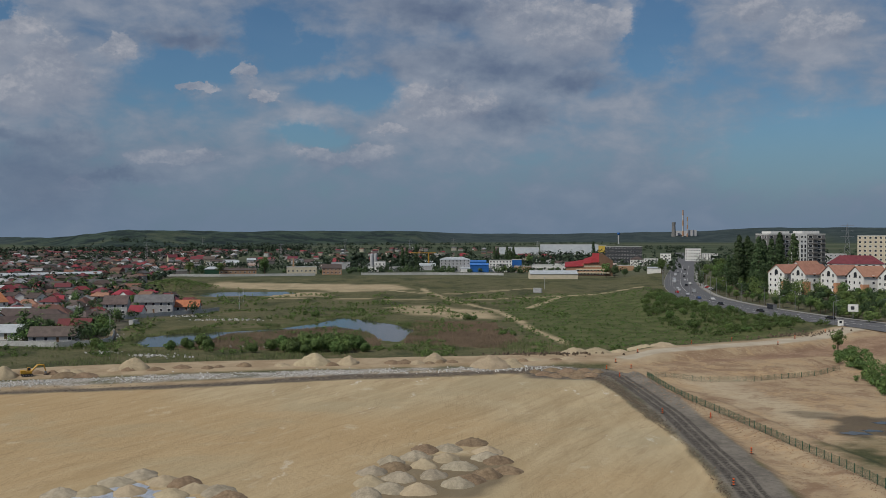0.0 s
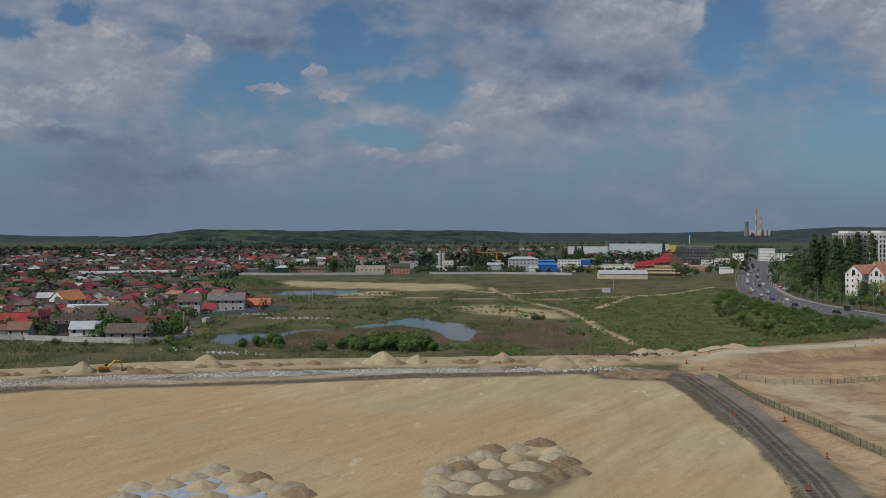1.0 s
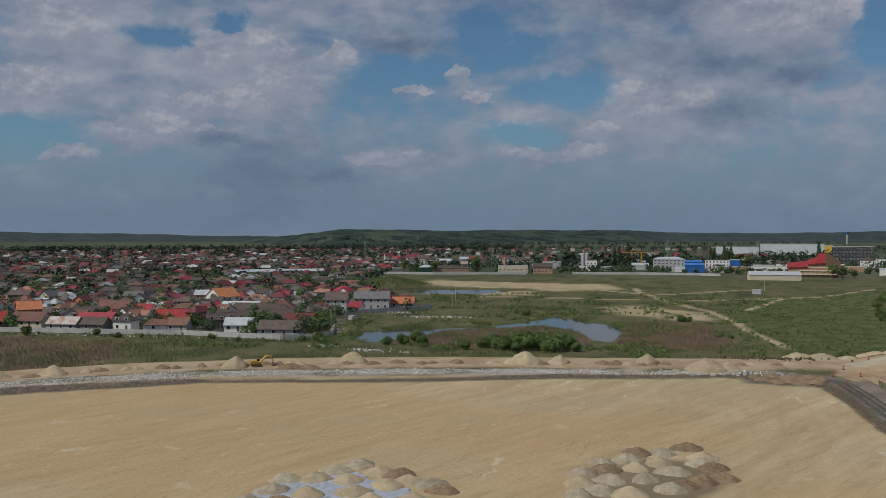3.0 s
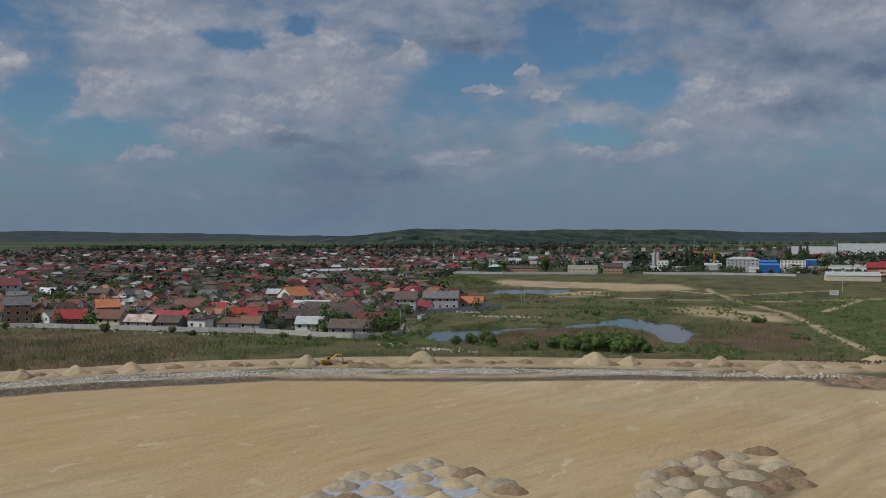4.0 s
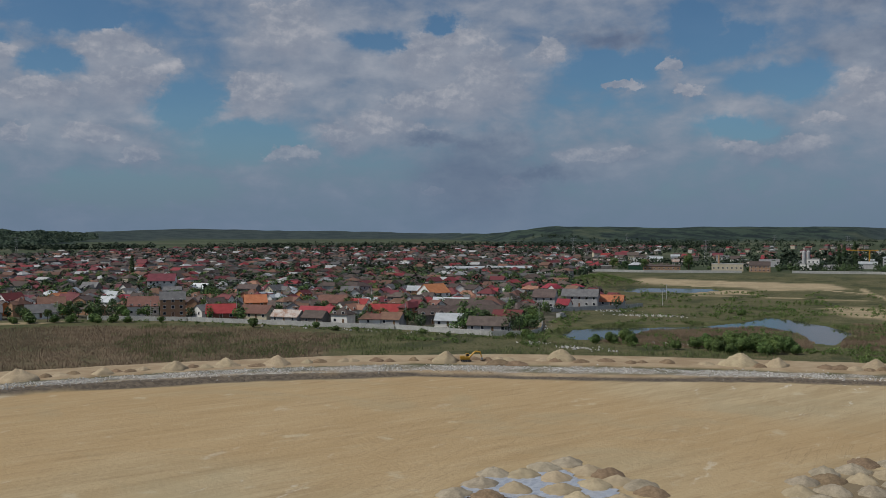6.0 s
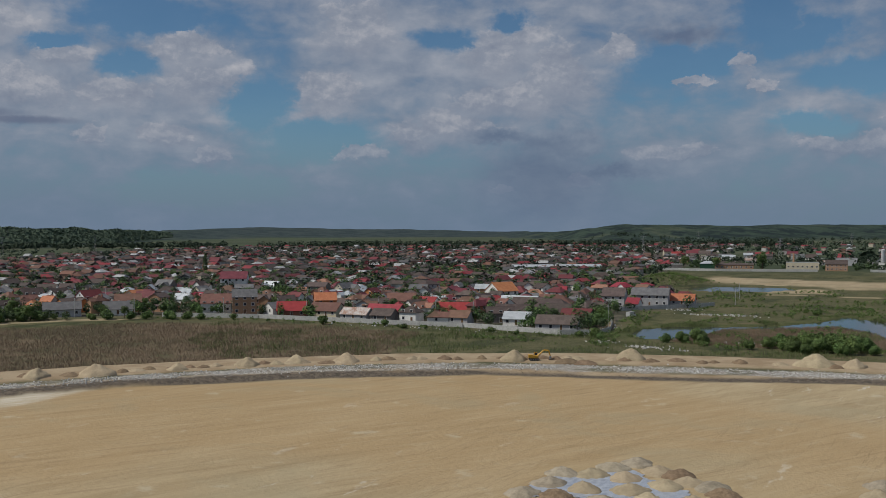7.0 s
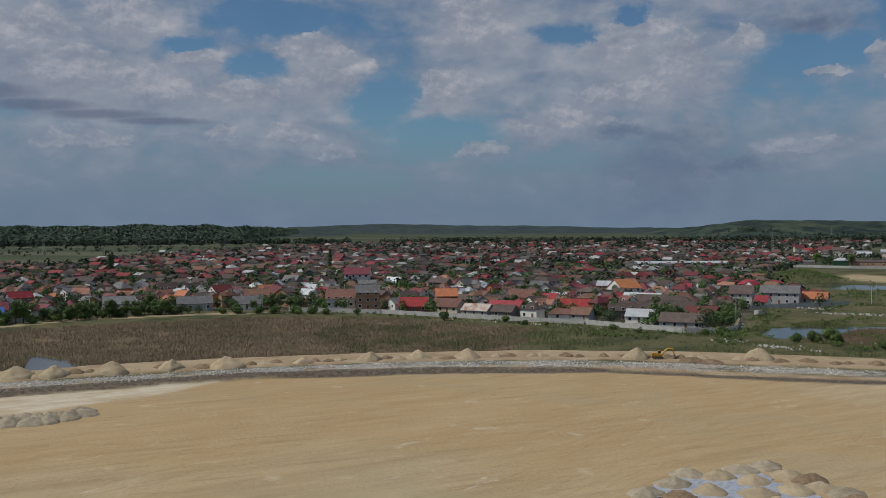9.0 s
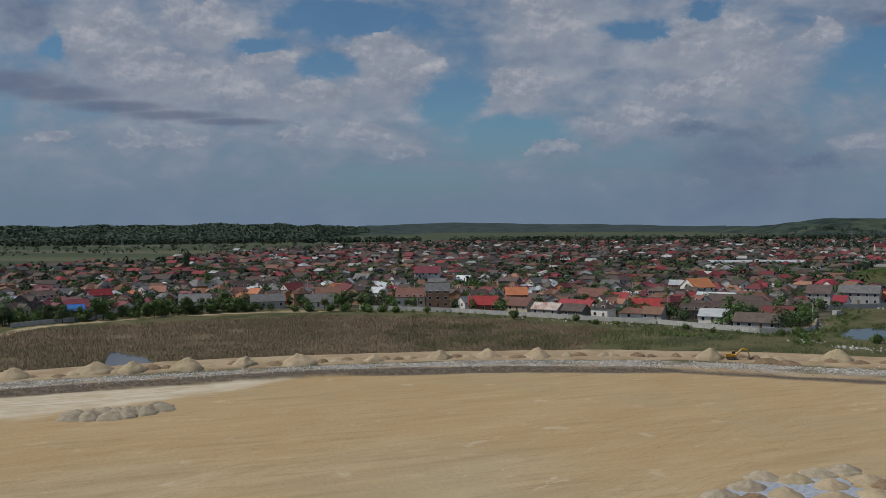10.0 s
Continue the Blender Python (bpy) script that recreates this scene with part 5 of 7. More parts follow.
# along the village fence
for x, y, k in ((-234, 338, 1.6), (-197, 340, 1.1), (-208, 344, 1.2), (-188, 341, 0.8), (-295, 334, 1.3), (-302, 333, 1.5), (-310, 331, 1.8), (-318, 325, 1.9), (-324, 322, 1.5), (-331, 315, 1.9), (-337, 312, 1.6), (-306, 328, 1.2), (-282, 340, 1.1), (-148, 338, 0.9), (-160, 342, 0.9), (-125, 342, 1.0)):
    plant(BUSHES, x, y, k)
for x, y, k in ((-336, 318, 0.9), (-330, 324, 0.8), (-154, 366, 0.95), (-130, 378, 0.7), (-210, 372, 0.8), (-240, 369, 0.7), (-287, 374, 1.0), (-333, 345, 1.1), (-340, 348, 1.0), (-350, 328, 0.9), (-372, 300, 1.0)):
    plant(TREES, x, y, k)
for k in range(44):
    t_ = k / 43
    x, y = -352 - 28 * t_ + rnd.uniform(-3, 3), 300 - 108 * t_ + rnd.uniform(-3, 3)
    plant(TREES if k % 3 else BUSHES, x - 6, y + 2, rnd.uniform(0.7, 1.1) if k % 3 else 1.7)
# gardens
n_ = 0
spots = [(370 + 530 * rnd.random() ** 1.1, radians(rnd.uniform(14, 64))) for _ in range(9000)]
spots = [(-math.sin(t_) * r_, math.cos(t_) * r_) for r_, t_ in spots]
within = inside(VILLAGE, np.array([p[0] for p in spots]), np.array([p[1] for p in spots])) > 4
for (x, y), good in zip(spots, within):
    if good and free(x, y, 2.6):
        plant(TREES, x, y, rnd.uniform(0.5, 0.85))
        mark(x, y, 2.5)
        n_ += 1
        if n_ > 130:
            break
for x, y in ((-688, 515), (-690, 519), (-560, 640)):
    plant(POPLARS, x, y, 1.15)


def far_trees():
    """Tree rows, gardens and woods past the village, one mesh."""
    rng = random.Random(9)
    s = Shape()

    def add(x, y, tall, wide, n=22):
        z = height1(x, y)
        leaf_cloud(s, rng, (x, y, z + tall * 0.52), (wide / 2, wide / 2, tall * 0.48), n, wide * 0.20)

    spread = [(rng.uniform(600, 2050), radians(rng.uniform(8, 66))) for _ in range(6500)]
    px, py = np.array([-math.sin(t_) * r_ for r_, t_ in spread]), np.array([math.cos(t_) * r_ for r_, t_ in spread])
    keep = (inside(VILLAGE, px, py) > 0) & (fractal(px, py, 120, 57) > 0.40)
    for x, y, good in zip(px, py, keep):
        if good:
            add(x, y, rng.uniform(4, 8.5), rng.uniform(4, 9), 20)
    for _ in range(260):
        r_, t_ = 760 + 400 * rng.random(), radians(rng.uniform(-4, 24))
        if r_ > 960:
            add(-math.sin(t_) * r_, math.cos(t_) * r_, rng.uniform(4, 8), rng.uniform(4, 9), 20)
    # belts of trees
    for (ax, ay), (bx, by), n, tall in (((-1150, 1500), (-300, 2100), 900, 13), ((-300, 2150), (600, 2300), 260, 9), ((-1000, 1250), (-620, 1400), 90, 12), ((-30, 1130), (150, 1260), 60, 14), ((-120, 1150), (-20, 1180), 60, 15), ((-340, 1080), (230, 1120), 200, 9), ((-330, 960), (200, 1000), 60, 7), ((-700, 1500), (-200, 1650), 150, 10), ((-500, 760), (-330, 860), 70, 9), ((120, 1300), (300, 1500), 60, 13), ((-700, 960), (-520, 1010), 60, 10), ((-900, 2700), (500, 3000), 250, 10), ((230, 700), (330, 1100), 70, 12)):
        for _ in range(n):
            k = rng.random()
            add(ax + (bx - ax) * k + rng.gauss(0, 22), ay + (by - ay) * k + rng.gauss(0, 22), tall * rng.uniform(0.6, 1.2), tall * rng.uniform(0.6, 1.0), 18)
    for _ in range(380):
        r_, t_ = rng.uniform(1250, 2500), radians(rng.uniform(-26, 30))
        add(-math.sin(t_) * r_, math.cos(t_) * r_, rng.uniform(4, 8), rng.uniform(6, 16), 14)
    for _ in range(260):
        r_, t_ = rng.uniform(1400, 2100), radians(rng.uniform(40, 66))
        add(-math.sin(t_) * r_, math.cos(t_) * r_, rng.uniform(3, 6), rng.uniform(5, 10), 12)
    for _ in range(420):          # a wooded foot under the near hills
        t_ = rng.uniform(40, 66)
        r_ = rng.uniform(2030, 2200)
        add(-math.sin(radians(t_)) * r_, math.cos(radians(t_)) * r_, rng.uniform(6, 13), rng.uniform(9, 20), 18)
    return tagged(new("far_woods", s.mesh("far_woods", ["leaf_far"])), "dark green woods and garden trees far off", "woods", kind="stuff")


far_trees()


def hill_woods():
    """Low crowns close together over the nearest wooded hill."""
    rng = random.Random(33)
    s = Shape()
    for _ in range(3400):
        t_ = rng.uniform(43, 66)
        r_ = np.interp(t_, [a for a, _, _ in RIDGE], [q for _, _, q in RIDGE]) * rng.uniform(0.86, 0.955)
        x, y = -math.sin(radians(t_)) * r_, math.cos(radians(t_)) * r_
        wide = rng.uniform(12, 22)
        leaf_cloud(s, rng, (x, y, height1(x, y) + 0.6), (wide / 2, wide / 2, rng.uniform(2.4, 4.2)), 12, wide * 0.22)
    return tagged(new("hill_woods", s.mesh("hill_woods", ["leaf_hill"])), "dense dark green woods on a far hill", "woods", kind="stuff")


hill_woods()


def thicket(name, spots_, leaf, label, material="leaf", seed=11, n=26):
    """Shrubs and trees that grow into one another."""
    rng = random.Random(seed)
    s = Shape()
    for x, y, tall, wide in spots_:
        z = height1(x, y)
        s.rod((x, y, z - 0.3), (x, y, z + tall * 0.4), 0.025 * tall, 0.012 * tall, 5, 1)
        for _ in range(3):
            leaf_cloud(s, rng, (x + rng.uniform(-0.17, 0.17) * wide, y + rng.uniform(-0.17, 0.17) * wide, z + tall * rng.uniform(0.44, 0.62)), (wide * 0.36, wide * 0.36, tall * 0.38), n // 3, leaf)
    return tagged(new(name, s.mesh(name, [material, "bark"])), label, "shrubs", kind="stuff")


hedge = []
for x, y, a in along([(-345, 306), (-362, 290), (-374, 262), (-384, 232), (-384, 205), (-380, 180)], 0.9):
    hedge.append((x - rnd.uniform(0, 9), y + rnd.uniform(-3, 3), rnd.uniform(2.0, 5.5), rnd.uniform(2.6, 5.0)))
thicket("hedge", hedge[::2], 0.30, "dark green hedge and trees along the dirt track", "leaf_dark", 31, n=190)
thicket("hedge", hedge[1::2], 0.30, "green hedge and trees along the dirt track", seed=32, n=190)
gardens = []
for (x, y), good in zip(spots[::-1], within[::-1]):
    if good and free(x, y, 0.2) and len(gardens) < 1800:
        gardens.append((x, y, rnd.uniform(4, 8.5), rnd.uniform(4, 7.5)))
thicket("garden_trees", gardens[::2], 0.46, "green garden trees and shrubs between the houses", n=170)
thicket("garden_trees", gardens[1::2] + gardens[::4], 0.46, "dark green garden trees and shrubs between the houses", "leaf_dark", 18, n=170)
street = [(rnd.uniform(166, 222), rnd.uniform(392, 505), rnd.uniform(4, 7.5), rnd.uniform(4, 7)) for _ in range(110)] + [(rnd.uniform(168, 205), rnd.uniform(510, 660), rnd.uniform(6, 12), rnd.uniform(5, 8)) for _ in range(60)]
thicket("street_trees", street[::2], 0.38, "green trees massed before the flats", seed=14, n=330)
thicket("street_trees", street[1::2], 0.38, "dark green trees massed before the flats", "leaf_dark", 19, n=330)
works = [(rnd.uniform(-340, 230), rnd.uniform(930, 1030), rnd.uniform(3, 8), rnd.uniform(4, 9)) for _ in range(170)]
thicket("works_trees", works, 0.9, "dark green trees between sheds and yards", "leaf_dark", 15, 70)
tufts = [(rnd.uniform(30, 135), 345 + 300 * rnd.random() ** 1.3, rnd.uniform(0.25, 0.7), rnd.uniform(0.8, 2.4)) for _ in range(1500)]
tx_, ty_ = np.array([p[0] for p in tufts]), np.array([p[1] for p in tufts])
tgood = (to_line(RAMP, tx_, ty_) > 13) & (to_line(MAIN, tx_, ty_) > 15) & (to_line(SAND_ROAD, tx_, ty_) > 16)
thicket("meadow_tufts", [p for p, k in zip(tufts, tgood) if k], 0.22, "tufts of coarse green grass in the meadow", seed=16, n=18)
verge = []
while len(verge) < 900:
    y = 383 + 200 * rnd.random() ** 1.3
    edge_ = np.interp(y, [p[1] for p in MAIN], [p[0] for p in MAIN]) - 15
    wide_v = 50 * (1 - (y - 383) / 230)
    verge.append((edge_ - wide_v * rnd.random() ** 1.5, y, rnd.uniform(1.0, 3.2), rnd.uniform(1.6, 3.6)))
verge = [p for p in verge if noise.noise(Vector((p[0] * 0.07, p[1] * 0.05, 9.0))) > -0.12]
thicket("roadside_thicket", verge, 0.24, "dense green shrubs on the bank below the road", seed=12, n=90)
edge_growth = []
for x, y, a in along([(131, 330), (122, 301), (120, 289), (117, 272), (112, 250), (108, 235)], 0.7):
    edge_growth.append((x + rnd.gauss(3, 3.0), y + rnd.gauss(0, 2), rnd.uniform(1.2, 3.0), rnd.uniform(1.8, 3.6)))
thicket("lot_shrubs", edge_growth, 0.24, "bright green shrubs along the edge of the dug lot", seed=21, n=110)
scrub = []
for _ in range(6000):
    x, y = rnd.uniform(-160, 60), 318 + 330 * rnd.random() ** 1.4
    if abs(float(noise.noise(Vector((x * 0.03, y * 0.02, 4.0))))) < 0.11:
        scrub.append((x, y, rnd.uniform(0.6, 2.0), rnd.uniform(1.2, 3.4)))
for x, y, a in along([(-121, 347), (-133, 341), (-176, 349), (-216, 346), (-275, 345), (-318, 333)], 1.3):
    if rnd.random() < 0.7:
        scrub.append((x + rnd.uniform(-2, 2), y - rnd.uniform(0, 7), rnd.uniform(0.5, 1.7), rnd.uniform(1.2, 2.8)))
for _ in range(420):
    scrub.append((-186 + rnd.gauss(0, 15), 690 + rnd.gauss(0, 18), rnd.uniform(1.2, 2.6), rnd.uniform(2.2, 4.2)))
sx_, sy_ = np.array([p[0] for p in scrub]), np.array([p[1] for p in scrub])
dry = (inside(POND, sx_, sy_) < -1) & (to_line(SAND_ROAD, sx_, sy_) > 14) & ((inside(VILLAGE, sx_, sy_) < 0) | (sy_ > 640))
thicket("scrub", [p for p, k in zip(scrub, dry) if k], 0.28, "low green scrub in rough grass", seed=13, n=24)


def blades(name, polys, n, tall, width, material, label, dense=(0.3, 0.6), seed=3):
    """Reeds and rough grass: upright tapering blades."""
    rng = np.random.default_rng(seed)
    V = []
    for poly, share in polys:
        xs, ys = [p[0] for p in poly], [p[1] for p in poly]
        k = int(n * share)
        x, y = rng.uniform(min(xs), max(xs), k * 3), rng.uniform(min(ys), max(ys), k * 3)
        w1 = fractal(x, y, 14, 61 + seed)
        good = (inside(poly, x, y) + (w1 - 0.5) * 14 > 0) & (rng.random(len(x)) < soft(w1, *dense))
        for pool in (POND, POND_B, CREEK):
            good &= inside(pool, x, y) < -1
        good &= to_line(SAND_ROAD, x, y) > 13
        for pool, clear_ in ((POND, 2.5), (CREEK, 5)):       # open banks on the near side
            good &= (inside(pool, x * (1 + clear_ / np.hypot(x, y)), y * (1 + clear_ / np.hypot(x, y))) < 0)
        x, y = x[good][:k], y[good][:k]
        z = height(x, y)
        h = tall * rng.uniform(0.55, 1.2, len(x))
        a = rng.uniform(0, np.pi, len(x))
        lx, ly = rng.normal(0, 0.18, len(x)) * h, rng.normal(0, 0.18, len(x)) * h
        dx_, dy_ = np.cos(a) * width, np.sin(a) * width
        V.append(np.stack([np.stack([x - dx_, y - dy_, z - 0.1], -1), np.stack([x + dx_, y + dy_, z - 0.1], -1), np.stack([x + dx_ * 0.7 + lx * 0.6, y + dy_ * 0.7 + ly * 0.6, z + h * 0.7], -1), np.stack([x + lx, y + ly, z + h], -1)], 1))
    V = np.concatenate(V).reshape(-1, 3)
    me = bpy.data.meshes.new(name)
    me.vertices.add(len(V))
    me.vertices.foreach_set("co", V.ravel())
    me.loops.add(len(V))
    me.loops.foreach_set("vertex_index", np.arange(len(V)))
    me.polygons.add(len(V) // 4)
    me.polygons.foreach_set("loop_start", np.arange(0, len(V), 4))
    me.update()
    me.materials.append(M[material])
    return tagged(new(name, me), label, "plants", kind="stuff")


blades("dry_reeds", [(REEDS_A, 0.6), (REEDS_B, 0.2), (REEDS_C, 0.2)], 170000, 0.85, 0.05, "reed", "dense dry brown reeds on wet ground", (0.12, 0.4))
GREENS = [(-160, 266), (-128, 292), (-60, 312), (20, 325), (60, 335), (30, 380), (20, 345), (-20, 350), (-60, 332), (-100, 340), (-118, 350), (-135, 342), (-180, 348), (-215, 345), (-300, 325), (-240, 270), (-200, 240)]
RING = [(-118, 348), (-112, 385), (-96, 412), (-66, 432), (-58, 460), (-45, 482), (-18, 450), (-2, 420), (-4, 366), (-20, 345), (-60, 345)]
blades("green_reeds", [(GREENS, 0.5), (RING, 0.5)], 90000, 1.1, 0.06, "reed_green", "green reeds and tall grass round the pond", (0.45, 0.7), 4)


# ---- heaps ----
def heap_mesh(seed, material, r=2.6, h=1.5, soft_top=0.25):
    rng = random.Random(seed)
    s = Shape()
    rings, sides = 9, 26
    ph = [rng.uniform(0, 6.3) for _ in range(4)]
    s.v.append((rng.uniform(-0.1, 0.1) * r, rng.uniform(-0.1, 0.1) * r, h * 1.06 * (1 - 0.6 * soft_top)))
    for k in range(1, rings + 1):
        u = k / rings
        for j in range(sides):
            a = j * math.tau / sides
            wob = 1 + 0.10 * math.sin(2 * a + ph[0]) + 0.07 * math.sin(3 * a + ph[1]) + 0.05 * math.sin(7 * a + ph[2])
            rr = r * u * wob
            z = 1.06 * h * (1 - u) ** 0.93 * (1 - 0.6 * soft_top * (1 - u) ** 4) if u < 1 else -0.25
            z += 0.05 * h * (noise.noise(Vector((rr * math.cos(a) * 1.4 / r * 2.6, rr * math.sin(a) * 1.4 / r * 2.6, seed * 3.1)))) * (1 if u < 1 else 0) * 3
            z += 0.10 * h * noise.noise(Vector((rr * math.cos(a) * 4.2 / r * 2.6, rr * math.sin(a) * 4.2 / r * 2.6, seed * 1.7))) * (1 if u < 0.95 else 0)
            s.v.append((rr * math.cos(a), rr * math.sin(a), z))
    for j in range(sides):
        s.f.append((0, 1 + j, 1 + (j + 1) % sides))
        for k in range(rings - 1):
            p, q = 1 + k * sides, 1 + (k + 1) * sides
            s.f.append((p + j, q + j, q + (j + 1) % sides, p + (j + 1) % sides))
    s.w = [0] * len(s.f)
    return s.mesh("heap", [material], True)


HEAPS = {k: [heap_mesh(i * 5 + j, k) for i in range(3)] for j, k in enumerate(("pile_sand", "pile_gravel", "pile_dark"))}
HEAP_WORDS = {"pile_sand": "tipped pile of yellow sand", "pile_gravel": "tipped pile of pale gravel", "pile_dark": "tipped pile of dark brown earth"}


def heap(x, y, kind_, r=2.6, h=1.5, group="tipped piles", words="on the levelled ground"):
    ob = new({"pile_sand": "sand_mound", "pile_gravel": "gravel_mound", "pile_dark": "earth_mound"}[kind_], rnd.choice(HEAPS[kind_]))
    ob.matrix_basis = pose(x, y, height1(x, y), 0, 0, rnd.uniform(0, 360)) @ Matrix.Diagonal((r / 2.6, r / 2.6, h / 1.5, 1))
    return tagged(ob, HEAP_WORDS[kind_] + " " + words, "pile", group)


# along the sand road
for x, y, r_, h in ((-247, 131, 6.5, 3.0), (-238, 149, 8.0, 3.2), (-232, 156, 6, 3), (-224, 168, 6.5, 3.4), (-216, 181, 5.0, 2.8), (-206, 192, 7, 3.2), (-193, 209, 4, 2.0), (-181, 224, 5, 2.6), (-172, 235, 5, 2.6), (-160, 243, 5.5, 3.0), (-118, 268, 5.5, 3.4), (-88, 284, 6.2, 3.8), (-38, 294, 8.0, 3.8), (-28, 295, 5.0, 2.8), (-2.5, 301, 5, 3.0), (14, 292, 8.5, 4.0), (20, 293, 6, 2.6), (43, 325, 9, 2.7), (50, 326, 9, 2.5), (58, 328, 6, 1.5), (67, 331, 8, 1.9), (73, 332, 7, 1.6)):
    heap(x, y, "pile_sand", r_ * 0.72, h * 0.95, words="beside the sand road")
for x, y, a in along(SAND_ROAD, 3.6, 20):
    if rnd.random() < 0.62 and x < 40:
        o = rnd.uniform(3.5, 7)
        heap(x + o * math.sin(radians(a)), y - o * math.cos(radians(a)), rnd.choice(("pile_dark", "pile_dark", "pile_sand")), rnd.uniform(1.7, 3.0), rnd.uniform(0.6, 1.3), words="beside the sand road")
# tipped loads on the sheet
LOADS = [(-3.3, 182, "d"), (5.6, 188, "d"), (1.1, 183, "g"), (-9, 172, "g"), (-4.9, 176, "g"), (0.6, 175, "s"), (-8.2, 168, "d"), (-3.3, 170, "s"), (7.6, 176, "g"), (2.8, 169, "g"), (9.5, 173, "d"), (-11.7, 165, "g"),
         (-11.6, 158, "s"), (-7, 161, "g"), (-1.6, 163, "g"), (-8.2, 154, "g"), (-3.8, 153, "s"), (2.2, 157, "g"), (7.2, 163, "d"), (10.6, 166, "d"), (-11.5, 151, "g"), (4.2, 160, "d"), (8, 180, "s")]
KINDS = {"d": "pile_dark", "g": "pile_gravel", "s": "pile_sand"}
for x, y, k in LOADS:
    heap(x, y, KINDS[k], rnd.uniform(2.6, 3.2), rnd.uniform(1.15, 1.6))
LOADS = [(-49.3, 163, "g"), (-51.8, 158, "g"), (-58, 151, "g"), (-53.5, 152.5, "s"), (-48, 152.5, "s"), (-44.3, 158.5, "s"), (-40.8, 157.5, "d"), (-57.5, 144, "g"), (-51.5, 143, "s"), (-45, 145.5, "s"), (-41, 150.5, "s"), (-38.4, 154, "s"),
         (-34.5, 153, "g"), (-32, 149.5, "d"), (-59, 137, "g"), (-54, 138, "d"), (-41, 141, "s"), (-35, 143, "s"), (-47, 138, "g")]
for x, y, k in LOADS:
    heap(x, y, KINDS[k], rnd.uniform(2.6, 3.2), rnd.uniform(1.15, 1.6))
for x, y in ((-190, 114), (-189, 117), (-187, 119), (-185, 120.5), (-184, 122.5), (-184, 125), (-183.5, 127), (-184.5, 130), (-183, 118), (-186, 115)):
    heap(x, y, "pile_gravel", rnd.uniform(3.4, 4.2), rnd.uniform(1.5, 1.9))
for x, y in ((-188, 112), (-186.5, 117), (-182, 121), (-181.5, 125), (-182.5, 129)):
    heap(x, y, "pile_gravel", rnd.uniform(3.0, 3.6), rnd.uniform(1.3, 1.6))


def foil():
    """Plastic sheet under the loads, in folds."""
    s = Shape()
    n = 46
    xs, ys = np.linspace(-61, -36, n), np.linspace(136, 160, n)
    X, Y = np.meshgrid(xs, ys, indexing="ij")
    Z = 0.05 + 0.16 * np.abs(np.sin(X * 2.1 + 2.5 * np.sin(Y * 0.5))) * fractal(X, Y, 3, 71)
    keep = inside([(-60.5, 137), (-59, 150), (-50, 157.5), (-40, 151), (-36.5, 146), (-40, 138)], X, Y) + (fractal(X, Y, 4, 73) - 0.5) * 5 > 0
    s.v = [tuple(p) for p in np.stack([X, Y, Z], -1).reshape(-1, 3)]
    for i in range(n - 1):
        for j in range(n - 1):
            if keep[i, j]:
                s.f.append((i * n + j, (i + 1) * n + j, (i + 1) * n + j + 1, i * n + j + 1))
    s.w = [0] * len(s.f)
    M["foil"] = surface("foil", (0.24, 0.27, 0.33), (0.42, 0.45, 0.50), 0.8, 0.3, 0.3, spec=0.6)
    return tagged(new("plastic_sheet", s.mesh("plastic_sheet", ["foil"])), "crumpled blue-grey plastic sheet under tipped gravel", "sheet")


foil()


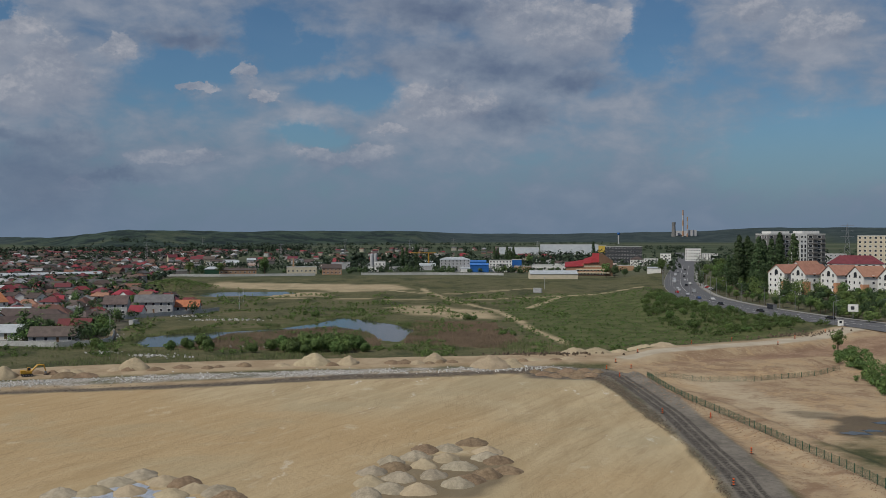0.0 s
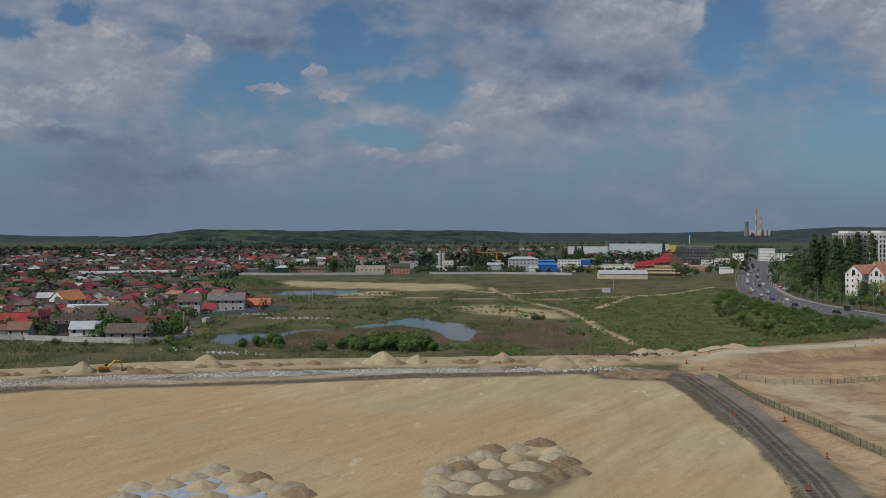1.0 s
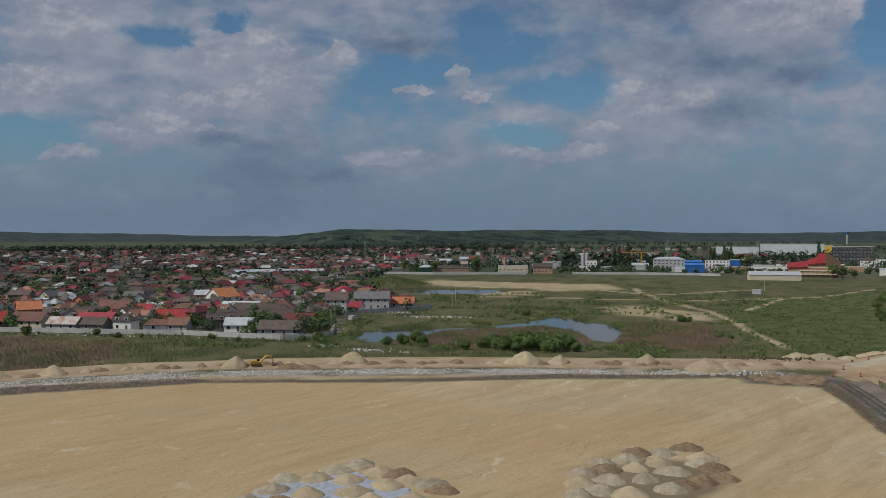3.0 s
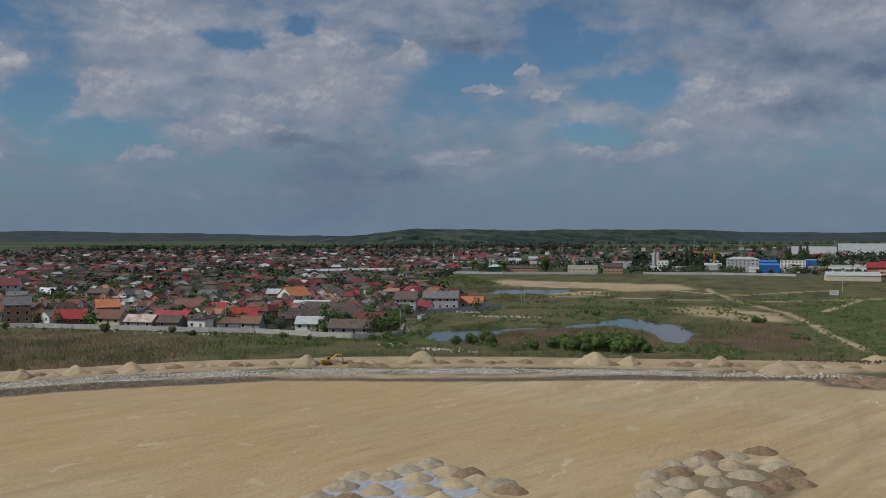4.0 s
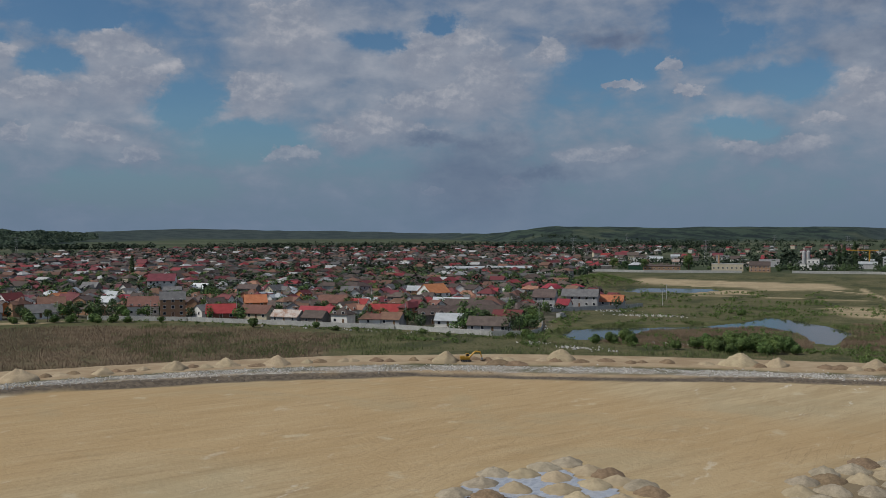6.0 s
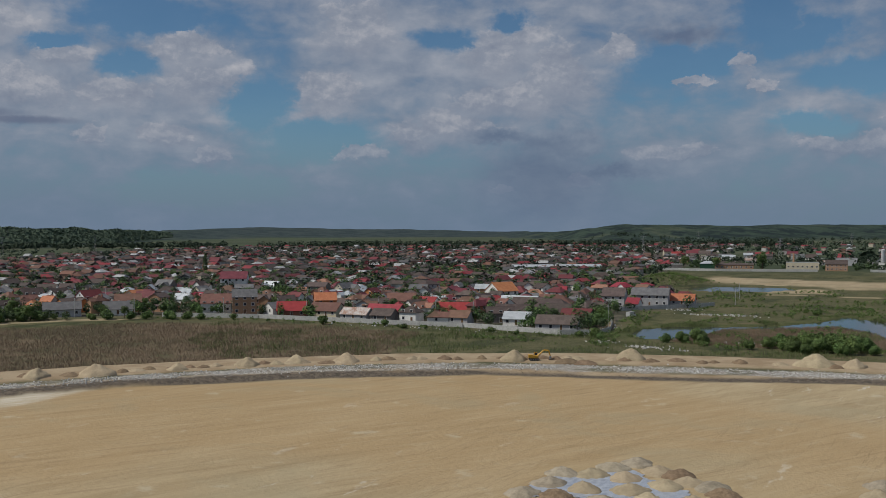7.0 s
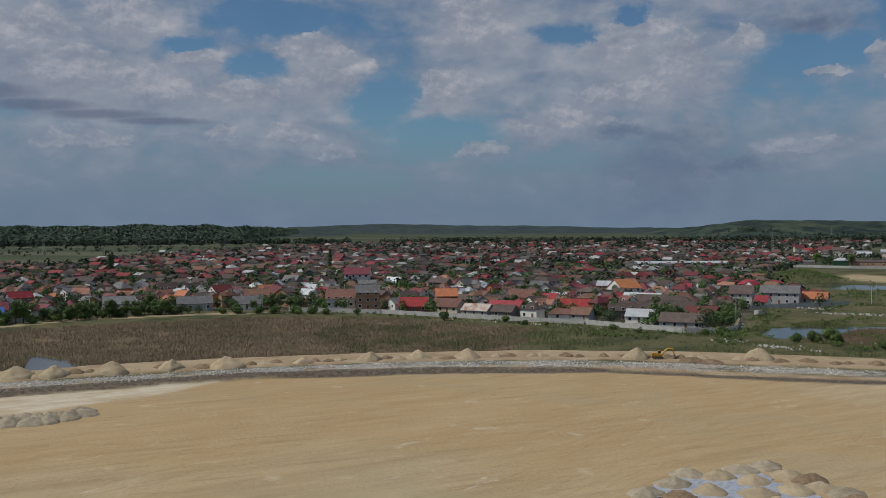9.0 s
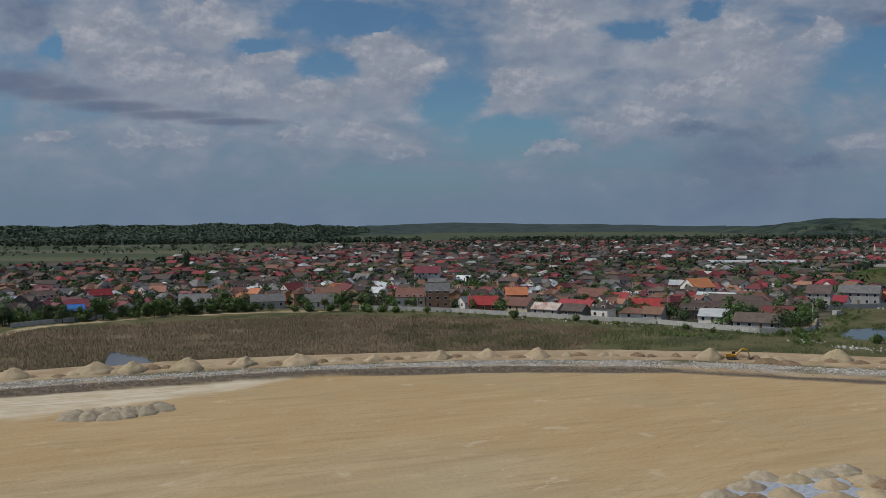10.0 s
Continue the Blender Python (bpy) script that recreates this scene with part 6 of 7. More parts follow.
# ---- excavator ----
def excavator(x, y, turn):
    top = thing("excavator", x, y, turn, None, "yellow tracked excavator standing on broken stone", "excavator")
    for side in (-1, 1):
        s = Shape()
        prof = [(-1.9, 0.35), (-1.6, 0.05), (1.6, 0.05), (1.9, 0.35), (1.7, 0.75), (-1.7, 0.75)]
        y0, y1 = side * 1.35 - 0.28, side * 1.35 + 0.28
        v = [(a, y0, b) for a, b in prof] + [(a, y1, b) for a, b in prof]
        s.solid(v, [tuple(range(6)), tuple(range(6, 12))[::-1]] + [(i, i + 6, (i + 1) % 6 + 6, (i + 1) % 6) for i in range(6)])
        for k in range(12):
            s.box(-1.75 + k * 0.3, y0 - 0.02, 0.73, -1.58 + k * 0.3, y1 + 0.02, 0.80)
        tr = piece("track", s.mesh("track", ["rubber"]), top, "dark steel crawler track")
        for k in range(4):
            piece("roller", Shape().rod((-1.3 + k * 0.87, y0 - 0.03, 0.4), (-1.3 + k * 0.87, y1 + 0.03, 0.4), 0.24, 0.24, 10).mesh("roller", ["steel"]), tr)
    s = Shape().box(-1.7, -1.2, 0.85, 1.5, 1.2, 1.25).box(-2.1, -1.25, 1.05, -0.4, 1.25, 2.05).box(-0.4, -1.25, 1.2, 1.3, -0.1, 1.75).rod((0, 0, 0.6), (0, 0, 0.9), 0.7, 0.7, 14)
    piece("body", s.mesh("body", ["yellow_paint"]), top)
    c = Shape().solid([(0.0, 0.15, 1.25), (1.5, 0.15, 1.25), (1.5, 1.2, 1.25), (0.0, 1.2, 1.25), (0.05, 0.2, 2.9), (1.1, 0.2, 2.9), (1.1, 1.15, 2.9), (0.05, 1.15, 2.9)], [(3, 2, 1, 0), (4, 5, 6, 7), (0, 1, 5, 4), (1, 2, 6, 5), (2, 3, 7, 6), (3, 0, 4, 7)])
    cab = piece("cab", c.mesh("cab", ["yellow_paint"]), top)
    g = Shape().box(0.2, 0.16, 1.9, 1.1, 0.175, 2.75).box(0.2, 1.185, 1.9, 1.1, 1.2, 2.75)
    piece("cab_window", Shape().solid([(1.46, 0.25, 1.75), (1.46, 1.1, 1.75), (1.16, 1.05, 2.8), (1.16, 0.3, 2.8), (1.40, 0.25, 1.75), (1.40, 1.1, 1.75), (1.10, 1.05, 2.8), (1.10, 0.3, 2.8)], [(0, 1, 2, 3), (7, 6, 5, 4), (0, 4, 5, 1), (3, 2, 6, 7), (0, 3, 7, 4), (1, 5, 6, 2)]).mesh("cab_window", ["glass"]), cab)
    piece("cab_window", g.mesh("cab_window", ["glass"]), cab)
    piece("boom", Shape().rod((1.2, -0.1, 1.5), (3.4, -0.1, 3.7), 0.36, 0.32, 4).rod((3.4, -0.1, 3.7), (5.4, -0.1, 3.5), 0.32, 0.24, 4).mesh("boom", ["yellow_paint"]), top)
    piece("stick", Shape().rod((5.2, -0.1, 3.7), (5.9, -0.1, 1.5), 0.24, 0.18, 4).mesh("stick", ["yellow_paint"]), top)
    piece("bucket", Shape().solid([(5.5, -0.55, 1.5), (6.3, -0.55, 1.4), (6.2, -0.55, 0.7), (5.5, -0.55, 0.6), (5.5, 0.35, 1.5), (6.3, 0.35, 1.4), (6.2, 0.35, 0.7), (5.5, 0.35, 0.6)], [(0, 1, 2, 3), (7, 6, 5, 4), (0, 4, 5, 1), (1, 5, 6, 2), (2, 6, 7, 3), (3, 7, 4, 0)]).mesh("bucket", ["steel"]), top)
    piece("ram", Shape().rod((1.5, -0.1, 1.7), (3.0, -0.1, 2.9), 0.09, 0.07, 8).mesh("ram", ["steel"]), top)
    return top


for hx, hy, hr in ((35, 281, 3.2), (38, 278, 3.0), (31, 283, 2.6), (40, 282, 2.4), (34, 277.5, 2.2), (28, 279, 2.4), (31, 276, 2.6), (37, 274, 2.8), (41, 275, 2.4), (43, 279, 2.2), (26, 281.5, 2.0)):
    heap(hx, hy, "pile_dark", hr, 0.9, words="beside the haul road")
excavator(-112.5, 270, 28).scale = (0.8, 0.8, 0.8)
heap(-103, 272, "pile_dark", 4.2, 1.4, words="beside the sand road")
heap(-98, 273, "pile_dark", 4.0, 1.3, words="beside the sand road")


# ---- roadwork barriers ----
def barrier(x, y):
    top = thing("barrier_post", x, y, math.degrees(math.atan2(-x, y)), None, "orange and white striped roadwork barrier post", "barrier", "roadwork barriers")
    piece("base", Shape().box(-0.4, -0.2, 0, 0.4, 0.2, 0.12).mesh("base", ["rubber"]), top)
    s = Shape()
    for k in range(5):
        s.solid([(-0.14, -0.03, 0.15 + k * 0.21), (0.14, -0.03, 0.15 + k * 0.21 + (0.0)), (0.14, -0.03, 0.36 + k * 0.21), (-0.14, -0.03, 0.36 + k * 0.21), (-0.14, 0.03, 0.15 + k * 0.21), (0.14, 0.03, 0.15 + k * 0.21), (0.14, 0.03, 0.36 + k * 0.21), (-0.14, 0.03, 0.36 + k * 0.21)],
                [(0, 1, 2, 3), (7, 6, 5, 4), (0, 3, 7, 4), (1, 5, 6, 2), (0, 4, 5, 1), (3, 2, 6, 7)], k % 2)
    piece("board", s.mesh("board", ["orange_paint", "rubber"]), top)


for x, y in ((44.9, 154), (54.9, 177.5), (56.6, 211), (47.4, 215.5), (47.8, 270), (46.7, 285), (52.1, 301), (62, 318), (84, 338), (100, 346), (124, 352), (140, 366), (55, 292), (112, 334)):
    barrier(x, y)


# ---- broken stone, rubble and clods ----
def scatter(name, spots, size, material, label, seed=1, squash=0.6):
    rng = random.Random(seed)
    s = Shape()
    for x, y in spots:
        z, r = height1(x, y), size * rng.uniform(0.5, 1.5)
        p = [Vector((rng.uniform(0.6, 1) * math.cos(a), rng.uniform(0.6, 1) * math.sin(a), 0)) * r for a in (0.3, 1.7, 2.9, 4.2, 5.3)]
        up = r * squash * rng.uniform(0.7, 1.4)
        s.solid([Vector((x, y, z - 0.1)) + q for q in p] + [Vector((x, y, z + up)) + q * 0.55 for q in p], [(0, 1, 6, 5), (1, 2, 7, 6), (2, 3, 8, 7), (3, 4, 9, 8), (4, 0, 5, 9), (5, 6, 7, 8, 9)])
    return tagged(new(name, s.mesh(name, [material])), label, "stones", kind="stuff")


M["stone_white"] = surface("stone_white", (0.36, 0.35, 0.33), (0.60, 0.59, 0.56), 0.9, 0.95, 0.2, island=0.7)
M["clod"] = surface("clod", (0.07, 0.055, 0.042), (0.17, 0.125, 0.085), 0.6, 0.95, 0.2, island=0.7)
M["clod_red"] = surface("clod_red", (0.20, 0.115, 0.07), (0.34, 0.22, 0.135), 0.6, 0.95, 0.2, island=0.7)
sp = []
line_pts = along(STONES, 0.07)
for x, y, a in line_pts:
    o = rnd.gauss(0.8, 3.0)
    sp.append((x - math.sin(radians(a)) * o, y + math.cos(radians(a)) * o))
sp = np.array(sp)
sp = sp[(inside(PLATFORM, sp[:, 0], sp[:, 1]) < -3.2) & (fractal(sp[:, 0], sp[:, 1], 9, 81) > 0.40)]
scatter("broken_stone", [tuple(p) for p in sp], 0.26, "stone_white", "pale broken stone tipped along the road bed")
sp = []
for x, y, a in along(PLATFORM[1:12], 0.15):
    o = rnd.uniform(0.5, 7)
    sp.append((x - math.sin(radians(a)) * o, y + math.cos(radians(a)) * o))
for x, y, a in along(HAUL_S, 0.08):
    o = rnd.gauss(-6.0, 1.0)
    sp.append((x - math.sin(radians(a)) * o, y + math.cos(radians(a)) * o))
for _ in range(500):
    sp.append((rnd.gauss(33, 7), rnd.gauss(280, 5)))
sp = np.array(sp)
sp = [tuple(p) for p in sp[inside(PLATFORM, sp[:, 0], sp[:, 1]) < 0.3]]
scatter("dark_clods", sp, 0.15, "clod", "dark crumbled earth at the edge of the road bed", 2)
sp = []
for x, y, a in along([(p[0] - 3, p[1]) for p in FENCE], 0.12):
    sp.append((x + rnd.gauss(0, 2.2), y))
for _ in range(700):
    sp.append((rnd.uniform(60, 120), rnd.uniform(270, 305)))
scatter("loose_earth", sp, 0.13, "clod_red", "loose red-brown earth along the fence bank", 3)
sp = [(rnd.gauss(33, 7), rnd.gauss(322, 3)) for _ in range(500)] + [(rnd.gauss(128, 8), rnd.gauss(366, 3)) for _ in range(160)]
scatter("dark_rubble", sp, 0.45, "clod", "heap of dark rubble and roots", 4, 1.0)
sp = []
for bx, by, sx, sy, n in ((-95, 452, 6, 2.5, 110), (-104, 450, 5, 2, 60), (-112, 330, 3, 2, 60), (-96, 322, 3, 1.5, 50), (-126, 372, 2, 6, 30), (-60, 345, 5, 2, 30), (-50, 350, 4, 2, 24), (-185, 344, 20, 2, 50), (-120, 470, 6, 2, 40), (-88, 318, 5, 2, 30)):
    sp += [(rnd.gauss(bx, sx), rnd.gauss(by, sy)) for _ in range(n)]
scatter("rubble", sp, 0.45, "stone_white", "white rubble and rubbish lying in the grass", 5, 0.7)


# ---- larger buildings ----
def block(name, x, y, w_, d_, h, wall, roof="roof_metal", floors=0, cols=0, turn=None, z=None, rise=0.0, label="", category="building", side_cols=0, gable=True, win=(1.5, 1.4), group=""):
    """A hall or block of flats that faces the open land."""
    turn = math.degrees(math.atan2(-x, y)) if turn is None else turn
    top = thing(name, x, y, turn, z, label, category, group)
    piece("wall", wall_mesh(w_, d_, h, max(rise, 0.01), gable and rise > 0, wall), top)
    if rise:
        piece("roof", roof_mesh(w_, d_, rise, gable, roof, 0.3), top, m=pose(0, 0, h))
    else:
        s = Shape().box(-w_ / 2 + 0.25, -d_ / 2 + 0.25, h - 0.1, w_ / 2 - 0.25, d_ / 2 - 0.25, h + 0.06)
        piece("roof", s.mesh("roof", [roof]), top)
        piece("parapet", ring_flat(w_, d_, h), top)
    for f in range(floors):
        for i in range(cols):
            window(top, pose(-w_ / 2 + (i + 0.5) * w_ / cols, -d_ / 2, (f + 0.36) * h / floors) @ Matrix.Diagonal((win[0], 1, win[1], 1)))
        for i in range(side_cols):
            for sx in (-1, 1):
                window(top, pose(sx * w_ / 2, -d_ / 2 + (i + 0.5) * d_ / side_cols, (f + 0.36) * h / floors, 0, 0, 90 * sx) @ Matrix.Diagonal((win[0], 1, win[1], 1)))
    return top


def ring_flat(w_, d_, h, t=0.25, up=0.5):
    o, i = [(-w_ / 2 - 0.04, -d_ / 2 - 0.04), (w_ / 2 + 0.04, -d_ / 2 - 0.04), (w_ / 2 + 0.04, d_ / 2 + 0.04), (-w_ / 2 - 0.04, d_ / 2 + 0.04)], [(-w_ / 2 + t, -d_ / 2 + t), (w_ / 2 - t, -d_ / 2 + t), (w_ / 2 - t, d_ / 2 - t), (-w_ / 2 + t, d_ / 2 - t)]
    v = [(x, y, z) for z in (h - 0.15, h + up) for x, y in o + i]
    f = []
    for k in range(4):
        j = (k + 1) % 4
        f += [(8 + k, 8 + j, 12 + j, 12 + k), (k, j, 8 + j, 8 + k), (4 + j, 4 + k, 12 + k, 12 + j), (j, k, 4 + k, 4 + j)]
    return mesh_of("parapet", v, f, ["concrete"])


M["blue_sheet"] = surface("blue_sheet", (0.02, 0.10, 0.34), (0.03, 0.15, 0.45), 0.3, 0.5, 0.05)
M["hall_sheet"] = surface("hall_sheet", (0.50, 0.53, 0.57), (0.62, 0.65, 0.68), 0.05, 0.5, 0.02)
M["yellow_wall"] = surface("yellow_wall", (0.55, 0.38, 0.06), (0.65, 0.46, 0.10), 0.3, 0.8, 0.05)
M["charcoal"] = surface("charcoal", (0.045, 0.047, 0.055), (0.07, 0.072, 0.08), 0.3, 0.8, 0.05)
M["red_sheet"] = surface("red_sheet", (0.22, 0.020, 0.024), (0.30, 0.034, 0.038), 0.3, 0.5, 0.1)
M["dark_block"] = surface("dark_block", (0.16, 0.155, 0.15), (0.21, 0.205, 0.20), 0.3, 0.85, 0.05)
M["peach_wall"] = surface("peach_wall", (0.50, 0.25, 0.14), (0.58, 0.31, 0.18), 0.3, 0.85, 0.05)
M["brown_clad"] = surface("brown_clad", (0.15, 0.085, 0.055), (0.20, 0.12, 0.08), 0.3, 0.7, 0.05)

b_ = block("office_block", 12, 1000, 30, 13, 12, "grey_wall", "roof_metal", 4, 8, rise=2.2, gable=False, label="grey four-storey block with rows of windows")
block("warehouse", 36, 988, 18, 14, 7, "blue_sheet", "roof_blue", rise=1.5, label="bright blue sheet metal warehouse")
block("warehouse", 34, 1020, 20, 14, 9.5, "blue_sheet", "roof_blue", rise=1.2, label="blue sheet metal hall behind a lower one")
block("office_block", 61, 1060, 24, 12, 9.5, "white_wall", "roof_grey", 3, 7, label="white three-storey office block with a flat roof")
block("office_block", 78, 1058, 10, 12, 10.4, "blue_sheet", "roof_grey", label="blue clad end block of an office")
block("warehouse", 93, 846, 40, 14, 4.2, "cream_wall", "roof_metal", rise=2.6, turn=2, label="long beige shed with a white metal roof")
block("warehouse", 107, 1015, 34, 12, 5.0, "white_wall", "roof_metal", 1, 9, label="low white workshop with small windows")
block("apartment_block", 229, 1269, 46, 16, 21, "charcoal", "roof_grey", 5, 12, label="dark grey five-storey block of flats under construction", side_cols=3)
block("warehouse", 305, 1925, 18, 14, 13, "yellow_wall", "roof_grey", label="yellow building beside a large hall")
block("warehouse", 225, 1790, 100, 60, 17, "hall_sheet", "roof_metal", label="large pale grey logistics hall", turn=-4)
block("warehouse", 135, 1775, 70, 50, 12, "hall_sheet", "roof_metal", label="lower wing of a pale grey logistics hall", turn=-4)
block("house", 222, 1146, 15, 11, 8, "white_wall", "roof_brown", 2, 4, rise=3.2, gable=False, label="white two-storey house with a brown hipped roof", category="house")
block("house", 241, 1160, 16, 10, 7, "white_wall", "roof_metal", 2, 4, label="white flat-roofed house by the main road", category="house")
block("house", 256, 1150, 12, 10, 11, "white_wall", "roof_grey", 3, 3, label="tall plain white house by the main road", category="house")
block("kiosk", 62, 655, 5.5, 2.5, 2.5, "grey_wall", "roof_metal", label="small pale cabin alone in the meadow", category="cabin", turn=-18)
block("kiosk", 185, 876, 12, 7, 4.6, "white_wall", "roof_metal", rise=0.6, label="small white depot beside the main road", category="depot")
block("factory", -134, 948, 28, 12, 6.5, "cream_wall", "roof_metal", 1, 7, label="old cream factory hall with a pale roof")
block("factory", -104, 936, 18, 12, 6, "tan_wall", "roof_brown", 2, 5, rise=3.4, label="long house with a steep dark brown roof")
block("factory", -64, 1016, 11, 10, 9.5, "white_wall", "roof_grey", 2, 3, label="white plant building beside a cement silo")
block("warehouse", -50, 1012, 18, 10, 4, "grey_wall", "roof_grey", label="low grey shed at a concrete plant")
block("filling_station", -263, 912, 14, 8, 3.6, "white_wall", "roof_metal", 1, 4, label="small filling station with a white roof", category="filling station")
block("warehouse", -192, 936, 34, 10, 4.2, "tan_wall", "roof_brown", 1, 8, rise=1.2, label="long low brown shed behind a fence")
block("warehouse", -240, 918, 10, 8, 4.4, "dark_wall", "roof_grey", label="dark shed beside a filling station")
block("warehouse", -216, 936, 14, 9, 5.0, "green_paint", "roof_metal", rise=2.2, gable=False, label="green and white curved-roof hall")
block("warehouse", -321, 821, 78, 14, 4.6, "grey_wall", "roof_metal", 1, 16, turn=31, rise=1.6, label="long low grey hall with a pale roof among the houses")
block("warehouse", -547, 715, 22, 10, 4.4, "white_wall", "roof_metal", 1, 5, label="low white hall among the houses")
block("warehouse", -512, 788, 15, 10, 4.8, "white_wall", "roof_metal", label="white sheet metal hall among the houses")
for x, y, w_ in ((-306, 1247, 16), (-290, 1240, 14), (-330, 1260, 12), (-120, 1150, 12), (-80, 1180, 13), (-30, 1260, 14), (-160, 1200, 12), (-200, 1330, 13), (-60, 1330, 12), (110, 1380, 13), (30, 1420, 12), (-360, 1330, 12)):
    house(x, y, math.degrees(math.atan2(-x, y)) + rnd.uniform(-15, 15), w_, 10, rnd.choice((1.2, 2)), rnd.choice(("roof_red", "roof_maroon", "roof_red", "roof_brown")), rnd.choice(("white_wall", "cream_wall")), True, group="houses by the works", windows=False)
for _ in range(48):
    x = rnd.uniform(-330, 230)
    y = rnd.uniform(985, 1250)
    block("warehouse", x, y, rnd.uniform(9, 22), 9, rnd.uniform(3, 5.5), rnd.choice(("grey_wall", "dark_wall", "white_wall", "tan_wall", "grey_wall")), rnd.choice(("roof_grey", "roof_metal", "roof_brown", "roof_rust")), rise=rnd.choice((0, 1.4, 2.2)), label="low workshop shed on the industrial strip", group="sheds on the industrial strip")
# works house with a red roof that steps up to a brown tower
top = thing("hotel", 133, 910, 8, None, "brown stepped building with a bright red sloping roof", "hotel")
top.matrix_basis = pose(133, 910, height1(133, 910), 0, 0, -8)
piece("wall", Shape().box(-21, -8, -1, 14, 8, 8).box(-6, -6, 8, 14, 8, 11).mesh("wall", ["tan_wall"]), top)
piece("tower", Shape().solid([(9, -7, -1), (21, -7, -1), (21, 9, -1), (9, 9, -1), (9, -7, 19.5), (11.5, -7, 20.3), (21, -7, 13.5), (9, 9, 19.5), (11.5, 9, 20.3), (21, 9, 13.5)], [(3, 2, 1, 0), (0, 1, 6, 5, 4), (2, 3, 7, 8, 9), (1, 2, 9, 6), (3, 0, 4, 7), (4, 5, 8, 7), (5, 6, 9, 8)]).mesh("tower", ["brown_clad"]), top, "brown clad tower")


def slab(front, back, thick=0.4):
    """A sloping roof plane between a front and a back edge, with its thickness and closed sides."""
    v = [*front, *reversed(back)]
    v += [(p[0], p[1], p[2] - thick) for p in v]
    return Shape().solid(v, [(0, 1, 2, 3), (7, 6, 5, 4), (0, 4, 5, 1), (1, 5, 6, 2), (2, 6, 7, 3), (3, 7, 4, 0)])


piece("roof", slab(((-22, -8.8, 8.2), (-5, -8.8, 9.0)), ((-22, 5, 11.8), (-5, 5, 14.2))).mesh("roof", ["red_sheet"]), top)
piece("roof", slab(((-5, -7.2, 11.2), (3, -7.2, 11.8)), ((-5, 5, 15.0), (3, 5, 17.5))).mesh("roof", ["red_sheet"]), top)
piece("roof", slab(((1.5, -7.4, 12.2), (9, -7.4, 12.6)), ((3, 4, 20.2), (9, 4, 20.4))).mesh("roof", ["red_sheet"]), top)
for f in range(3):
    piece("balcony", Shape().box(-12, -9.4 + f * 0.8, 2.3 + 3 * f, 18, -7.0, 3.2 + 3 * f).mesh("balcony", ["cream_wall"]), top)
    for i in range(9):
        window(top, pose(-10 + i * 3.0, -8.03 if f < 2 else -6.53, 0.8 + 3 * f + 0.4) @ Matrix.Diagonal((1.8, 1, 1.1, 1)))


# block of flats with white strips
def tower_block():
    w_, d_, fl, fh = 43.0, 16.0, 10, 3.1
    h = fl * fh
    x, y = 236, 680
    top = thing("apartment_tower", x, y, 14, None, "ten-storey grey block of flats with white vertical strips", "apartment building")
    piece("wall", Shape().box(-w_ / 2, -d_ / 2, -3, w_ / 2, d_ / 2, h).mesh("wall", ["dark_block"]), top)
    for a, b in ((-4.6, 1.0), (1.6, 7.4)):
        piece("strip", Shape().box(a, -d_ / 2 - 0.5, -2, b, -d_ / 2 + 0.2, h + 1.0).mesh("strip", ["white_wall"]), top, "white plastered strip")
    piece("roof", Shape().box(-w_ / 2 + 0.3, -d_ / 2 + 0.3, h - 0.1, w_ / 2 - 0.3, d_ / 2 - 0.3, h + 0.1).mesh("roof", ["roof_grey"]), top)
    piece("parapet", ring_flat(w_, d_, h, up=0.9), top)
    piece("penthouse", Shape().box(-18, -5, h, -4, 6, h + 2.4).mesh("penthouse", ["white_wall"]), top)
    piece("penthouse", Shape().box(6, -5, h, 19, 6, h + 2.6).mesh("penthouse", ["white_wall"]), top)
    for f in range(fl):
        z = f * fh
        for u, wd in ((-19.3, 2.4), (-13.5, 2.6), (-7.6, 2.6), (10.2, 3.0), (16.8, 3.0)):
            window(top, pose(u, -d_ / 2, z + 1.0) @ Matrix.Diagonal((wd, 1, 1.5, 1)))
        for u in (-16.4, -10.4, 13.6, 19.6):
            if u in (-10.4, 13.6, 19.6):
                s = Shape().box(u - 1.6, -d_ / 2 - 1.2, z + 0.0, u + 1.6, -d_ / 2, z + 0.16).box(u - 1.6, -d_ / 2 - 1.2, z + 0.16, u + 1.6, -d_ / 2 - 1.1, z + 1.1).box(u - 1.6, -d_ / 2 - 1.1, z + 0.16, u - 1.5, -d_ / 2, z + 1.1).box(u + 1.5, -d_ / 2 - 1.1, z + 0.16, u + 1.6, -d_ / 2, z + 1.1)
                piece("balcony", s.mesh("balcony", ["dark_block"]), top)
        for u in (-2.9, -0.5, 3.3, 5.8):
            window(top, pose(u, -d_ / 2 - 0.5, z + (1.0 if f > 7 else 0.4)) @ Matrix.Diagonal((1.3, 1, 1.4 if f > 7 else 2.5, 1)))
        for v in (-4.5, 1.5):
            window(top, pose(-w_ / 2, v, z + 1.0, 0, 0, -90) @ Matrix.Diagonal((2.0, 1, 1.5, 1)))


tower_block()


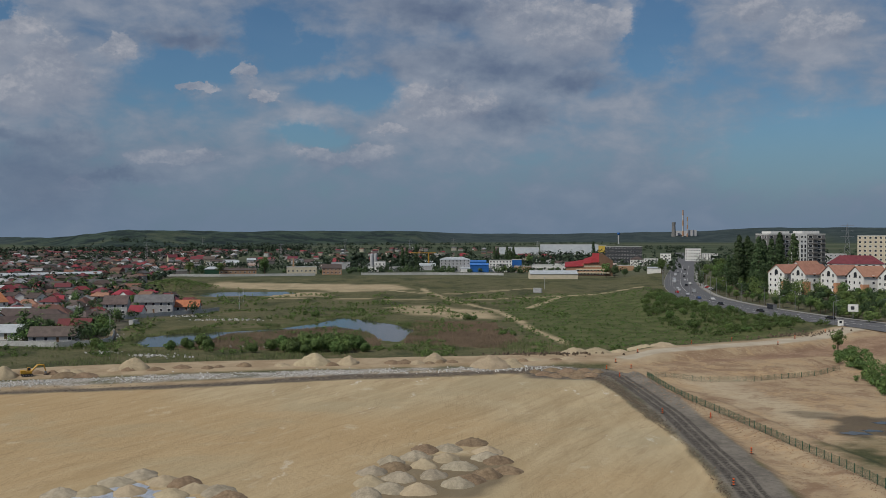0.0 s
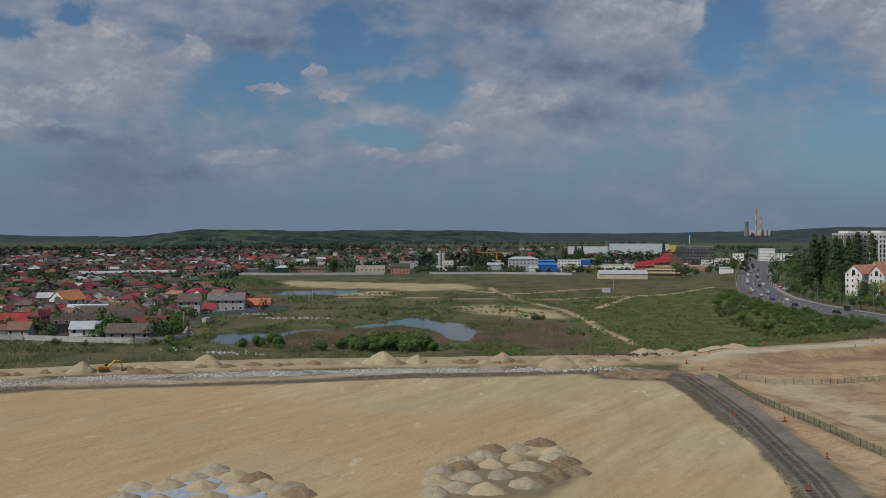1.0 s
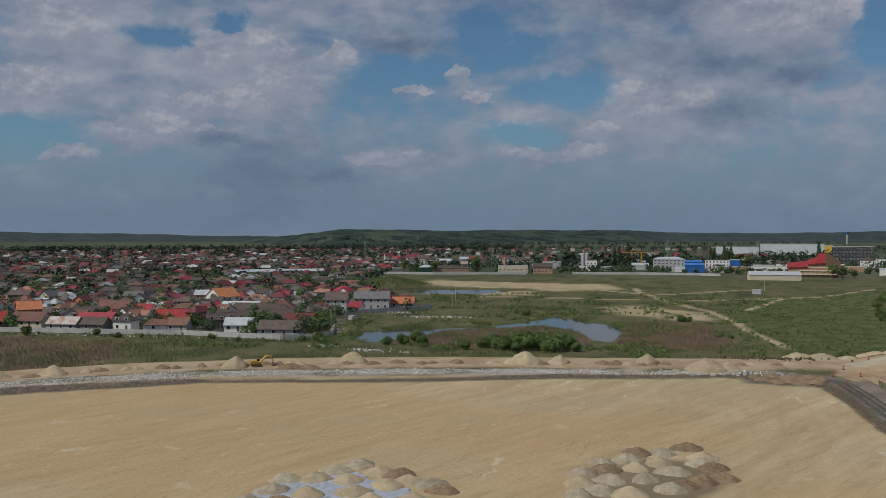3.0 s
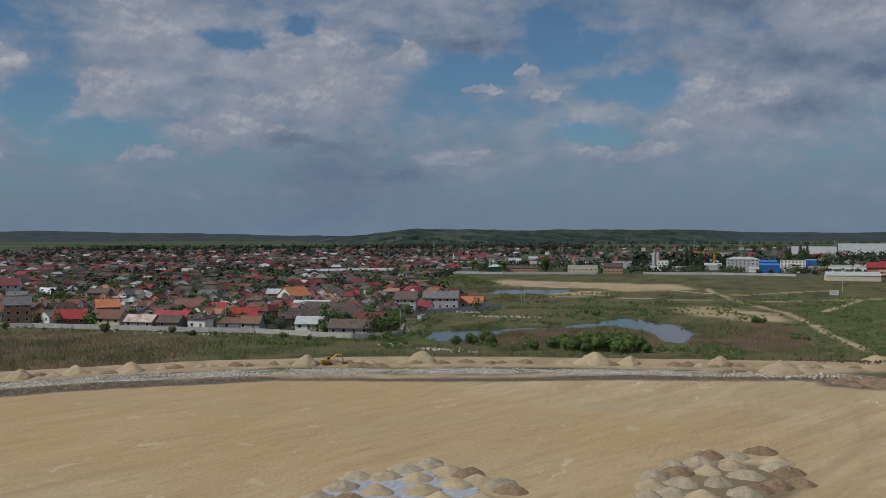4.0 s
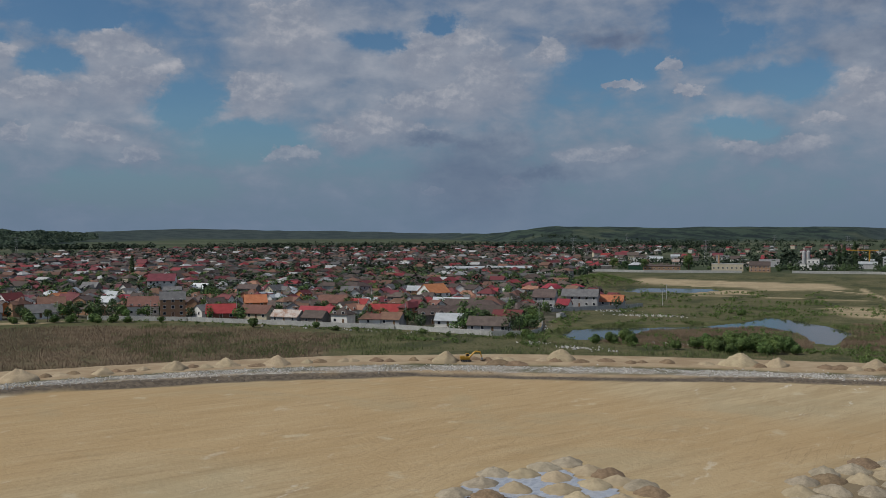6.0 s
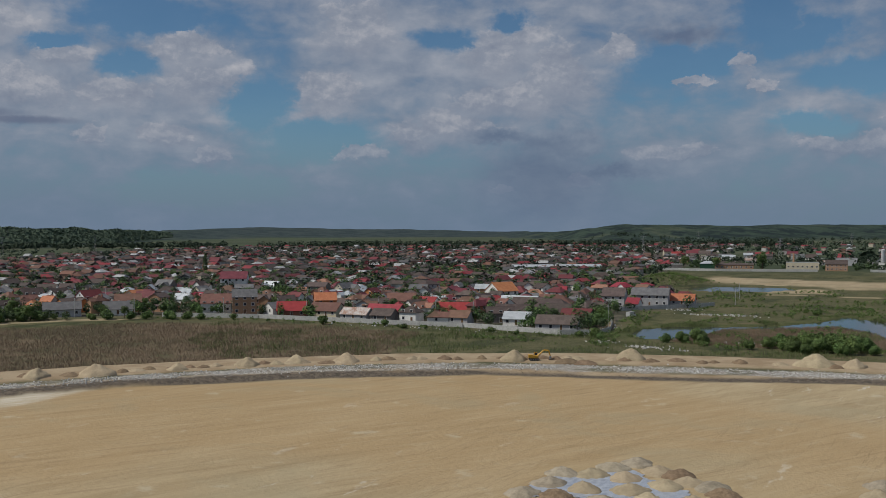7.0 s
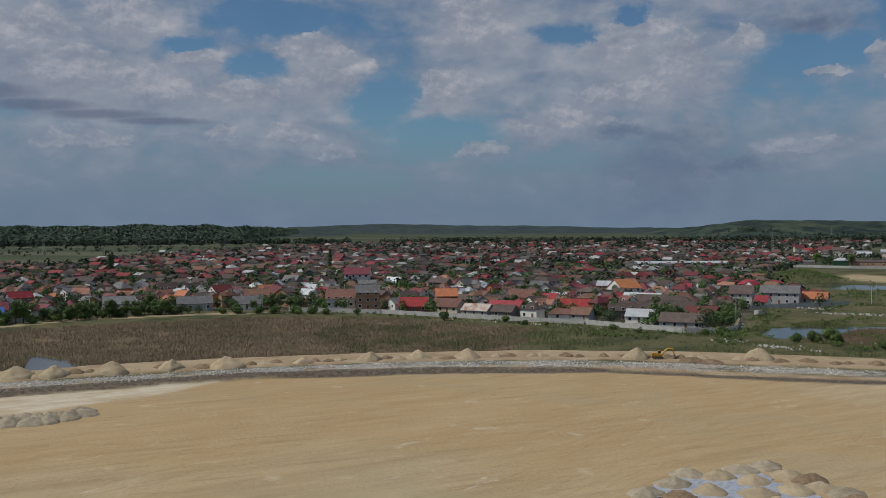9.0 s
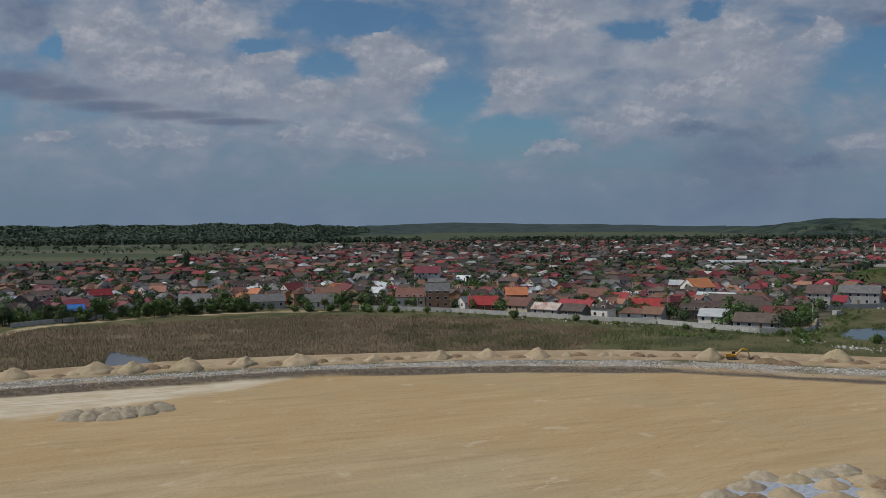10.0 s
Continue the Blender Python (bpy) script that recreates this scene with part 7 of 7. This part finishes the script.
def gabled_flats(x, y, turn, w_, d_, h, rise, label):
    """White flats with a mono-pitch front, orange corner and a round-headed window."""
    top = thing("apartment_house", x, y, turn, None, label, "apartment building", "white flats with orange roofs")
    piece("wall", wall_mesh(w_, d_, h, rise, True, "white_wall"), top)
    piece("roof", roof_mesh(w_, d_, rise, True, "roof_salmon", 0.6), top, m=pose(0, 0, h))
    piece("corner", Shape().box(-w_ / 2 - 0.15, -d_ / 2 - 0.15, -2, -w_ / 2 + 3.2, -d_ / 2 + 2.5, h * 0.62).mesh("corner", ["peach_wall"]), top, "orange plastered corner bay")
    s = Shape()
    n = 10
    v = [(-w_ / 2 - 0.10, -1.2, h - 1.0), (-w_ / 2 - 0.10, 1.2, h - 1.0)] + [(-w_ / 2 - 0.10, 1.2 * math.cos(math.pi * k / n), h + 0.6 + 1.2 * math.sin(math.pi * k / n)) for k in range(n + 1)]
    v += [(q[0] + 0.3, q[1], q[2]) for q in v]
    m_ = n + 3
    s.solid(v, [tuple(range(m_)), tuple(range(m_, 2 * m_))[::-1]] + [(k, k + m_, (k + 1) % m_ + m_, (k + 1) % m_) for k in range(m_)])
    piece("arched_window", s.mesh("arched_window", ["glass"]), top, "round-headed dark window")
    for f in range(4):
        z = 0.8 + f * 3.0
        for u in (-w_ * 0.12, w_ * 0.18, w_ * 0.4):
            window(top, pose(u, -d_ / 2, z) @ Matrix.Diagonal((1.4, 1, 1.4, 1)))
        for v_ in (-d_ * 0.3, d_ * 0.05, d_ * 0.35):
            window(top, pose(-w_ / 2 - (0.16 if v_ < -d_ * 0.2 else 0), v_, z, 0, 0, -90) @ Matrix.Diagonal((1.3, 1, 1.4, 1)))
        s = Shape().box(w_ * 0.28, -d_ / 2 - 1.3, z - 0.9, w_ * 0.48, -d_ / 2, z - 0.75).box(w_ * 0.28, -d_ / 2 - 1.3, z - 0.75, w_ * 0.48, -d_ / 2 - 1.2, z + 0.2)
        piece("balcony", s.mesh("balcony", ["white_wall"]), top)


for x, y, t_, w_, d_, h, r_ in ((188, 548, 70, 14, 12, 11.5, 4.2), (196, 534, 62, 15, 12, 11, 4.6), (207, 520, 60, 15, 13, 11, 4.6), (214, 503, 58, 15, 13, 11, 4.6), (222, 486, 56, 15, 13, 10.5, 4.6), (204, 562, 66, 14, 12, 12, 4.4)):
    gabled_flats(x, y, t_ - 45, w_, d_, h, r_, "white four-storey flats with an orange tile roof")
block("apartment_block", 236, 572, 30, 13, 15, "white_wall", "roof_maroon", 5, 8, rise=4.4, gable=False, label="white block of flats with a maroon roof")
block("apartment_block", 262, 560, 22, 13, 14.5, "white_wall", "roof_maroon", 5, 6, rise=4.4, gable=False, label="white block of flats with a maroon metal roof")
block("apartment_block", 300, 698, 20, 14, 30, "cream_wall", "roof_grey", 10, 6, label="tall cream block of flats")
block("apartment_block", 330, 720, 14, 14, 27, "dark_block", "roof_grey", 9, 4, label="tall grey block of flats")
for x, y in ((330, 900), (300, 1000), (350, 1100), (390, 1000), (420, 1200), (310, 1240), (360, 1350)):
    block("apartment_block", x, y, rnd.uniform(18, 30), 12, rnd.choice((9, 12, 15)), rnd.choice(("grey_wall", "white_wall", "cream_wall")), "roof_grey", 4, 6, label="plain block of flats farther in the town", group="flats in the town")

# ---- tall thin things ----
def chimney_stack(x, y, tall, r):
    top = thing("chimney_stack", x, y, 0, 0.0, "tall red and white power station chimney", "chimney", "power station chimneys")
    for k in range(6):
        a, b = k / 6, (k + 1) / 6
        piece("band", Shape().rod((0, 0, tall * a), (0, 0, tall * b), r * (1 - 0.4 * a), r * (1 - 0.4 * b), 14).mesh("band", ["tan_wall" if k % 2 else "grey_wall"]), top)


at_ = lambda deg, r_: (-math.sin(radians(deg)) * r_, math.cos(radians(deg)) * r_)
chimney_stack(*at_(-13.48, 4200), 128, 4.2)
chimney_stack(*at_(-13.72, 4200), 100, 3.6)
top = thing("cooling_tower", *at_(-12.98, 4200), 0, 0.0, "brown cooling tower of a power station", "tower")
prof = [(12, 0), (9.5, 25), (7.5, 50), (7, 62), (8, 78)]
s = Shape()
for (ra, za), (rb, zb) in zip(prof, prof[1:]):
    s.rod((0, 0, za), (0, 0, zb), ra, rb, 18)
piece("shell", s.mesh("shell", ["dark_block"]), top)
block("power_station", *at_(-13.95, 4250), 40, 30, 46, "grey_wall", "roof_grey", z=0.0, label="far power station hall", category="power station")
block("power_station", *at_(-13.3, 4250), 60, 30, 43, "grey_wall", "roof_grey", z=0.0, label="low far hall of a power station", category="power station")
top = thing("water_tower", *at_(-9.95, 3300), 0, 0.0, "light blue water tower far off", "water tower")
piece("shaft", Shape().rod((0, 0, 0), (0, 0, 29), 2.2, 2.2, 12).mesh("shaft", ["grey_wall"]), top)
piece("tank", Shape().rod((0, 0, 29), (0, 0, 32), 2.2, 4.8, 14).rod((0, 0, 32), (0, 0, 37), 4.8, 4.4, 14).mesh("tank", ["blue_sheet"]), top)

top = thing("cement_silo", -72, 1040, 0, None, "pair of tall grey cement silos on legs", "silo")
for dx_ in (-2, 2):
    piece("tank", Shape().rod((dx_, 0, 4.5), (dx_, 0, 16.5), 1.8, 1.8, 14).rod((dx_, 0, 3), (dx_, 0, 4.5), 0.5, 1.8, 14).rod((dx_, 0, 16.5), (dx_, 0, 17.3), 1.8, 0.4, 14).mesh("tank", ["grey_wall"]), top)
    for a in range(4):
        piece("leg", Shape().rod((dx_ + 1.3 * math.cos(a * 1.57 + 0.8), 1.3 * math.sin(a * 1.57 + 0.8), -0.5), (dx_ + 1.3 * math.cos(a * 1.57 + 0.8), 1.3 * math.sin(a * 1.57 + 0.8), 5), 0.15, 0.15, 6).mesh("leg", ["steel"]), top)
piece("conveyor", Shape().box(-8, -0.6, -0.6, 3, 0.6, 0.6, 0, pose(-5, 0, 7, 0, -40, 0)).mesh("conveyor", ["steel"]), top)
top = thing("tower_crane", -15, 1040, 10, None, "small yellow tower crane in a yard", "crane")
piece("mast", Shape().box(-0.6, -0.6, -0.5, 0.6, 0.6, 18).mesh("mast", ["yellow_paint"]), top)
piece("jib", Shape().box(-20, -0.4, 17.4, 8, 0.4, 18.2).mesh("jib", ["yellow_paint"]), top)
piece("counterweight", Shape().box(6, -0.7, 16, 8.4, 0.7, 17.4).mesh("counterweight", ["concrete"]), top)
top = thing("brick_stack", -142, 950, 0, None, "short brick chimney of an old factory", "chimney")
piece("shaft", Shape().rod((0, 0, -0.5), (0, 0, 15), 1.0, 0.75, 10).mesh("shaft", ["tan_wall"]), top)


def pylon(x, y, tall, turn):
    top = thing("pylon", x, y, turn, None, "thin grey steel lattice pylon", "pylon", "pylons")
    s = Shape()
    b = tall * 0.09
    for sx in (-1, 1):
        for sy in (-1, 1):
            s.rod((sx * b, sy * b, -1), (sx * 0.25, sy * 0.25, tall), 0.16, 0.10, 4)
    for k in range(8):
        a, c = k / 8, (k + 1) / 8
        ba, bc = b * (1 - a) + 0.25 * a, b * (1 - c) + 0.25 * c
        for sy in (-1, 1):
            s.rod((-ba, sy * ba, tall * a), (bc, sy * bc, tall * c), 0.08, 0.08, 4)
            s.rod((ba, sy * ba, tall * a), (-bc, sy * bc, tall * c), 0.08, 0.08, 4)
    piece("lattice", s.mesh("lattice", ["steel"]), top)
    for k in (0.72, 0.84, 0.95):
        piece("crossarm", Shape().box(-tall * 0.13, -0.2, tall * k, tall * 0.13, 0.2, tall * k + 0.3).mesh("crossarm", ["steel"]), top)


for deg, r_, tall in ((9.2, 1180, 26), (16.5, 1330, 27), (-0.6, 1700, 28), (1.9, 1750, 26), (-5.4, 1500, 26), (5.6, 1900, 26), (13.5, 2100, 28), (51.6, 1500, 28), (56.5, 1500, 28), (47, 1700, 28), (-22.0, 900, 40)):
    pylon(*at_(deg, r_), tall, deg)
LAMP = None


def lamp_post(x, y, turn):
    global LAMP
    m = pose(x, y, height1(x, y), 0, 0, turn)
    if LAMP is None:
        LAMP = thing("street_lamp", x, y, turn, None, "tall grey street lamp beside the main road", "street lamp", "street lamps")
        piece("pole", Shape().rod((0, 0, -0.3), (0, 0, 9), 0.13, 0.08, 8).mesh("pole", ["steel"]), LAMP)
        piece("arm", Shape().rod((0, 0, 9), (1.8, 0, 9.5), 0.06, 0.05, 6).mesh("arm", ["steel"]), LAMP)
        piece("head", Shape().box(1.6, -0.15, 9.42, 2.4, 0.15, 9.58).mesh("head", ["steel"]), LAMP)
        return LAMP
    return copy_thing(LAMP, m)


for x, y, a in along(MAIN_S, 32, 90):
    if 340 < math.hypot(x, y) < 1000:
        lamp_post(x + 14.6 * math.sin(radians(a)), y - 14.6 * math.cos(radians(a)), a + 90)
        lamp_post(x - 12.2 * math.sin(radians(a)), y + 12.2 * math.cos(radians(a)), a - 90)
POLE = None
for x, y in ((-128, 384), (-200, 372), (-236, 385), (-262, 366), (-185, 378), (-330, 330), (-296, 350), (-215, 392), (-354, 318), (-372, 268), (-160, 440), (-190, 470), (-250, 470), (-300, 420), (-340, 400), (-105, 515), (-112, 560), (150, 660), (70, 690), (-280, 460), (-400, 380), (-230, 560)):
    if POLE is None:
        POLE = thing("utility_pole", x, y, 0, None, "grey concrete utility pole among the houses", "utility pole", "utility poles")
        piece("shaft", Shape().rod((0, 0, -0.3), (0, 0, 8.5), 0.16, 0.10, 7).mesh("shaft", ["concrete"]), POLE)
        piece("crossarm", Shape().box(-0.7, -0.05, 8.0, 0.7, 0.05, 8.12).mesh("crossarm", ["steel"]), POLE)
    else:
        copy_thing(POLE, pose(x, y, height1(x, y), 0, 0, rnd.uniform(0, 90)))
top = thing("billboard", 167, 407, -22, None, "white roadside billboard with a dark square", "billboard")
piece("post", Shape().rod((0, 0, -0.5), (0, 0, 4.2), 0.14, 0.14, 8).mesh("post", ["steel"]), top)
piece("panel", Shape().box(-2, -0.12, 3.4, 2, 0.12, 6.4).mesh("panel", ["white_wall"]), top)
piece("picture", Shape().box(-0.9, -0.14, 4.2, 0.5, -0.121, 5.6).mesh("picture", ["charcoal"]), top)
top = thing("bus_shelter", 152, 462, 100, None, "glazed bus shelter with a dark roof", "bus shelter")
piece("roof", Shape().box(-3, -1, 2.5, 3, 1, 2.65).mesh("roof", ["dark_wall"]), top)
for u in (-2.8, 2.8):
    piece("post", Shape().box(u - 0.06, -0.9, -0.2, u + 0.06, 0.9, 2.5).mesh("post", ["steel"]), top)
piece("back_pane", Shape().box(-2.7, 0.85, 0.3, 2.7, 0.9, 2.4).mesh("back_pane", ["glass"]), top)
top = thing("guard_booth", 152, 382, -20, None, "small white guard booth at the site entrance", "booth")
piece("wall", Shape().box(-1, -1, -0.2, 1, 1, 2.4).mesh("wall", ["white_wall"]), top)
piece("roof", Shape().box(-1.2, -1.2, 2.4, 1.2, 1.2, 2.55).mesh("roof", ["roof_grey"]), top)
window(top, pose(0, -1.0, 1.0))


# ---- vehicles ----
def vehicle(x, y, turn, colour, van=False, words="car"):
    top = thing("van" if van else "car", x, y, turn, height1(x, y) + 0.13, words, "van" if van else "car", "vehicles")
    key = ("car", colour, van)
    if key not in meshes:
        prof = [(-2.15, 0.35), (2.15, 0.35), (2.2, 0.8), (1.2, 0.95), (0.6, 1.42), (-1.1, 1.45), (-1.7, 1.0), (-2.15, 0.9)] if not van else [(-2.9, 0.4), (2.9, 0.4), (2.9, 1.1), (2.2, 1.3), (1.7, 2.3), (-2.9, 2.4)]
        k = len(prof)
        s = Shape()
        wd = 0.88 if not van else 1.0
        s.solid([(a, -wd, b) for a, b in prof] + [(a, wd, b) for a, b in prof], [tuple(range(k)), tuple(range(k, 2 * k))[::-1]] + [(i, i + k, (i + 1) % k + k, (i + 1) % k) for i in range(k)])
        meshes[key] = s.mesh("body", [colour])
        g = Shape()
        if van:
            g.box(1.0, -wd - 0.01, 1.4, 1.8, wd + 0.01, 2.1)
        else:
            g.solid([(-1.5, -wd - 0.01, 1.02), (0.98, -wd - 0.01, 1.0), (0.55, -wd - 0.01, 1.36), (-1.05, -wd - 0.01, 1.38), (-1.5, wd + 0.01, 1.02), (0.98, wd + 0.01, 1.0), (0.55, wd + 0.01, 1.36), (-1.05, wd + 0.01, 1.38)], [(0, 1, 2, 3), (7, 6, 5, 4), (0, 4, 5, 1), (1, 5, 6, 2), (2, 6, 7, 3), (3, 7, 4, 0)])
        meshes["glass", van] = g.mesh("windows", ["glass"])
        meshes["wheel"] = Shape().rod((0, -0.1, 0), (0, 0.1, 0), 0.33, 0.33, 12).mesh("wheel", ["rubber"])
    piece("body", meshes[key], top)
    piece("window_band", meshes["glass", van], top)
    for a in ((-1.35, 1.35) if not van else (-1.9, 1.9)):
        for b in (-0.82, 0.82):
            piece("wheel", meshes["wheel"], top, m=pose(a, b * (1.1 if van else 1), 0.33))


CARS = {"black": (0.02, 0.02, 0.022), "white": (0.5, 0.5, 0.5), "silver": (0.35, 0.36, 0.37), "red": (0.35, 0.03, 0.03), "blue": (0.04, 0.07, 0.16)}
for k, c in CARS.items():
    M["car_" + k] = surface("car_" + k, c, tuple(0.9 * v for v in c), 1.0, 0.25, 0.0, spec=0.6)
for i, (d, off, k, van) in enumerate(((175, -4, "black", 0), (215, 4, "black", 0), (258, 4.2, "black", 0), (292, -2, "white", 0), (300, 3, "blue", 0), (330, 3.5, "silver", 0), (352, 7, "red", 0), (356, -3, "silver", 1), (372, 4.2, "white", 0), (392, 4, "silver", 0), (430, -3, "black", 0), (450, -6, "white", 0), (470, 3.8, "white", 1), (500, -3.5, "silver", 0), (520, 4, "white", 0), (560, -3, "black", 0), (585, 4, "white", 1), (610, -3, "silver", 0), (660, 3, "white", 0), (700, -3, "black", 0))):
    spot = along(MAIN_S, 1.0)[d]
    x, y, a = spot
    vehicle(x - off * math.sin(radians(a)), y + off * math.cos(radians(a)), a + (180 if off > 0 else 0), "car_" + (k if k != "white" or i % 2 else "silver"), bool(van), f"{k} {'van' if van else 'car'} driving on the main road")
for x, y, t_, k in ((-131, 424, 80, "white"), (-300, 348, 40, "silver"), (-304, 346, 40, "white"), (165, 612, 95, "silver"), (164, 605, 95, "black"), (166, 622, 95, "white"), (167, 632, 95, "red"), (168, 640, 95, "white"), (-250, 906, 30, "white"), (-270, 905, 0, "black"), (50, 965, 0, "silver"), (56, 966, 10, "white"), (64, 968, 0, "black"), (72, 966, 0, "silver")):
    vehicle(x, y, t_, "car_" + k, k == "white" and x < -100 and y > 400, f"{k} {'van' if k == 'white' and x < -100 and y > 400 else 'car'} parked beside buildings")

concrete_fence([(-330, 886), (-200, 890), (-120, 905)], "long pale concrete fence before the works", 2.2, 6.0)
concrete_fence([(-75, 918), (-20, 924), (36, 920), (50, 915)], "long white concrete fence before the yards", 2.2, 6.0)

# ---- trees of the town and strip ----
for _ in range(50):
    y = 385 + 195 * rnd.random() ** 1.3
    edge_ = np.interp(y, [p[1] for p in MAIN], [p[0] for p in MAIN]) - 15
    wide_ = 46 * (1 - (y - 385) / 230)
    plant(BUSHES, edge_ - wide_ * rnd.random() ** 1.4, y, rnd.uniform(0.7, 1.5))
for k in range(30):
    x, y, a = along(MAIN_S, 11, 60)[k]
    plant(TREES, x + rnd.uniform(17, 20) * math.sin(radians(a)), y - rnd.uniform(17, 20) * math.cos(radians(a)), rnd.uniform(0.6, 0.85), "small round street tree beside the main road")
for _ in range(34):
    plant(TREES, rnd.uniform(166, 215), rnd.uniform(405, 500), rnd.uniform(0.7, 1.15), "leafy tree before white flats")
for _ in range(40):
    plant(POPLARS + POPLARS + TREES[:1], rnd.uniform(176, 207), rnd.uniform(560, 640), rnd.uniform(1.3, 1.95), "tall dark green tree beside the block of flats")
for _ in range(14):
    plant(TREES, rnd.uniform(190, 225), rnd.uniform(690, 800), rnd.uniform(1.3, 1.9), "large dark tree beside the main road")
for x, y, k in ((-166, 930, 2.1), (-232, 915, 1.6), (-222, 917, 1.3), (-206, 925, 1.3), (60, 960, 0.9), (142, 870, 1.5), (150, 872, 1.6), (158, 868, 1.3), (190, 862, 1.9), (186, 850, 1.6), (85, 1150, 1.6), (100, 1160, 1.6), (115, 1150, 1.4), (125, 1140, 1.3)):
    plant(TREES, x, y, k, "full green tree on the industrial strip")
for x, y in ((58, 1130), (62, 1132), (73, 1140), (76, 1138), (80, 1140), (200, 1330), (-40, 1110), (-45, 1115), (-30, 1112)):
    plant(POPLARS, x, y, 1.5)
plant(TREES, 130, 329, 0.85, "single dark green tree on the edge of the dug lot")
for x, y, k in ((123, 300, 1.2), (121, 290, 1.3), (118, 276, 1.4), (115, 262, 1.2), (113, 252, 1.4), (126, 312, 1.1)):
    plant(BUSHES, x, y, k)
